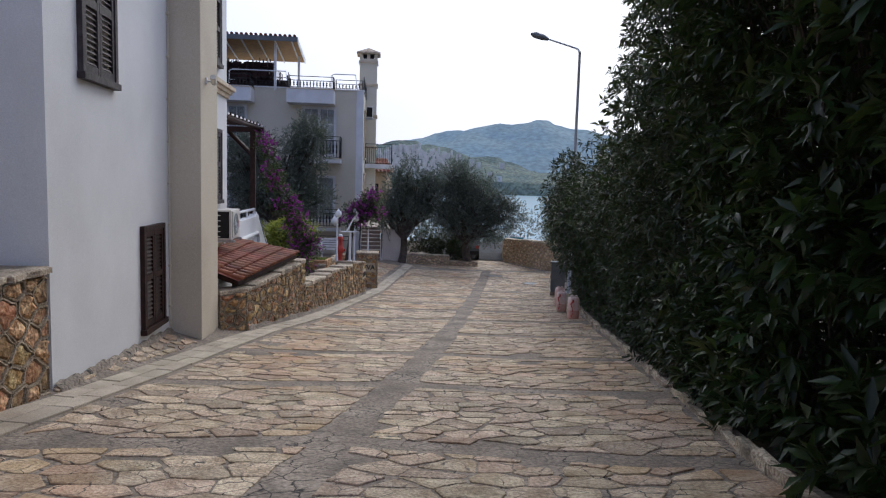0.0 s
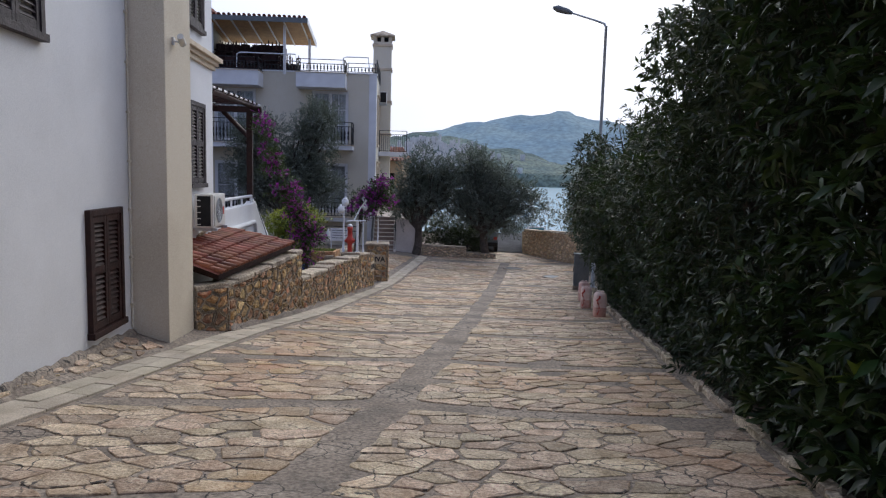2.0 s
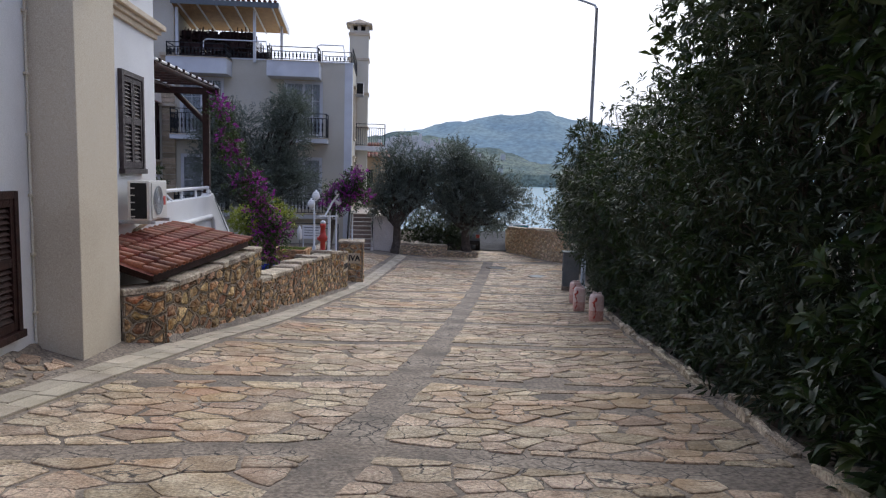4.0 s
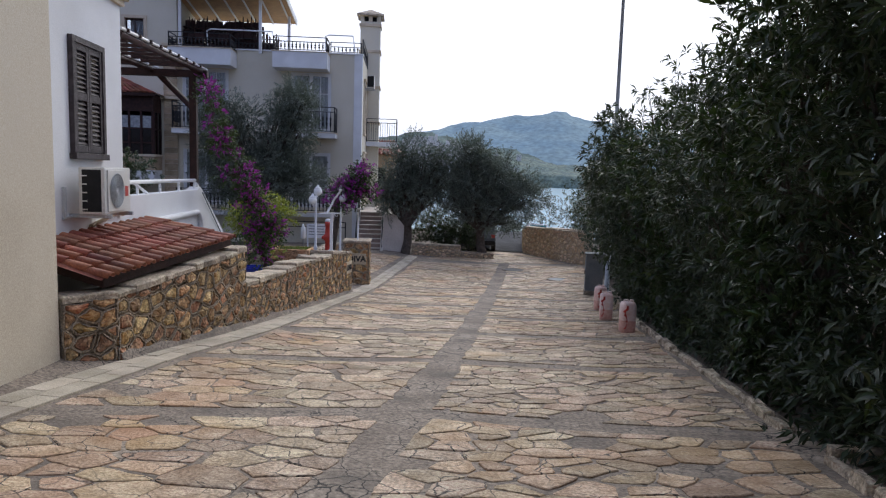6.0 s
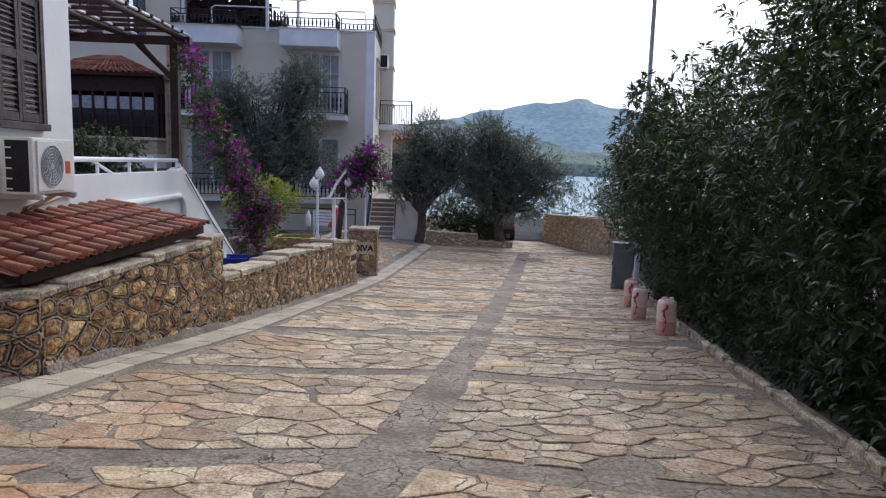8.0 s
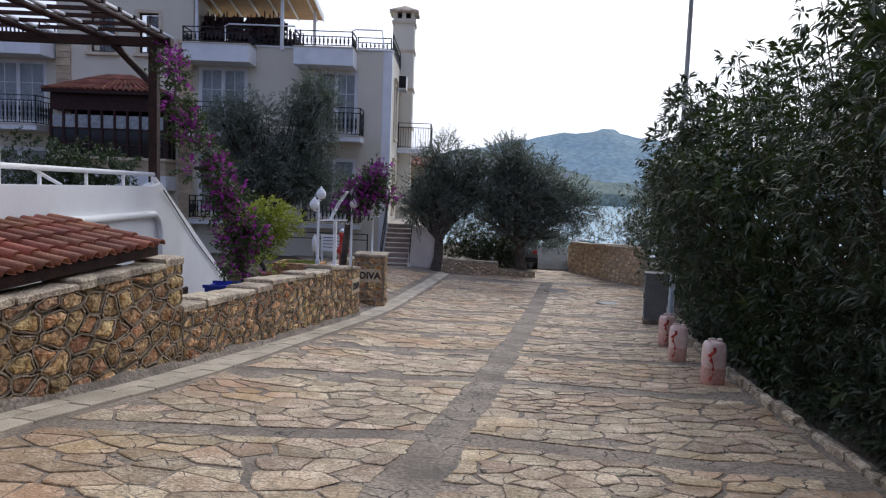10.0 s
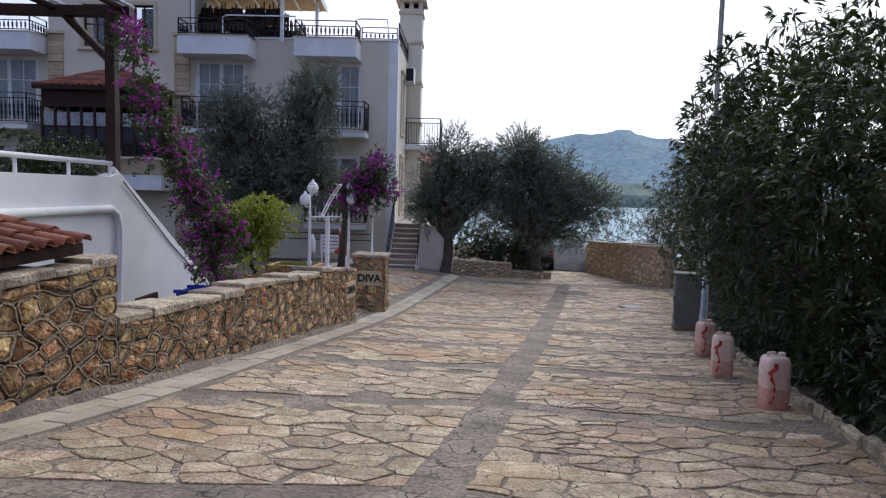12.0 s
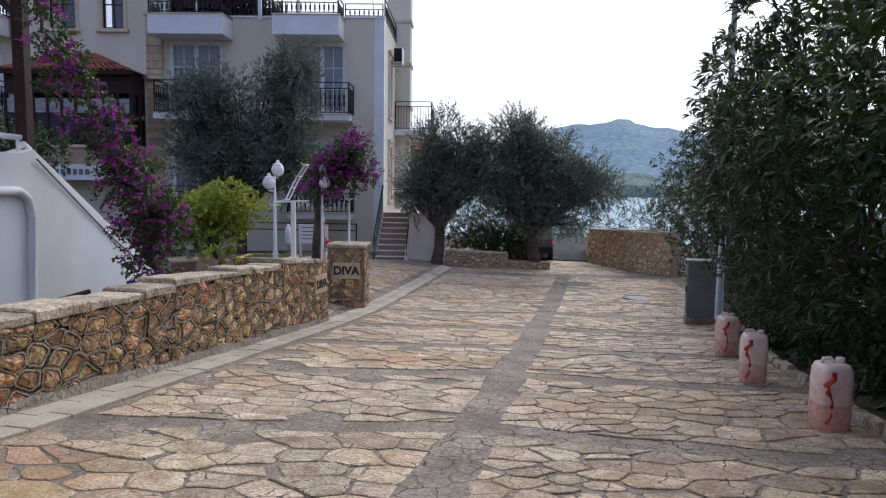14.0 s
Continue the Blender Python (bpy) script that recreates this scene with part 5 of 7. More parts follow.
def baluster_rail(parent, m, length, z0, z1, name="railing", mat=BLACK_IRON, step=0.16, turned=True, mid=True):
    """A rail along x from 0 to length with turned balusters between two bars."""
    r = new(name)
    r.parent = parent
    r.matrix_basis = m
    boxed("top_bar", 0, length, -0.025, 0.025, z1 - 0.03, z1, mat, r, bevel=0.003)
    zt = z1 - 0.03
    if mid:
        boxed("middle_bar", 0, length, -0.02, 0.02, z1 - 0.23, z1 - 0.20, mat, r, bevel=0.003)
        zt = z1 - 0.23
    boxed("bottom_bar", 0, length, -0.02, 0.02, z0 + 0.04, z0 + 0.07, mat, r, bevel=0.003)
    n = max(1, int(round(length / step)))
    for i in range(n + 1):
        x = length * i / n
        if i in (0, n):
            boxed("post", x - 0.022, x + 0.022, -0.022, 0.022, z0, z1 - 0.001, mat, r, bevel=0.003)
        elif turned:
            h = zt - z0 - 0.07
            part("baluster", lathe(bmesh.new(), [(0.017, z0 + 0.07), (0.017, z0 + 0.07 + 0.2 * h), (0.04, z0 + 0.07 + 0.3 * h), (0.042, z0 + 0.07 + 0.42 * h), (0.02, z0 + 0.07 + 0.5 * h), (0.042, z0 + 0.07 + 0.58 * h), (0.04, z0 + 0.07 + 0.7 * h), (0.017, z0 + 0.07 + 0.8 * h), (0.017, zt)], x, 0, 6), mat, r)
        else:
            tubed("baluster", [(x, 0, z0 + 0.06), (x, 0, zt)], 0.011, mat, r, sides=5)
    return r


def balcony(parent, x0, x1, z_bottom, z_top, out, rail_top, side_rails=True):
    b = new("balcony")
    b.parent = parent
    box_ = bmesh.new()
    box(box_, x0, x1, -out, -0.002, z_bottom, z_top, 0.015)
    part("slab", box_, WHITE_PAINT, b, "white balcony slab")
    boxed("edge_moulding", x0 - 0.03, x1 + 0.03, -out - 0.03, -0.002, z_top, z_top + 0.035, TRIM, b)
    baluster_rail(b, Matrix.Translation((x0 + 0.04, -out + 0.05, 0)), x1 - x0 - 0.08, z_top + 0.035, rail_top)
    if side_rails:
        for x in (x0 + 0.04, x1 - 0.04):
            baluster_rail(b, Matrix.Translation((x, -out + 0.05, 0)) @ Matrix.Rotation(radians(90), 4, "Z"), out - 0.06, z_top + 0.035, rail_top)
    return b


balcony(hotel, -3.42, -1.05, 2.25, 2.45, 1.1, 3.58)
balcony(hotel, -8.02, -5.65, 2.25, 2.45, 1.1, 3.62)
balcony(hotel, -17.2, -13.9, 2.25, 2.45, 1.1, 3.62)
balcony(hotel, -3.76, -1.42, 5.18, 5.86, 1.1, 6.50)
balcony(hotel, -8.14, -5.50, 5.18, 5.86, 1.1, 6.50)
balcony(hotel, -18.0, -13.7, 5.20, 5.86, 1.1, 6.50)
balcony(hotel, -3.42, -1.05, -1.25, -1.05, 0.7, -0.1)
balcony(hotel, -8.02, -5.65, -1.25, -1.05, 0.7, -0.1)
baluster_rail(hotel, Matrix.Translation((-5.45, 0.1, 0)), 1.65, 6.06, 6.55)
baluster_rail(hotel, Matrix.Translation((-1.40, 0.1, 0)), 1.36, 6.06, 6.55)
tubed("handrail", [(-6.7, -0.3, 6.1), (-6.7, -0.3, 6.72), (-6.55, -0.3, 6.8), (-3.9, -0.3, 6.8), (-3.8, -0.3, 6.1)], 0.03, WHITE_PAINT, hotel, "white tubular handrail")
tubed("handrail", [(-1.6, -0.2, 6.1), (-1.6, -0.2, 6.72), (-1.45, -0.2, 6.78), (-0.4, -0.2, 6.78), (-0.3, -0.2, 6.1)], 0.03, WHITE_PAINT, hotel, "white tubular handrail")
baluster_rail(hotel, Matrix.Translation((0.02, 0.2, 0)) @ Matrix.Rotation(radians(90), 4, "Z"), 4.2, 6.06, 6.75, turned=False)
# quoins: stacked rough stones up both corners of the middle block
for xq in (-8.63, -13.6):
    z, k = -2.6, 0
    while z < 5.0:
        h = (0.24, 0.30, 0.19, 0.27)[k % 4]
        zz = z + h - 0.012
        boxed("quoin_stone", xq, xq + 0.58, -0.21 + 0.012 * (k % 3), -0.122, z, zz, QUOIN, hotel, bevel=0.012)
        z, k = z + h, k + 1
    boxed("quoin_stone", xq - 0.06, xq + 0.64, -0.27, -0.122, 6.0, 6.14, TRIM, hotel, bevel=0.012)
    for j in range(4):
        boxed("quoin_stone", xq, xq + 0.58, -0.2, -0.122, 5.0 + 0.25 * j, 5.24 + 0.25 * j, QUOIN, hotel, bevel=0.012)
boxed("string_course", -8.75, -7.95, -0.30, -0.122, 3.74, 3.86, TRIM, hotel, bevel=0.012)
# dark timber bay with a tiled roof
bay = new("bay")
bay.parent = hotel
tagged(bay, "dark timber glazed bay with a tiled hip roof")
BX0, BX1, BD = -13.3, -8.75, 1.15
boxed("base", BX0, BX1, -BD, -0.125, 0.62, 1.2, QUOIN, bay, "stone-clad base", 0.01)
boxed("sill", BX0 - 0.06, BX1 + 0.06, -BD - 0.06, -0.125, 1.2, 1.3, TRIM, bay)
boxed("apron", BX0, BX1, -BD + 0.01, -0.125, 0.05, 0.62, WHITE_PAINT, bay, "white band with unreadable grey lettering")
for k in range(6):
    boxed("lettering", -11.6 + k * 0.22, -11.46 + k * 0.22, -BD - 0.002, -BD + 0.01, 0.24, 0.44, GREY_METAL, bay, bevel=0)
bm = bmesh.new()
box(bm, BX0, BX1, -BD, -0.125, 3.1, 3.85, 0.008)
part("head", bm, BROWN_WOOD, bay)
n_b = 9
for i in range(n_b + 1):
    x = BX0 + (BX1 - BX0) * i / n_b
    boxed("mullion", x - 0.045, x + 0.045, -BD, -BD + 0.09, 1.3, 3.1, BROWN_WOOD, bay, bevel=0.004)
for z in (1.75, 2.35):
    boxed("transom", BX0, BX1, -BD + 0.01, -BD + 0.08, z, z + 0.06, BROWN_WOOD, bay, bevel=0.004)
boxed("pane", BX0, BX1, -BD + 0.04, -BD + 0.046, 1.3, 2.40, DARK_PANE, bay, "dark glass pane", 0)
boxed("pane", BX1 - 0.05, BX1 - 0.045, -BD + 0.05, -0.13, 1.3, 3.1, DARK_PANE, bay, "dark glass pane", 0)
for i in range(n_b):
    x = BX0 + (BX1 - BX0) * i / n_b
    boxed("blind", x + 0.05, x + (BX1 - BX0) / n_b - 0.05, -BD + 0.05, -BD + 0.06, 2.42, 2.92, LACE, bay, "short white lace blind", 0)
for y in (-BD + 0.05, -0.6, -0.17):
    boxed("mullion", BX1 - 0.09, BX1, y - 0.04, y + 0.04, 1.3, 3.1, BROWN_WOOD, bay, bevel=0.004)
boxed("transom", BX1 - 0.08, BX1 - 0.01, -BD, -0.13, 2.35, 2.41, BROWN_WOOD, bay, bevel=0.004)
# thin near-black sheet painted as the shade inside the bay
boxed("dark_backing", BX0 + 0.1, BX1 - 0.1, -0.13, -0.124, 1.2, 3.2, SHADE_AND_DARK, bay, bevel=0)
for e0, e1, t0, t1, c in ((Vector((BX0 - 0.2, -BD - 0.25, 3.85)), Vector((BX1 + 0.2, -BD - 0.25, 3.85)), Vector((-11.5, -0.15, 4.6)), Vector((-10.5, -0.15, 4.6)), 20),):
    v_ = [e0, e1, t1, t0, Vector((BX0 - 0.2, -0.13, 3.85)), Vector((BX1 + 0.2, -0.13, 3.85))]
    fast("roof_deck", v_, [(0, 1, 2, 3), (1, 5, 2), (0, 3, 4)], TERRACOTTA, bay)
    tile_field(bay, e0, e1, t0, t1, c, 3)
boxed("fascia", BX0 - 0.2, BX1 + 0.2, -BD - 0.25, -BD - 0.22, 3.72, 3.86, BROWN_WOOD, bay)

# roof terrace canopy with stacked chairs
canopy = new("canopy")
canopy.parent = hotel
tagged(canopy, "tiled canopy over the roof terrace, boarded beneath")
CX0, CX1, CY0, CY1, CZ0, CZ1 = -8.0, -3.3, -0.75, 2.6, 8.25, 7.75
fast("ceiling_lining", [(CX0, CY0, CZ0), (CX1, CY0, CZ0), (CX1, CY1, CZ1), (CX0, CY1, CZ1)], [(0, 1, 2, 3)], PINE_BOARD, canopy, "golden pine boarding")
fast("roof_deck", [(CX0, CY0, CZ0 + 0.16), (CX1, CY0, CZ0 + 0.16), (CX1, CY1, CZ1 + 0.16), (CX0, CY1, CZ1 + 0.16)], [(3, 2, 1, 0)], TERRACOTTA, canopy)
boxed("fascia", CX0, CX1 + 0.03, CY0 - 0.04, CY0, CZ0 - 0.06, CZ0 + 0.17, GREY_METAL, canopy, "grey gutter board")
SLOPE = Matrix.Rotation(math.atan2(CZ1 - CZ0, CY1 - CY0), 4, "X")
fa = boxed("fascia", 0, 0.04, 0, CY1 - CY0, -0.08, 0.18, WHITE_PAINT, canopy, "pale verge board")
fa.matrix_basis = Matrix.Translation((CX1, CY0, CZ0)) @ SLOPE
tile_field(canopy, Vector((CX0, CY0, CZ0 + 0.17)), Vector((CX1, CY0, CZ0 + 0.17)), Vector((CX0, CY1, CZ1 + 0.17)), Vector((CX1, CY1, CZ1 + 0.17)), 20, 3)
for k in range(6):
    x = CX0 + 0.3 + k * 0.82
    ra = boxed("rafter", 0, 0.06, 0.05, CY1 - CY0, -0.07, -0.004, WHITE_PAINT, canopy, bevel=0)
    ra.matrix_basis = Matrix.Translation((x, CY0, CZ0)) @ SLOPE
for x in (-7.9, -4.45, -3.5):
    boxed("post", x - 0.06, x + 0.06, -0.22 if x != -3.5 else 1.6, -0.10 if x != -3.5 else 1.72, 5.86, CZ0 - 0.02, WHITE_PAINT, canopy, bevel=0.006)
# chimney tower
chim = new("chimney")
chim.parent = hotel
chim.location = (0.12, 5.0, 0)
boxed("shaft", -0.5, 0.5, -0.5, 0.5, -2.9, 8.45, CREAM_WALL, chim)
for z in (3.3, 5.1, 6.9, 8.2):
    boxed("band", -0.56, 0.56, -0.56, 0.56, z, z + 0.14, TRIM, chim, bevel=0.02)
for dx in (-0.42, 0, 0.42):
    for dy in (-0.42, 0.42):
        boxed("cap_post", dx - 0.09, dx + 0.09, dy - 0.09, dy + 0.09, 8.45, 8.72, CREAM_WALL, chim)
# solid near-black block in place of the shaded flue opening
boxed("flue", -0.3, 0.3, -0.3, 0.3, 8.45, 8.7, SHADE_AND_DARK, chim)
bm = bmesh.new()
lo_ = [bm.verts.new((x, y, 8.72)) for x, y in ((-0.68, -0.68), (0.68, -0.68), (0.68, 0.68), (-0.68, 0.68))]
lo2 = [bm.verts.new((x, y, 8.80)) for x, y in ((-0.68, -0.68), (0.68, -0.68), (0.68, 0.68), (-0.68, 0.68))]
ap = bm.verts.new((0, 0, 9.15))
bm.faces.new(lo_[::-1])
for i in range(4):
    bm.faces.new((lo_[i], lo_[(i + 1) % 4], lo2[(i + 1) % 4], lo2[i]))
    bm.faces.new((lo2[i], lo2[(i + 1) % 4], ap))
part("cap", bm, COPING, chim, "pyramid stone cap")
# side balcony and side air conditioner
sb = new("balcony")
sb.parent = hotel
boxed("slab", 0.01, 1.62, 4.0, 6.6, 2.15, 2.38, WHITE_PAINT, sb, bevel=0.015)
baluster_rail(sb, Matrix.Translation((0.05, 4.05, 0)), 1.52, 2.38, 3.56, turned=False, step=0.12)
baluster_rail(sb, Matrix.Translation((1.57, 4.05, 0)) @ Matrix.Rotation(radians(90), 4, "Z"), 2.5, 2.38, 3.56, turned=False, step=0.12)
ac2 = thing("air_conditioner", "white outdoor air-conditioning unit high on the hotel's side wall", "air conditioner", FAC @ Matrix.Translation((0.1, 2.6, 4.9)))
boxed("body", 0, 0.35, 0, 0.85, 0, 0.62, AC_WHITE, ac2, bevel=0.015)
boxed("coil", 0.02, 0.33, -0.006, 0.002, 0.05, 0.57, SHADE_AND_DARK, ac2, bevel=0)
boxed("bracket", -0.1, 0.35, 0.1, 0.15, -0.05, -0.001, PALE_METAL, ac2)
boxed("bracket", -0.1, 0.35, 0.7, 0.75, -0.05, -0.001, PALE_METAL, ac2)

# outside stair of the hotel
stair = thing("stair", "stone stair with brown risers rising to the hotel's side door", "stair", FAC @ Matrix.Translation((0.07, -2.7, 0)))
ST0 = -2.72
for k in range(10):
    z0 = ST0 + 0.175 * k
    boxed("riser", 0, 0.95, 0.27 * k + 0.03, 2.75, z0 - 0.15, z0 + 0.14, STAIR_RISER, stair, bevel=0)
    boxed("tread", -0.02, 0.97, 0.27 * k, 0.27 * (k + 1) + 0.03, z0 + 0.14, z0 + 0.175, STAIR_TREAD, stair, "pale stone tread", 0.006)
boxed("landing", -0.02, 2.6, 2.73, 8.0, ST0 + 1.5, ST0 + 1.75, STAIR_TREAD, stair)
bm = bmesh.new()
pr = [(0.0, -2.85), (2.75, -2.85), (2.75, -0.75), (0.0, -2.45)]
a_ = [bm.verts.new((0.975, y, z)) for y, z in pr]
b_ = [bm.verts.new((1.1, y, z)) for y, z in pr]
bm.faces.new(a_)
bm.faces.new(b_[::-1])
for i in range(4):
    bm.faces.new((a_[i], b_[i], b_[(i + 1) % 4], a_[(i + 1) % 4]))
bmesh.ops.recalc_face_normals(bm, faces=bm.faces)
part("string_wall", bm, STAIR_WALL, stair)
boxed("side_wall", 1.1, 2.25, 0.35, 2.75, -2.9, -0.95, STAIR_WALL, stair, "rendered cream wall beside the stair", 0.01)
tubed("handrail", [(-0.05, 0.1, -2.7), (-0.05, 0.1, -1.7), (-0.05, 2.6, 0.0)], 0.03, BLACK_IRON, stair)
for k in range(9):
    y = 0.1 + 0.29 * k
    tubed("baluster", [(-0.05, y, -2.55 + 0.175 * y / 0.27), (-0.05, y, -1.7 + 0.68 * (y - 0.1))], 0.012, BLACK_IRON, stair, sides=5)
tubed("handrail", [(1.04, 0.2, -2.4), (1.04, 0.2, -1.85), (1.04, 2.6, -0.2)], 0.022, BLACK_IRON, stair)


# ---- things along the lane ----
def jug(x, y, turn, label):
    g = road_z(x, y)
    j = thing("jerrycan", label, "jerrycan", Matrix.Translation((x, y, g)) @ Matrix.Rotation(radians(turn), 4, "Z"), "jerrycans beside the hedge")
    bm = bmesh.new()
    rows = []
    n = 20
    for z, w, d in ((0.0, 0.145, 0.125), (0.02, 0.165, 0.14), (0.20, 0.17, 0.145), (0.23, 0.163, 0.138), (0.26, 0.17, 0.145), (0.42, 0.17, 0.145), (0.50, 0.165, 0.14), (0.545, 0.14, 0.12), (0.555, 0.10, 0.09)):
        ring = []
        for k in range(n):
            a = 2 * math.pi * k / n
            c, s = math.cos(a), math.sin(a)
            ring.append(bm.verts.new((0.78 * w * math.copysign(abs(c) ** 0.5, c), 0.88 * d * math.copysign(abs(s) ** 0.5, s), z)))
        rows.append(ring)
    for r0, r1 in zip(rows, rows[1:]):
        for k in range(n):
            f = bm.faces.new((r0[k], r0[(k + 1) % n], r1[(k + 1) % n], r1[k]))
            f.smooth = True
            f.material_index = 1 if r1[0].co.z < 0.24 else 0
    bm.faces.new(rows[0][::-1])
    bm.faces.new(rows[-1])
    part("body", bm, JUG, j).data.materials.append(JUG_FULL)
    part("cap", lathe(bmesh.new(), [(0.035, 0.553), (0.035, 0.585), (0.03, 0.592)], 0.06, 0, 12), JUG, j, "pale screw cap")
    tubed("handle", [(-0.09, 0, 0.545), (-0.08, 0, 0.585), (-0.02, 0, 0.590), (0.02, 0, 0.55)], 0.014, JUG, j)
    stripe = []
    for s in np.linspace(0, 1, 9):
        stripe.append((-0.085 + 0.03 * math.sin(s * 5) + (0.06 if s > 0.8 else 0), -0.102, 0.08 + 0.42 * s))
    tubed("paint_streak", stripe, [0.022, 0.027, 0.025, 0.026, 0.027, 0.029, 0.032, 0.034, 0.028], RED, j, "smeared red paint", 5)
    return j


jug(3.27, 16.45, 8, "large milky plastic jerrycan with a red paint streak")
jug(3.32, 18.40, -6, "large milky plastic jerrycan with a red paint streak")
jug(3.60, 20.30, 14, "pale plastic jerrycan with a red paint streak")

# electric cabinet on its plinth
cab = thing("electric_cabinet", "grey metal electric cabinet on a concrete plinth by the hedge", "cabinet", Matrix.Translation((4.12, 23.75, road_z(4.1, 23.7))) @ Matrix.Rotation(radians(-8), 4, "Z"))
boxed("plinth", -0.26, 0.26, -0.2, 0.2, -0.1, 0.13, CEMENT, cab, "concrete plinth", 0.01)
boxed("body", -0.24, 0.24, -0.18, 0.18, 0.13, 1.16, GREY_METAL, cab, bevel=0.012)
boxed("door", -0.255, -0.242, -0.155, 0.155, 0.19, 1.10, GREY_METAL, cab, bevel=0.006)
boxed("handle", -0.275, -0.255, -0.12, -0.09, 0.60, 0.72, BLACK_IRON, cab)
boxed("roof", -0.28, 0.28, -0.22, 0.22, 1.16, 1.20, GREY_METAL, cab, "slightly overhanging lid", 0.012)

# street lamp
lz = road_z(4.4, 24.3)
lampst = thing("street_lamp", "tall galvanised street lamp with a single curved arm", "street lamp", Matrix.Translation((4.62, 24.3, lz)))
boxed("base_plate", -0.14, 0.14, -0.14, 0.14, 0, 0.03, PALE_METAL, lampst)
tubed("pole", [(0, 0, 0.03), (0, 0, 3.0), (0, 0, 8.62)], [0.075, 0.06, 0.045], PALE_METAL, lampst, sides=12)
tubed("arm", [(0, 0, 8.58), (-0.06, 0, 8.70), (-0.3, 0, 8.78), (-1.25, 0, 9.05)], [0.04, 0.036, 0.032, 0.028], PALE_METAL, lampst, sides=8)
bm = bmesh.new()
tube(bm, [(-1.12, 0, 9.01), (-1.3, 0, 9.07), (-1.6, 0, 9.15), (-1.75, 0, 9.18)], [0.05, 0.10, 0.11, 0.04], 12)
bmesh.ops.scale(bm, vec=(1, 1.2, 1), verts=bm.verts)
part("head", bm, GREY_METAL, lampst)

# low stone kerb along the hedge
kerb = thing("kerb", "uneven line of small pale kerb stones edging the hedge bed", "kerb", kind="structure")
rng = np.random.RandomState(90)
y = 1.0
while y < 22:
    ln = rng.uniform(0.22, 0.5)
    if not (9.15 < y < 9.6 or 7.0 < y < 7.35):
        xk = kerb_x(y + ln / 2)
        h, w = rng.uniform(0.045, 0.10), rng.uniform(0.03, 0.055)
        dx = kerb_x(y + ln) - kerb_x(y)
        m = Matrix.Translation((xk + rng.uniform(-0.02, 0.02), y + ln / 2, road_z(xk, y + ln / 2) + h * 0.3)) @ Matrix.Rotation(-math.atan2(dx, ln) + rng.uniform(-0.07, 0.07), 4, "Z") @ Matrix.Rotation(-0.1 + rng.uniform(-0.05, 0.05), 4, "X") @ Matrix.Rotation(rng.uniform(-0.2, 0.2), 4, "Y")
        bm = bmesh.new()
        box(bm, -w, w, -ln / 2 + 0.01, ln / 2 - 0.01, -h * 0.8, h * 0.7, 0.018)
        for v in bm.verts:
            v.co += Vector((rng.uniform(-0.01, 0.01), rng.uniform(-0.012, 0.012), rng.uniform(-0.01, 0.01)))
        s = part("kerb_stone", bm, COPING, kerb)
        s.matrix_basis = m
    y += ln
# stone outlets across the bed
for yy in (9.35, 7.15):
    ob = boxed("kerb_stone", 0, 0.55, -0.05, 0.05, -0.06, 0.08, COPING, kerb, bevel=0.015)
    ob.matrix_basis = Matrix.Translation((kerb_x(yy) + 0.06, yy, road_z(kerb_x(yy), yy))) @ Matrix.Rotation(radians(-6), 4, "Z")

# rubble wall in front of the set-back part of the house
nearw = thing("stone_wall", "rubble stone wall with raised mortar joints against the house", "wall")
c_ = boxed("core", -7.5, -2.56, 0.03, 0.74, -1.2, 0.46, POINTING, nearw, bevel=0)
c_.matrix_basis = HOUSE
rubble_face(nearw, HOUSE @ Matrix.Translation((0, 0.02, 0)), [(-4.4, -1.0), (-2.57, -1.0), (-2.57, 0.45), (-4.4, 0.45)], 48, 95, RUBBLE, grain=1.4)
coping(nearw, HOUSE, -6.5, -2.57, 0.0, 0.74, lambda u: 0.52, 97, 0.7)

# stone beds and walls at the foot of the lane
def far_wall(label, p, q, z0, z1, thick, count, seed, mat=RUBBLE, mortar=POINTING):
    w = thing("stone_wall", label, "wall")
    m, ln = wall_frame(p, q)
    bm = bmesh.new()
    a = [bm.verts.new((u, 0.012, z)) for u, z in ((0, -3.1), (ln, -3.1), (ln, z1), (0, z0))]
    b = [bm.verts.new((u, thick, z)) for u, z in ((0, -3.1), (ln, -3.1), (ln, z1), (0, z0))]
    bm.faces.new(a)
    bm.faces.new(b[::-1])
    for i in range(4):
        bm.faces.new((a[i], b[i], b[(i + 1) % 4], a[(i + 1) % 4]))
    bmesh.ops.recalc_face_normals(bm, faces=bm.faces)
    core = part("core", bm, mortar, w)
    core.matrix_basis = m
    rubble_face(w, m, [(0, -2.8), (ln, -2.8), (ln, z1 - 0.02), (0, z0 - 0.02)], count, seed, mat, width=0.016, rib=0.016 if mat is RUBBLE else 0.008, mortar=mortar)
    return w, m, ln


pw, pm, pln = far_wall("low rubble stone bed round the olive trees", (-1.75, 33.15), (0.35, 33.35), -2.17, -2.2, 0.3, 70, 101, OCHRE_RUBBLE)
coping(pw, pm, 0, pln, -0.01, 0.3, lambda u: -2.13 - 0.01 * u, 103)
pw2, pm2, pln2 = far_wall("low rubble stone step of the olive bed", (0.36, 33.36), (1.75, 33.55), -2.42, -2.5, 0.3, 34, 105, OCHRE_RUBBLE)
rw, rm, rln = far_wall("ochre rubble retaining wall under an overhanging hedge", (3.30, 36.3), (5.25, 31.6), -1.50, -1.20, 0.4, 170, 107, OCHRE_RUBBLE, OCHRE_POINTING)
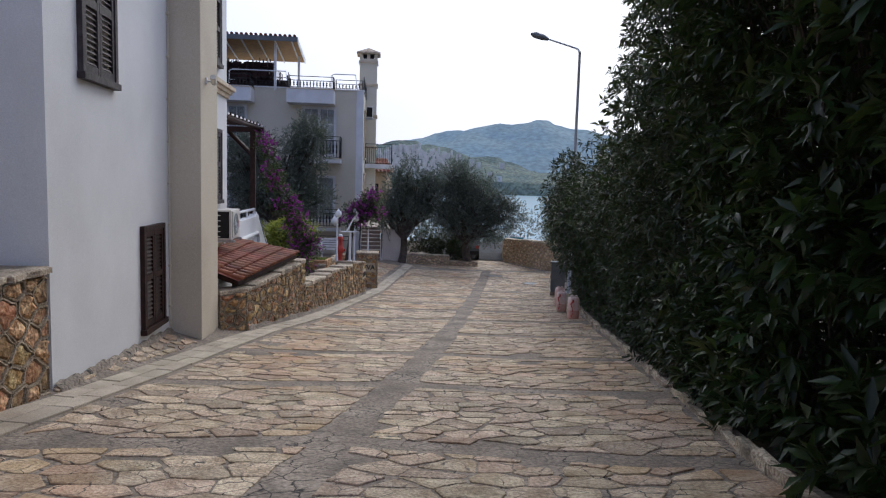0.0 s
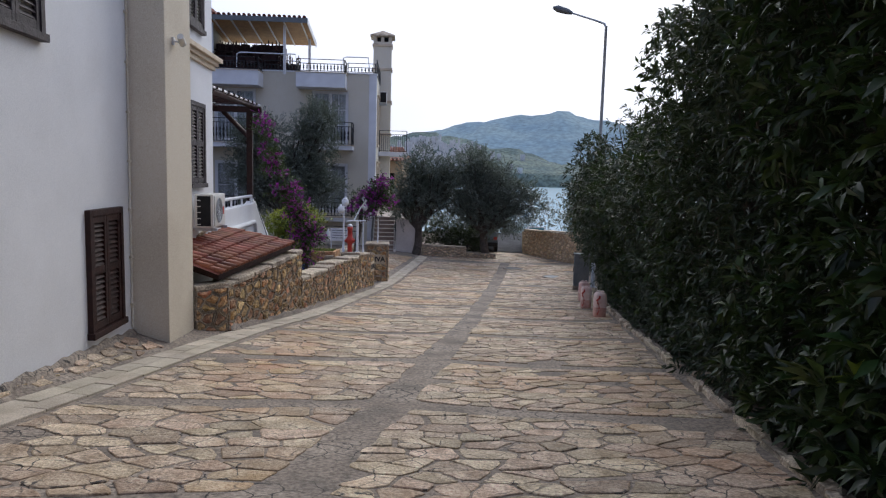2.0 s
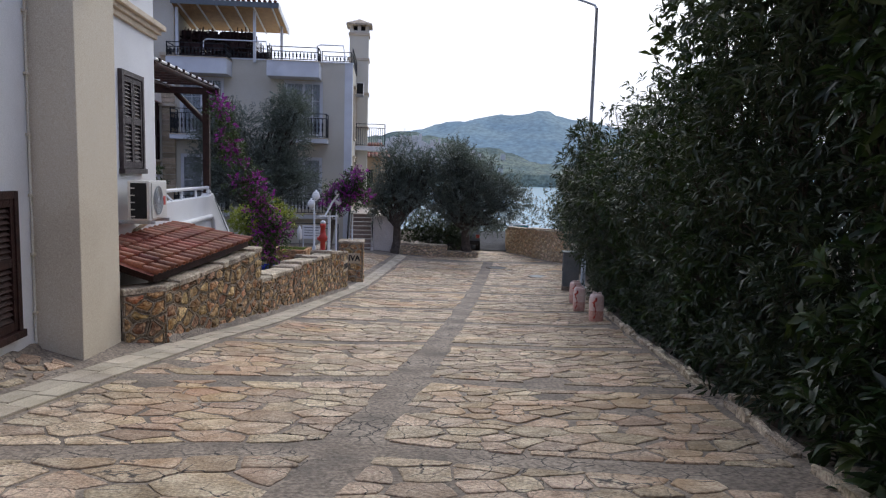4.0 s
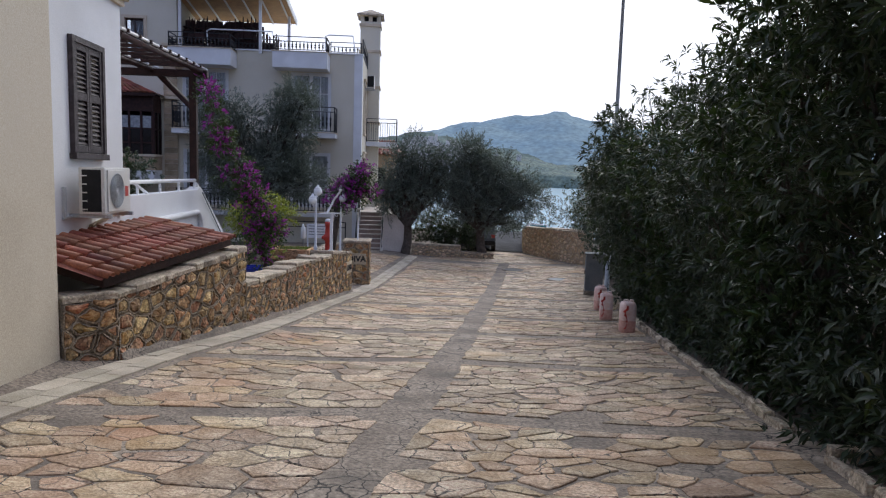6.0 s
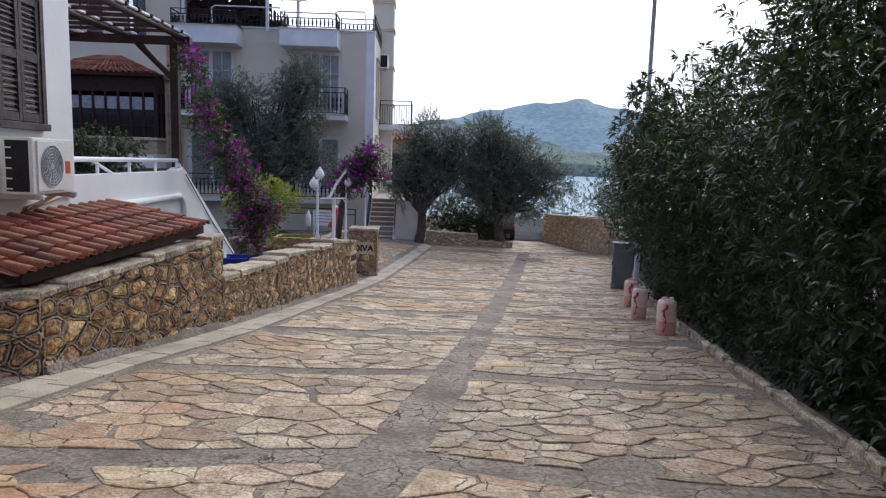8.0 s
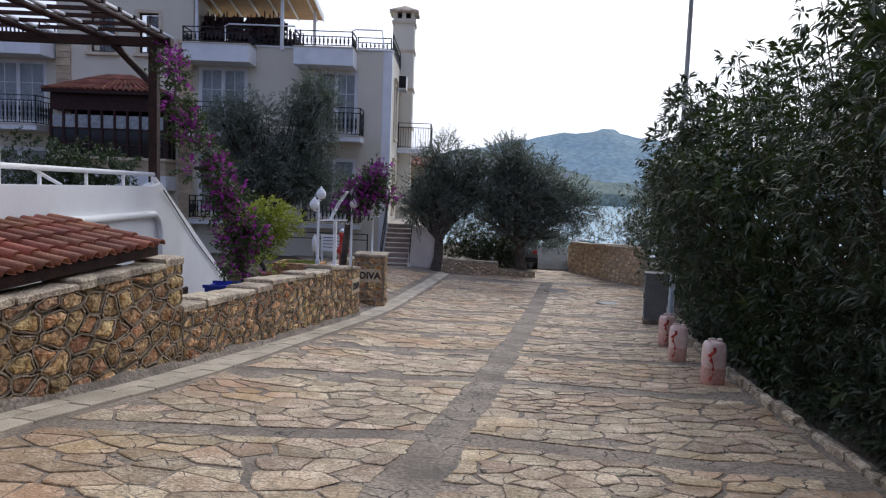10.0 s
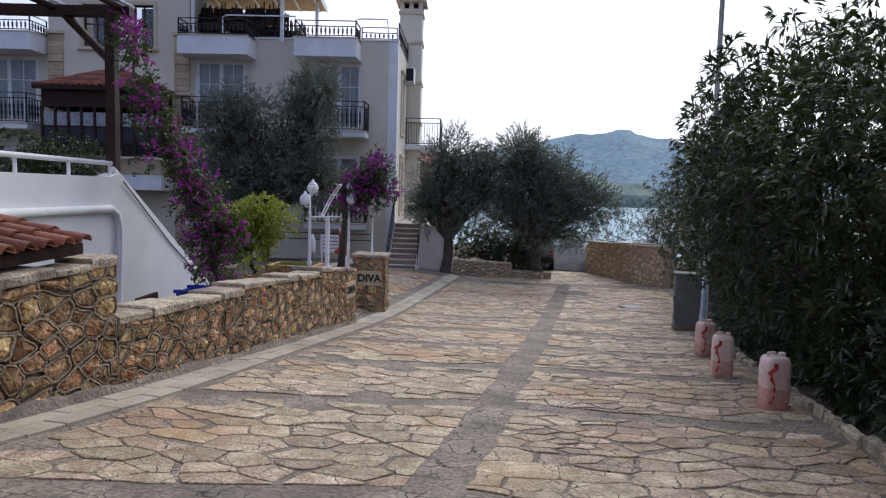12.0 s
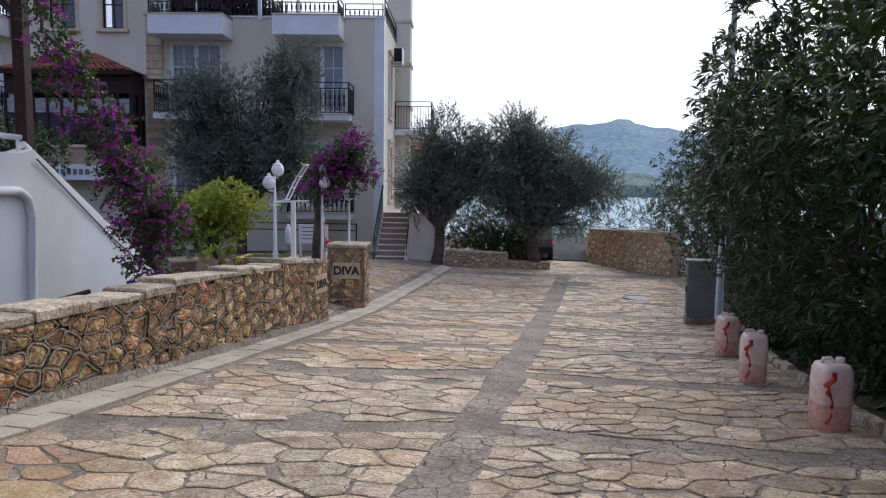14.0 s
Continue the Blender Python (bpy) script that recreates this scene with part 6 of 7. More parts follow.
coping(rw, rm, 0, rln, -0.02, 0.4, lambda u: -1.46 + 0.04 * u, 109, 0.8)
rw2, rm2, rln2 = far_wall("ochre rubble end of the retaining wall", (3.60, 40.3), (3.29, 36.32), -1.9, -1.55, 0.35, 70, 111, OCHRE_RUBBLE, OCHRE_POINTING)
bm = bmesh.new()
tube(bm, [(0.0, 0.15, -1.85), (rln2, 0.15, -1.48)], 0.10, 4)
o_ = part("coping", bm, WHITE_PAINT, rw2, "white sloping coping")
o_.matrix_basis = rm2
fence = thing("glass_screen", "teal panel screen in a white frame behind the wall", "screen", Matrix.Translation((3.75, 38.6, -2.8)))
boxed("panel", 0, 0.85, -0.02, 0.02, 0.55, 1.22, TEAL, fence, bevel=0.004)
tubed("frame", [(-0.02, 0, 0), (-0.02, 0, 1.28), (0.87, 0, 1.28), (0.87, 0, 0)], 0.035, WHITE_PAINT, fence)
tubed("frame", [(-0.02, -2.0, 0.9), (-0.02, 0, 1.28)], 0.04, WHITE_PAINT, fence)

gw, gm, gln = far_wall("low rubble edging wall of the garden by the stair", (-4.35, 24.75), (-4.62, 31.5), -1.78, -2.05, 0.3, 150, 115)
coping(gw, gm, 0, gln, -0.01, 0.3, lambda u: -1.74 - 0.04 * u, 117, 0.6)

# manhole covers
for mx, my, mr in ((2.35, 30.2, 0.36), (3.7, 27.6, 0.34)):
    mh = thing("manhole_cover", "round iron manhole cover set in cement", "manhole cover", Matrix.Translation((mx, my, road_z(mx, my))))
    part("rim", lathe(bmesh.new(), [(mr + 0.07, -0.02), (mr + 0.07, 0.024), (mr, 0.028), (mr, 0.0)], 0, 0, 28), CEMENT, mh)
    part("lid", lathe(bmesh.new(), [(mr - 0.01, -0.02), (mr - 0.01, 0.02), (mr - 0.03, 0.024)], 0, 0, 28), GREY_METAL if mx > 3 else BLACK_IRON, mh)

# ---- garden things ----
def globe_lamp(x, y, base, top, label, globes):
    t = thing("garden_lamp", label, "lamp", Matrix.Translation((x, y, base)), "garden lamps")
    h = top - base
    part("pole", lathe(bmesh.new(), [(0.07, 0), (0.07, 0.03), (0.035, 0.06), (0.032, h * 0.28), (0.055, h * 0.30), (0.04, h * 0.33), (0.055, h * 0.36), (0.032, h * 0.38), (0.027, h * 0.8), (0.034, h * 0.82), (0.022, h * 0.84), (0.022, h)], 0, 0, 12), WHITE_PAINT, t)
    for gx, gy, gz in globes:
        z = gz - base
        tubed("arm", [(0, 0, z - 0.14), (gx, gy, z - 0.13), (gx, gy, z - 0.09)], 0.014, WHITE_PAINT, t)
        bm = bmesh.new()
        bmesh.ops.create_uvsphere(bm, u_segments=18, v_segments=12, radius=0.112, matrix=Matrix.Translation((gx, gy, z)))
        for f in bm.faces:
            f.smooth = True
        gl = part("globe", bm, GLOBE, t, "opal glass globe")
        part("cap", lathe(bmesh.new(), [(0.085, z + 0.075), (0.09, z + 0.085), (0.05, z + 0.12), (0.03, z + 0.125), (0.03, z + 0.16), (0.012, z + 0.175)], gx, gy, 14), WHITE_PAINT, t)
    return t


globe_lamp(-3.53, 22.25, -1.95, 0.18, "white garden lamp post with two opal globes", [(0.03, 0.08, 0.28), (-0.07, -0.08, 0.05)])
globe_lamp(-3.16, 23.85, road_z(-3.16, 23.85), 0.02, "white garden lamp post beside the gate pier", [(-0.02, 0.10, 0.26), (0.06, -0.04, 0.06)])

stand = thing("hook_stand", "white metal stand with a tilted ladder of hooks on the wall", "stand", Matrix.Translation((-3.02, 21.75, -1.20)))
boxed("foot", -0.07, 0.07, -0.07, 0.07, -0.03, 0.012, WHITE_PAINT, stand)
boxed("post", -0.035, 0.035, -0.035, 0.035, 0.0, 0.95, WHITE_PAINT, stand)
for yy in (-0.09, 0.09):
    tubed("bar", [(-0.30, yy, 0.94), (0.24, yy, 0.96)], 0.014, WHITE_PAINT, stand)
    tubed("ladder_rail", [(-0.10, yy, 0.98), (0.06, yy, 1.30), (0.24, yy, 1.56)], 0.014, WHITE_PAINT, stand)
for k in range(4):
    s = k / 3
    tubed("rung", [(-0.10 + 0.34 * s, -0.09, 0.98 + 0.58 * s), (-0.10 + 0.34 * s, 0.09, 0.98 + 0.58 * s)], 0.012, WHITE_PAINT, stand)
    tubed("hook", [(-0.10 + 0.34 * s, -0.09, 0.98 + 0.58 * s), (-0.15 + 0.34 * s, -0.10, 0.98 + 0.58 * s), (-0.17 + 0.34 * s, -0.10, 1.02 + 0.58 * s)], 0.008, WHITE_PAINT, stand, sides=6)
for x, s in ((-0.30, -1), (-0.18, -1), (0.10, 1), (0.24, 1)):
    tubed("hook", [(x, -0.09, 0.95), (x + 0.02 * s, -0.09, 0.89), (x + 0.06 * s, -0.09, 0.88), (x + 0.08 * s, -0.09, 0.93)], 0.008, WHITE_PAINT, stand, sides=6)
tpole = thing("sign_post", "short white T-shaped post on top of the gate pier", "post", Matrix.Translation((-2.72, 24.25, -1.15)))
tubed("post", [(0, 0, 0), (0, 0, 0.90)], 0.025, WHITE_PAINT, tpole)
boxed("crossbar", -0.16, 0.16, -0.05, 0.05, 0.88, 0.92, WHITE_PAINT, tpole)

hyd = thing("fire_hydrant", "red hydrant post with a white cap in the garden", "hydrant", Matrix.Translation((-4.12, 26.9, -1.95)))
part("body", lathe(bmesh.new(), [(0.13, 0), (0.13, 0.05), (0.09, 0.08), (0.09, 0.45), (0.15, 0.5), (0.16, 0.62), (0.10, 0.70), (0.085, 0.95), (0.11, 1.0), (0.10, 1.1)], 0, 0, 16), RED, hyd)
part("cap", lathe(bmesh.new(), [(0.10, 1.1), (0.09, 1.16), (0.03, 1.2)], 0, 0, 16), WHITE_PAINT, hyd, "white domed cap")
for s in (-1, 1):
    tubed("outlet", [(0.08 * s, 0, 0.56), (0.20 * s, 0, 0.56)], 0.055, RED, hyd)

bed = thing("flower_bed", "raised stone-edged flower bed with low greenery", "flower bed", Matrix.Translation((-4.9, 25.4, -1.95)))
for a in ((-0.6, 0.6, -0.5, -0.38), (-0.6, 0.6, 0.38, 0.5), (-0.6, -0.48, -0.38, 0.38), (0.48, 0.6, -0.38, 0.38)):
    boxed("edging", a[0], a[1], a[2], a[3], -0.02, 0.36, RUBBLE, bed, bevel=0.02)
boxed("soil", -0.48, 0.48, -0.38, 0.38, 0, 0.28, EARTH, bed)
rng = np.random.RandomState(131)
p_ = np.stack([rng.uniform(-0.45, 0.45, 260), rng.uniform(-0.35, 0.35, 260), np.full(260, 0.28)], axis=1)
leaves_on(p_, np.tile([0, 0, 1.0], (260, 1)) + rng.normal(size=(260, 3)) * 0.3, rng, 6, 0.06, 0.08, 0.02, 0.7, 0.1, "greenery", LEAF_YOUNG, bed)


def pot_plant(x, y, base, r, h, leaf, label, mat, seed, crown):
    t = thing("potted_plant", label, "potted plant", Matrix.Translation((x, y, base)), "garden pots")
    part("pot", lathe(bmesh.new(), [(r * 0.7, 0), (r * 0.95, h * 0.85), (r * 1.08, h * 0.86), (r * 1.08, h), (r * 0.92, h), (r * 0.9, h * 0.9), (0.01, h * 0.9)], 0, 0, 18), mat, t)
    rng = np.random.RandomState(seed)
    p, d = clump_shoots([(0, 0, h + crown * 0.5, crown, crown, crown * 0.7)], 22, rng, 0.2, 0.6)
    leaves_on(p, d, rng, 8, 0.08, 0.12, 0.035, 0.8, 0.3, "foliage", leaf, t)
    return t


pot_plant(-4.95, 23.1, -1.95, 0.19, 0.34, LEAF_CITRUS, "terracotta pot with a yellow-green shrub", TERRACOTTA, 141, 0.36)
pot_plant(-5.85, 23.4, -1.95, 0.26, 0.5, LEAF_BOUG, "pale stone pot with a small dark shrub", PLAQUE, 142, 0.4)

crate = thing("crate", "bright blue open plastic crate behind the garden wall", "crate", Matrix.Translation((-4.45, 19.66, -1.95)) @ Matrix.Rotation(radians(6), 4, "Z"))
for a in ((-0.36, 0.36, -0.26, -0.23), (-0.36, 0.36, 0.23, 0.26), (-0.36, -0.33, -0.23, 0.23), (0.33, 0.36, -0.23, 0.23)):
    boxed("side", *a, 0.0, 0.53, BLUE_PLASTIC, crate, bevel=0.004)
boxed("bottom", -0.33, 0.33, -0.23, 0.23, 0.0, 0.03, BLUE_PLASTIC, crate)
boxed("rim", -0.39, 0.39, -0.29, -0.26, 0.51, 0.57, BLUE_PLASTIC, crate)
boxed("rim", -0.39, 0.39, 0.26, 0.29, 0.51, 0.57, BLUE_PLASTIC, crate)
lantern = thing("lantern", "small white glazed lantern on a garden stake", "lantern", Matrix.Translation((-4.95, 26.9, -1.95)))
tubed("stake", [(0, 0, 0), (0, 0, 0.5)], 0.012, GREY_METAL, lantern)
part("body", lathe(bmesh.new(), [(0.06, 0.5), (0.085, 0.54), (0.085, 0.84), (0.05, 0.92), (0.03, 0.96), (0.02, 1.0)], 0, 0, 12), GLOBE, lantern)
board = thing("notice_board", "white notice board with small unreadable print", "sign", Matrix.Translation((-4.75, 28.3, -2.0)))
boxed("panel", -0.4, 0.4, -0.02, 0.02, 0.45, 0.95, WHITE_PAINT, board)
for k in range(4):
    boxed("print", -0.32, 0.30 - 0.08 * (k % 2), -0.026, -0.021, 0.86 - k * 0.1, 0.885 - k * 0.1, GREY_METAL, board, bevel=0)
for x in (-0.36, 0.36):
    boxed("leg", x - 0.02, x + 0.02, -0.015, 0.015, 0, 0.45, WHITE_PAINT, board)

grail = thing("garden_railing", "plain dark garden railing before the hotel", "railing")
baluster_rail(grail, Matrix.Translation((-7.6, 30.6, 0)) @ Matrix.Rotation(radians(4), 4, "Z"), 3.4, -2.45, -1.15, "rail_panel", turned=False, step=3.4)

# stacked chairs on the roof terrace
def chair():
    c = thing("stacked_chair", "dark brown wooden chair stacked upside down on the roof terrace", "chair", None, "stacked terrace chairs")
    boxed("seat", -0.22, 0.22, -0.22, 0.22, 0.43, 0.47, BROWN_WOOD, c)
    boxed("backrest", -0.22, 0.22, 0.20, 0.23, 0.62, 0.95, BROWN_WOOD, c)
    for sx in (-0.2, 0.2):
        boxed("leg", sx - 0.02, sx + 0.02, -0.22, -0.18, 0, 0.43, BROWN_WOOD, c)
        boxed("leg", sx - 0.02, sx + 0.02, 0.18, 0.22, 0, 0.95, BROWN_WOOD, c)
    return c


ch = chair()
spots = []
rng = np.random.RandomState(151)
for i in range(10):
    x = -8.0 + i * 0.42
    for yy in (0.75, 1.45):
        spots.append((x, yy + rng.uniform(-0.1, 0.2), 5.5, rng.uniform(-20, 20), 0))
        spots.append((x + rng.uniform(-0.1, 0.1), yy + rng.uniform(-0.1, 0.2), 5.5 + 1.42, rng.uniform(-25, 25), 180))
        if i < 8:
            spots.append((x + rng.uniform(-0.1, 0.1), yy + rng.uniform(-0.1, 0.2), 5.5 + 1.95 + rng.uniform(-0.15, 0.12), rng.uniform(-25, 25), 180))
            spots.append((x + 0.2 + rng.uniform(-0.1, 0.1), yy + rng.uniform(-0.1, 0.2), 5.5 + 0.95, rng.uniform(-25, 25), 0))
for k, (x, yy, z, rz, rx) in enumerate(spots):
    m = FAC @ Matrix.Translation((x, yy, z)) @ Matrix.Rotation(radians(rz), 4, "Z") @ Matrix.Rotation(radians(rx), 4, "X")
    if k == 0:
        ch.matrix_basis = m
    else:
        copy_thing(ch, m)

# parked car seen past the olive bed
car = thing("car", "dark parked car half hidden behind the olive bed", "car", Matrix.Translation((1.1, 36.0, -2.73)))
bm = bmesh.new()
prof = [(0.0, 0.32), (0.0, 0.75), (0.12, 0.95), (0.45, 1.48), (2.1, 1.5), (2.8, 0.98), (3.75, 0.88), (3.9, 0.6), (3.9, 0.32)]
a_ = [bm.verts.new((-0.82, yy, z)) for yy, z in prof]
b_ = [bm.verts.new((0.82, yy, z)) for yy, z in prof]
bm.faces.new(a_)
bm.faces.new(b_[::-1])
for i in range(len(prof)):
    bm.faces.new((a_[i], b_[i], b_[(i + 1) % len(prof)], a_[(i + 1) % len(prof)]))
bmesh.ops.recalc_face_normals(bm, faces=bm.faces)
bmesh.ops.bevel(bm, geom=list(bm.edges), offset=0.05, segments=2, affect="EDGES")
part("body", bm, GREY_METAL, car)
boxed("rear_window", -0.68, 0.68, 0.16, 0.42, 1.02, 1.36, SHADE_AND_DARK, car, bevel=0.02)
for sx in (-0.72, 0.72):
    boxed("tail_light", sx - 0.09, sx + 0.09, -0.012, 0.05, 0.68, 0.84, RED, car, bevel=0.01)
    for yy in (0.7, 3.1):
        w_ = tubed("wheel", [(sx * 1.08 - 0.1, yy, 0.32), (sx * 1.08 + 0.1, yy, 0.32)], 0.32, BLACK_IRON, car, sides=18)
boxed("bumper", -0.84, 0.84, -0.06, 0.1, 0.34, 0.55, BLACK_IRON, car, bevel=0.03)
boxed("number_plate", -0.26, 0.26, -0.065, -0.055, 0.6, 0.71, WHITE_PAINT, car, bevel=0.002)

# house with an orange roof beyond the hotel
far_house = thing("house", "ochre house with a red tiled roof beyond the hotel", "house", Matrix.Translation((-8.4, 55, -2.8)))
part("wall", pierced(0, 3.6, 0, 5.0, 0.3, [(2.2, 3.0, 2.6, 4.0)]), ORANGE_WALL, far_house)
boxed("wall", 0, 3.6, 0.3, 6, 0, 5.0, ORANGE_WALL, far_house, bevel=0)
boxed("pane", 2.2, 3.0, 0.15, 0.16, 2.6, 4.0, SHADE_AND_DARK, far_house, bevel=0)
fast("roof", [(-0.4, -0.4, 4.95), (4.0, -0.4, 4.95), (4.0, 6.4, 4.95), (-0.4, 6.4, 4.95), (0.2, 3.0, 6.1), (3.4, 3.0, 6.1)], [(0, 1, 5, 4), (1, 2, 5), (2, 3, 4, 5), (3, 0, 4), (3, 2, 1, 0)], TERRACOTTA, far_house)
tile_field(far_house, Vector((-0.4, -0.4, 4.97)), Vector((4.0, -0.4, 4.97)), Vector((0.2, 3.0, 6.12)), Vector((3.4, 3.0, 6.12)), 14, 4)

# the white town on the headland
tv, tf = [], []
rng = np.random.RandomState(161)
for i in range(150):
    a = radians(rng.choice([rng.normal(-3.6, 1.3), rng.normal(-1.6, 1.0), rng.uniform(0, 5)], p=[0.5, 0.38, 0.12]))
    k = rng.uniform(0.1, 0.8)
    d = 1720 + 350 * k
    e = np.interp(math.degrees(a), [-6, -2.4, 0.5, 2.4, 6.3], [3.1, 3.55, 2.95, 2.4, 1.75])
    h = 2070 * math.tan(radians(e)) * k ** 0.85
    cx, cy = d * math.sin(a), d * math.cos(a)
    w, dp, t = rng.uniform(6, 14), rng.uniform(6, 12), rng.uniform(6, 13)
    o = len(tv)
    tv += [(cx + sx * w / 2, cy - 25 + sy * dp / 2, h + zz) for zz in (-14, t) for sx, sy in ((-1, -1), (1, -1), (1, 1), (-1, 1))]
    tf += [(o, o + 1, o + 5, o + 4), (o + 1, o + 2, o + 6, o + 5), (o + 2, o + 3, o + 7, o + 6), (o + 3, o, o + 4, o + 7), (o + 4, o + 5, o + 6, o + 7)]
tagged(fast("distant_town", tv, tf, HOUSES), "white houses of a town scattered over the headland", "town", kind="stuff")

# scrub on the slope towards the sea
rng0 = np.random.RandomState(171)
for sx, sy, sz, r in ((3.2, 48, -3.2, 1.1), (5.4, 50, -2.9, 1.6), (0.8, 50, -3.4, 1.2), (7.8, 47, -2.4, 1.8), (4.2, 56, -4.3, 1.9), (-1.5, 46, -2.9, 1.2)):
    plant("slope_shrub", "grey-green shrub on the slope above the sea", "shrub", (sx, sy, ground_z(sx, sy)), ball_of(sx, sy, sz + 0.7, r, r * 0.7, r * 0.75, 9, rng0, 0.5), int(sx * 10 + 400), 0.05, LEAF_OLIVE, 9, 10, 0.25, 0.13, 0.04, 0.8, 0.1)

# ---- paving, piece by piece ----
near_stones, far_v, far_f = [], [], []


def stone_piece(poly, rng, lift):
    n = len(poly)
    cx, cy = sum(p[0] for p in poly) / n, sum(p[1] for p in poly) / n
    h = lift * rng.uniform(0.6, 1.4)
    tx, ty = rng.uniform(-0.012, 0.012), rng.uniform(-0.012, 0.012)
    v = [(x, y, road_z(x, y) - 0.01) for x, y in poly]
    v += [(x, y, road_z(x, y) + h * 0.6 + tx * (x - cx) + ty * (y - cy)) for x, y in poly]
    k = 0.94
    v += [(cx + (x - cx) * k, cy + (y - cy) * k, road_z(cx + (x - cx) * k, cy + (y - cy) * k) + h + tx * (x - cx) + ty * (y - cy)) for x, y in poly]
    f = [tuple(range(2 * n, 3 * n))]
    for i in range(n):
        j = (i + 1) % n
        f += [(i, j, n + j, n + i), (n + i, n + j, 2 * n + j, 2 * n + i)]
    return v, f, cx, cy


def area_of(p):
    return abs(sum(p[i][0] * p[(i + 1) % len(p)][1] - p[(i + 1) % len(p)][0] * p[i][1] for i in range(len(p)))) / 2


def worn(poly, rng, gap):
    """A cell drawn in to its joint, its edges chipped and its corners rounded."""
    if area_of(poly) < 0.003:
        return None
    n = len(poly)
    p = poly if sum(poly[i][0] * poly[(i + 1) % n][1] - poly[(i + 1) % n][0] * poly[i][1] for i in range(n)) > 0 else poly[::-1]
    inner = list(p)
    for (x0, y0), (x1, y1) in zip(p, p[1:] + p[:1]):
        ln = math.hypot(x1 - x0, y1 - y0)
        if ln > 1e-6:
            nx, ny = (y1 - y0) / ln, -(x1 - x0) / ln
            inner = clip(inner, nx, ny, nx * x0 + ny * y0 - gap * rng.choice([0.35, 0.7, 1.2, 2.4], p=[0.35, 0.35, 0.2, 0.1]))
            if len(inner) < 3:
                return None
    out = []
    m = len(inner)
    for i in range(m):
        (x0, y0), (x1, y1) = inner[i], inner[(i + 1) % m]
        ln = math.hypot(x1 - x0, y1 - y0)
        if ln < 0.01:
            continue
        cut = min(0.2, rng.uniform(0.004, 0.03) / ln)
        steps = max(1, int(ln / 0.075))
        for k in range(steps + 1):
            t = cut + (1 - 2 * cut) * k / steps
            out.append((x0 + t * (x1 - x0), y0 + t * (y1 - y0)))
    warped = []
    for x, y in out:
        wx = 0.06 * noise.noise(Vector((x * 1.7, y * 1.7, 1.0))) + 0.018 * noise.noise(Vector((x * 6, y * 6, 2.0))) + 0.013 * noise.noise(Vector((x * 17, y * 17, 3.0)))
        wy = 0.06 * noise.noise(Vector((x * 1.7, y * 1.7, 7.0))) + 0.018 * noise.noise(Vector((x * 6, y * 6, 5.0))) + 0.013 * noise.noise(Vector((x * 17, y * 17, 6.0)))
        warped.append((x + wx, y + wy))
    return warped if len(warped) >= 4 else None


def pave(outline, size, seed, stretch, joint, lift=0.011):
    """Crazy paving: cells of mixed size inside a convex outline, each one a worn stone."""
    rng = np.random.RandomState(seed)
    xs, ys = [p[0] for p in outline], [p[1] for p in outline]
    hull = []
    for i in range(len(outline)):
        (x0, y0), (x1, y1) = outline[i], outline[(i + 1) % len(outline)]
        hull.append((y1 - y0, -(x1 - x0), (y1 - y0) * x0 - (x1 - x0) * y0))
    seeds = []
    for _ in range(2200):
        p = (rng.uniform(min(xs), max(xs)), rng.uniform(min(ys), max(ys)))
        if any(a * p[0] + b * p[1] > c for a, b, c in hull):
            continue
        g = size * (rng.choice([0.42, 0.7, 1.05, 1.5], p=[0.3, 0.32, 0.25, 0.13]) if _ < 500 else 0.5)
        if all(((p[0] - s[0]) / stretch) ** 2 + (p[1] - s[1]) ** 2 > (0.5 * (g + s[2])) ** 2 for s in seeds):
            seeds.append((*p, g))
    for cell in cells([s[:2] for s in seeds], outline, stretch):
        if len(cell) < 3:
            continue
        o = worn(cell, rng, joint * rng.uniform(0.7, 1.5))
        rim = min(c - a * x - b * y for x, y in cell for a, b, c in hull) < 0.01      # stones at the edge of a field go missing more often
        if not o or rng.uniform() < (0.09 if rim else 0.015):
            continue
        v, f, cx, cy = stone_piece(o, rng, lift)
        if 4.2 < cy < 9.0 and len(near_stones) < 300:
            near_stones.append((v, f))
        else:
            b = len(far_v)
            far_v.extend(v)
            far_f.extend(tuple(i + b for i in q) for q in f)


BANDS = [-5.2, -2.6, 0.05, 2.65, 5.25, 7.9, 10.55, 13.35, 16.2, 18.65, 20.8, 22.9, 25.0, 27.2, 29.6, 32.0]


def band(i, x, half):
    return BANDS[i] - 0.24 * abs(x - gutter_x(BANDS[i])) + half


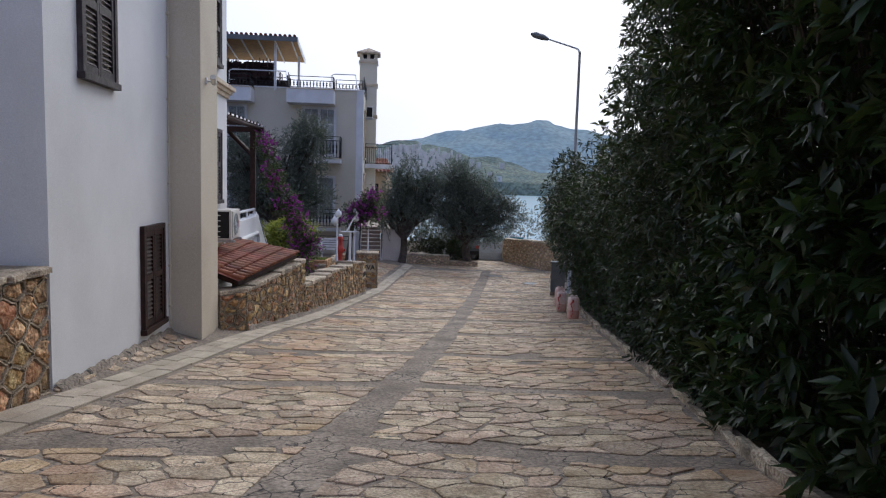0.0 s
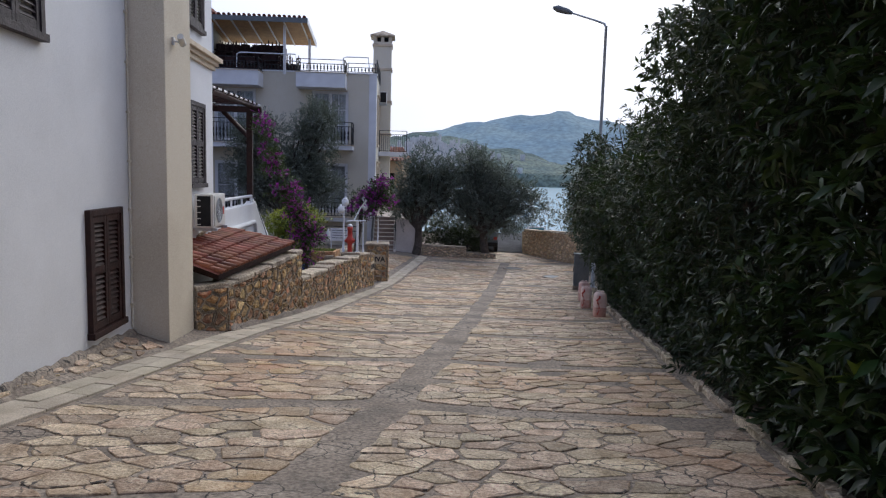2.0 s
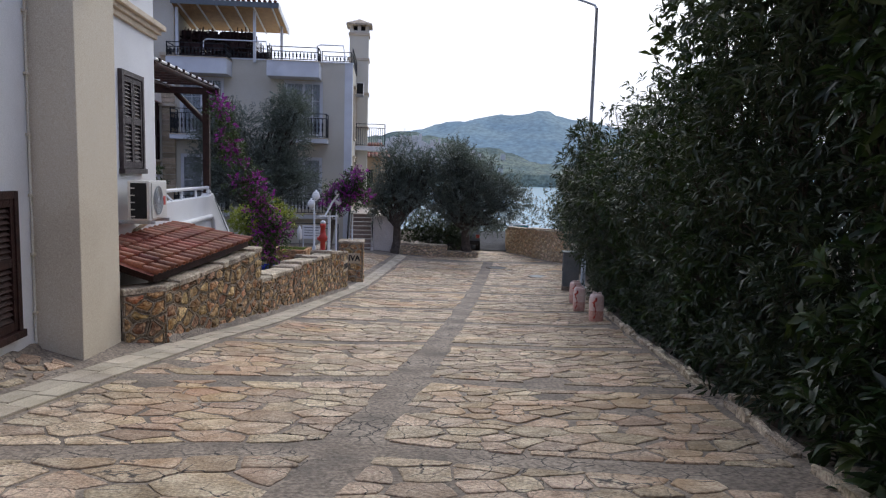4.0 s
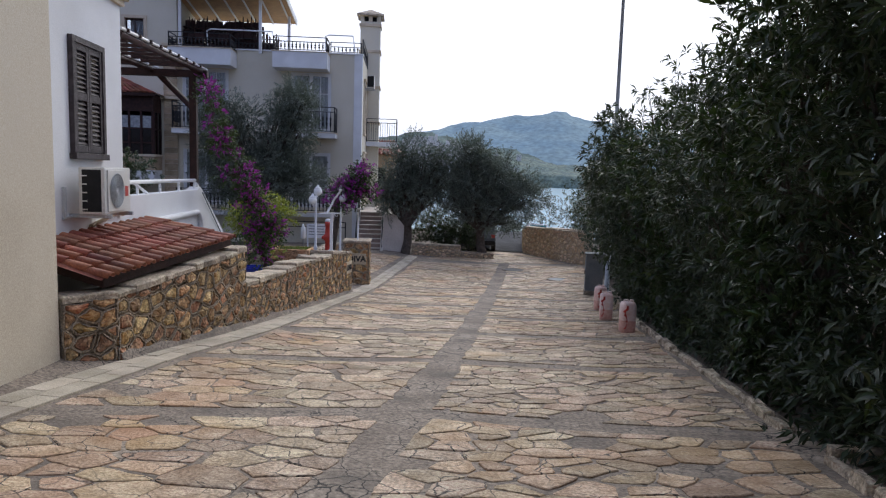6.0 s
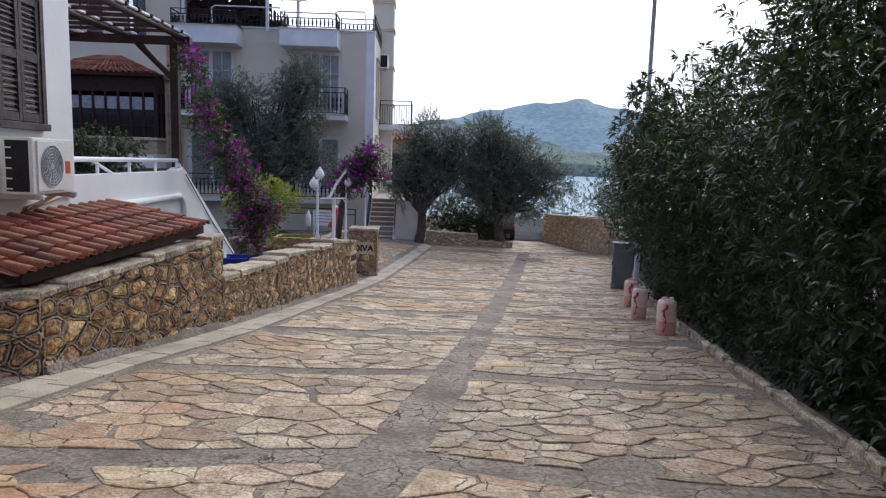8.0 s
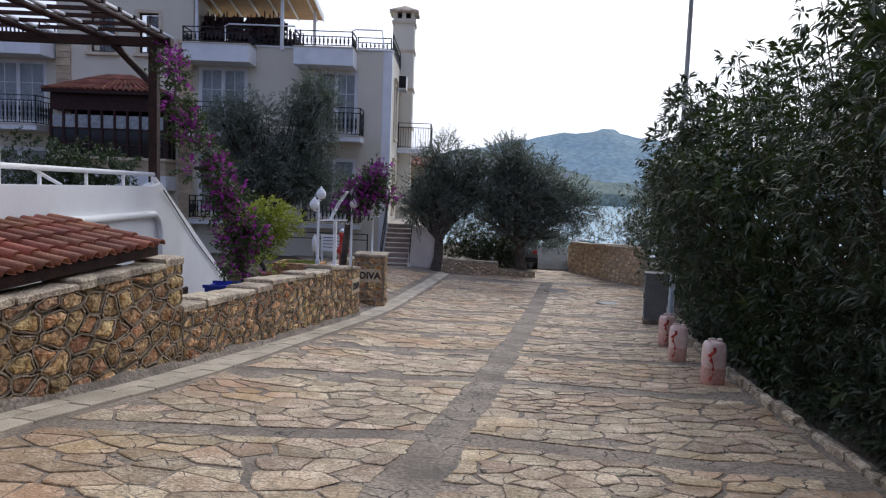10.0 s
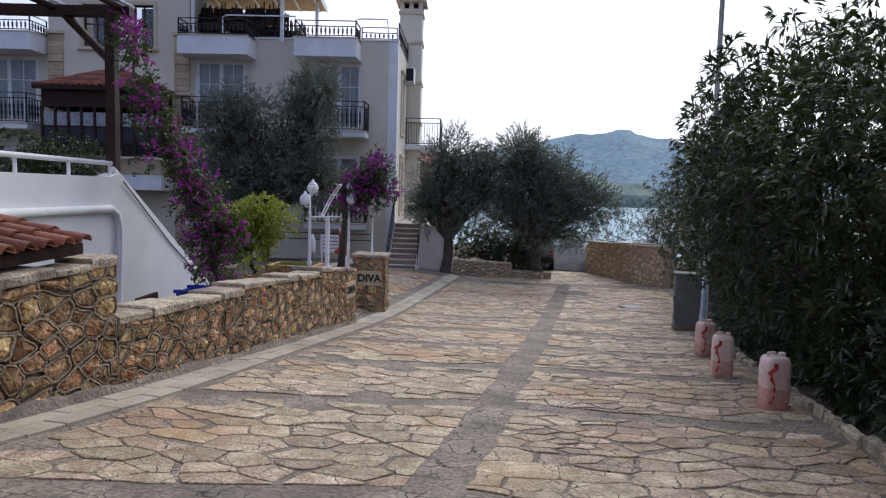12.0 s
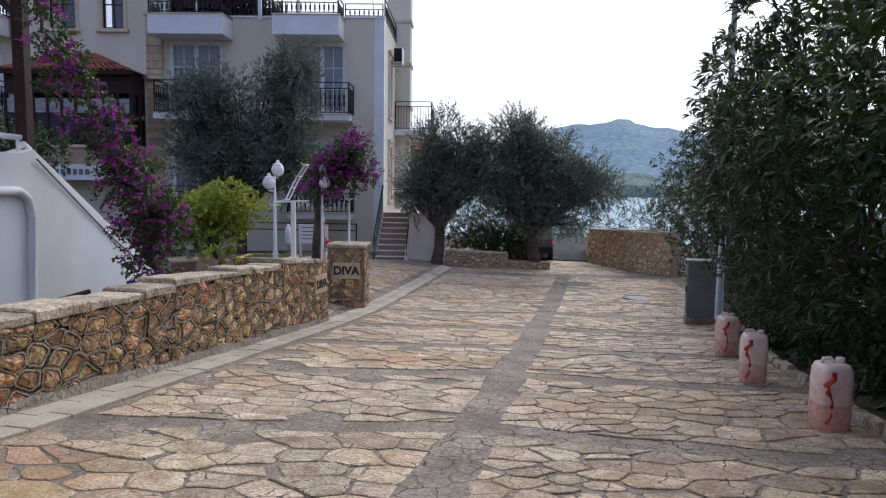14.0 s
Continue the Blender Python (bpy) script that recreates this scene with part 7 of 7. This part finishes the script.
for i in range(len(BANDS) - 1):
    ym = (BANDS[i] + BANDS[i + 1]) / 2
    hb = 0.17 if BANDS[i] < 24 else 0.06
    ht = 0.15 if BANDS[i] < 24 else 0.05
    for side in (-1, 1):
        if side < 0:
            ends = [slab_x(BANDS[i]) + 0.03, gutter_x(BANDS[i]) - 0.20, gutter_x(BANDS[i + 1]) - 0.20, slab_x(BANDS[i + 1]) + 0.03]
        else:
            ends = [gutter_x(BANDS[i]) + 0.20, kerb_x(BANDS[i]) - 0.18, kerb_x(BANDS[i + 1]) - 0.18, gutter_x(BANDS[i + 1]) + 0.20]
        quad = [(ends[0], band(i, ends[0], hb)), (ends[1], band(i, ends[1], hb)), (ends[2], band(i + 1, ends[2], -ht)), (ends[3], band(i + 1, ends[3], -ht))]
        pave(quad, 0.38 if side < 0 else 0.31, 500 + 2 * i + (side > 0), 1.45, 0.016)
# apron before the hotel stair, and the strip against the house
pave([(-4.6, 25.6), (-2.75, 25.4), (-2.1, 31.9), (-4.6, 31.9)], 0.34, 560, 1.3, 0.010)
pave([(-3.1, 22.6), (-2.75, 22.5), (-2.6, 25.3), (-3.1, 25.3)], 0.3, 561, 1.2, 0.010)
pave([(-3.95, 5.6), (-3.72, 5.6), (-3.64, 10.0), (-4.12, 10.0)], 0.36, 562, 0.8, 0.03, 0.02)
pave([(-1.2, 32.3), (4.6, 32.3), (3.1, 36.2), (1.6, 36.4)], 0.42, 563, 1.6, 0.010)
for v, f in near_stones:
    fast("paving_stone", v, f, PAVING, road)
tagged(fast("paving_stones", far_v, far_f, PAVING_FAR, road), kind="stuff")

# two rows of cut slabs along the house side
rng = np.random.RandomState(601)
for row in (0, 1):
    y = -3.0 + 0.2 * row
    while y < 32.5:
        ln = rng.uniform(0.36, 0.62)
        x0 = -0.42 + row * 0.21 + 0.005
        x1 = x0 + 0.20
        ya, yb = y + 0.006, y + ln - 0.006
        h = 0.026 + rng.uniform(-0.004, 0.004)
        c = []
        for (dx, yy) in ((x0, ya), (x1, ya), (x1, yb), (x0, yb)):
            c.append((slab_x(yy) + dx + rng.uniform(-0.004, 0.004), yy))
        cx, cy = sum(p[0] for p in c) / 4, sum(p[1] for p in c) / 4
        v = [(px, py, road_z(px, py) - 0.02) for px, py in c] + [(px, py, road_z(px, py) + h - 0.006) for px, py in c] + [(cx + (px - cx) * 0.97, cy + (py - cy) * 0.975, road_z(px, py) + h) for px, py in c]
        f = [(8, 9, 10, 11)] + [(i, (i + 1) % 4, 4 + (i + 1) % 4, 4 + i) for i in range(4)] + [(4 + i, 4 + (i + 1) % 4, 8 + (i + 1) % 4, 8 + i) for i in range(4)]
        fast("kerb_slab", v, f, SLAB, road)
        y += ln
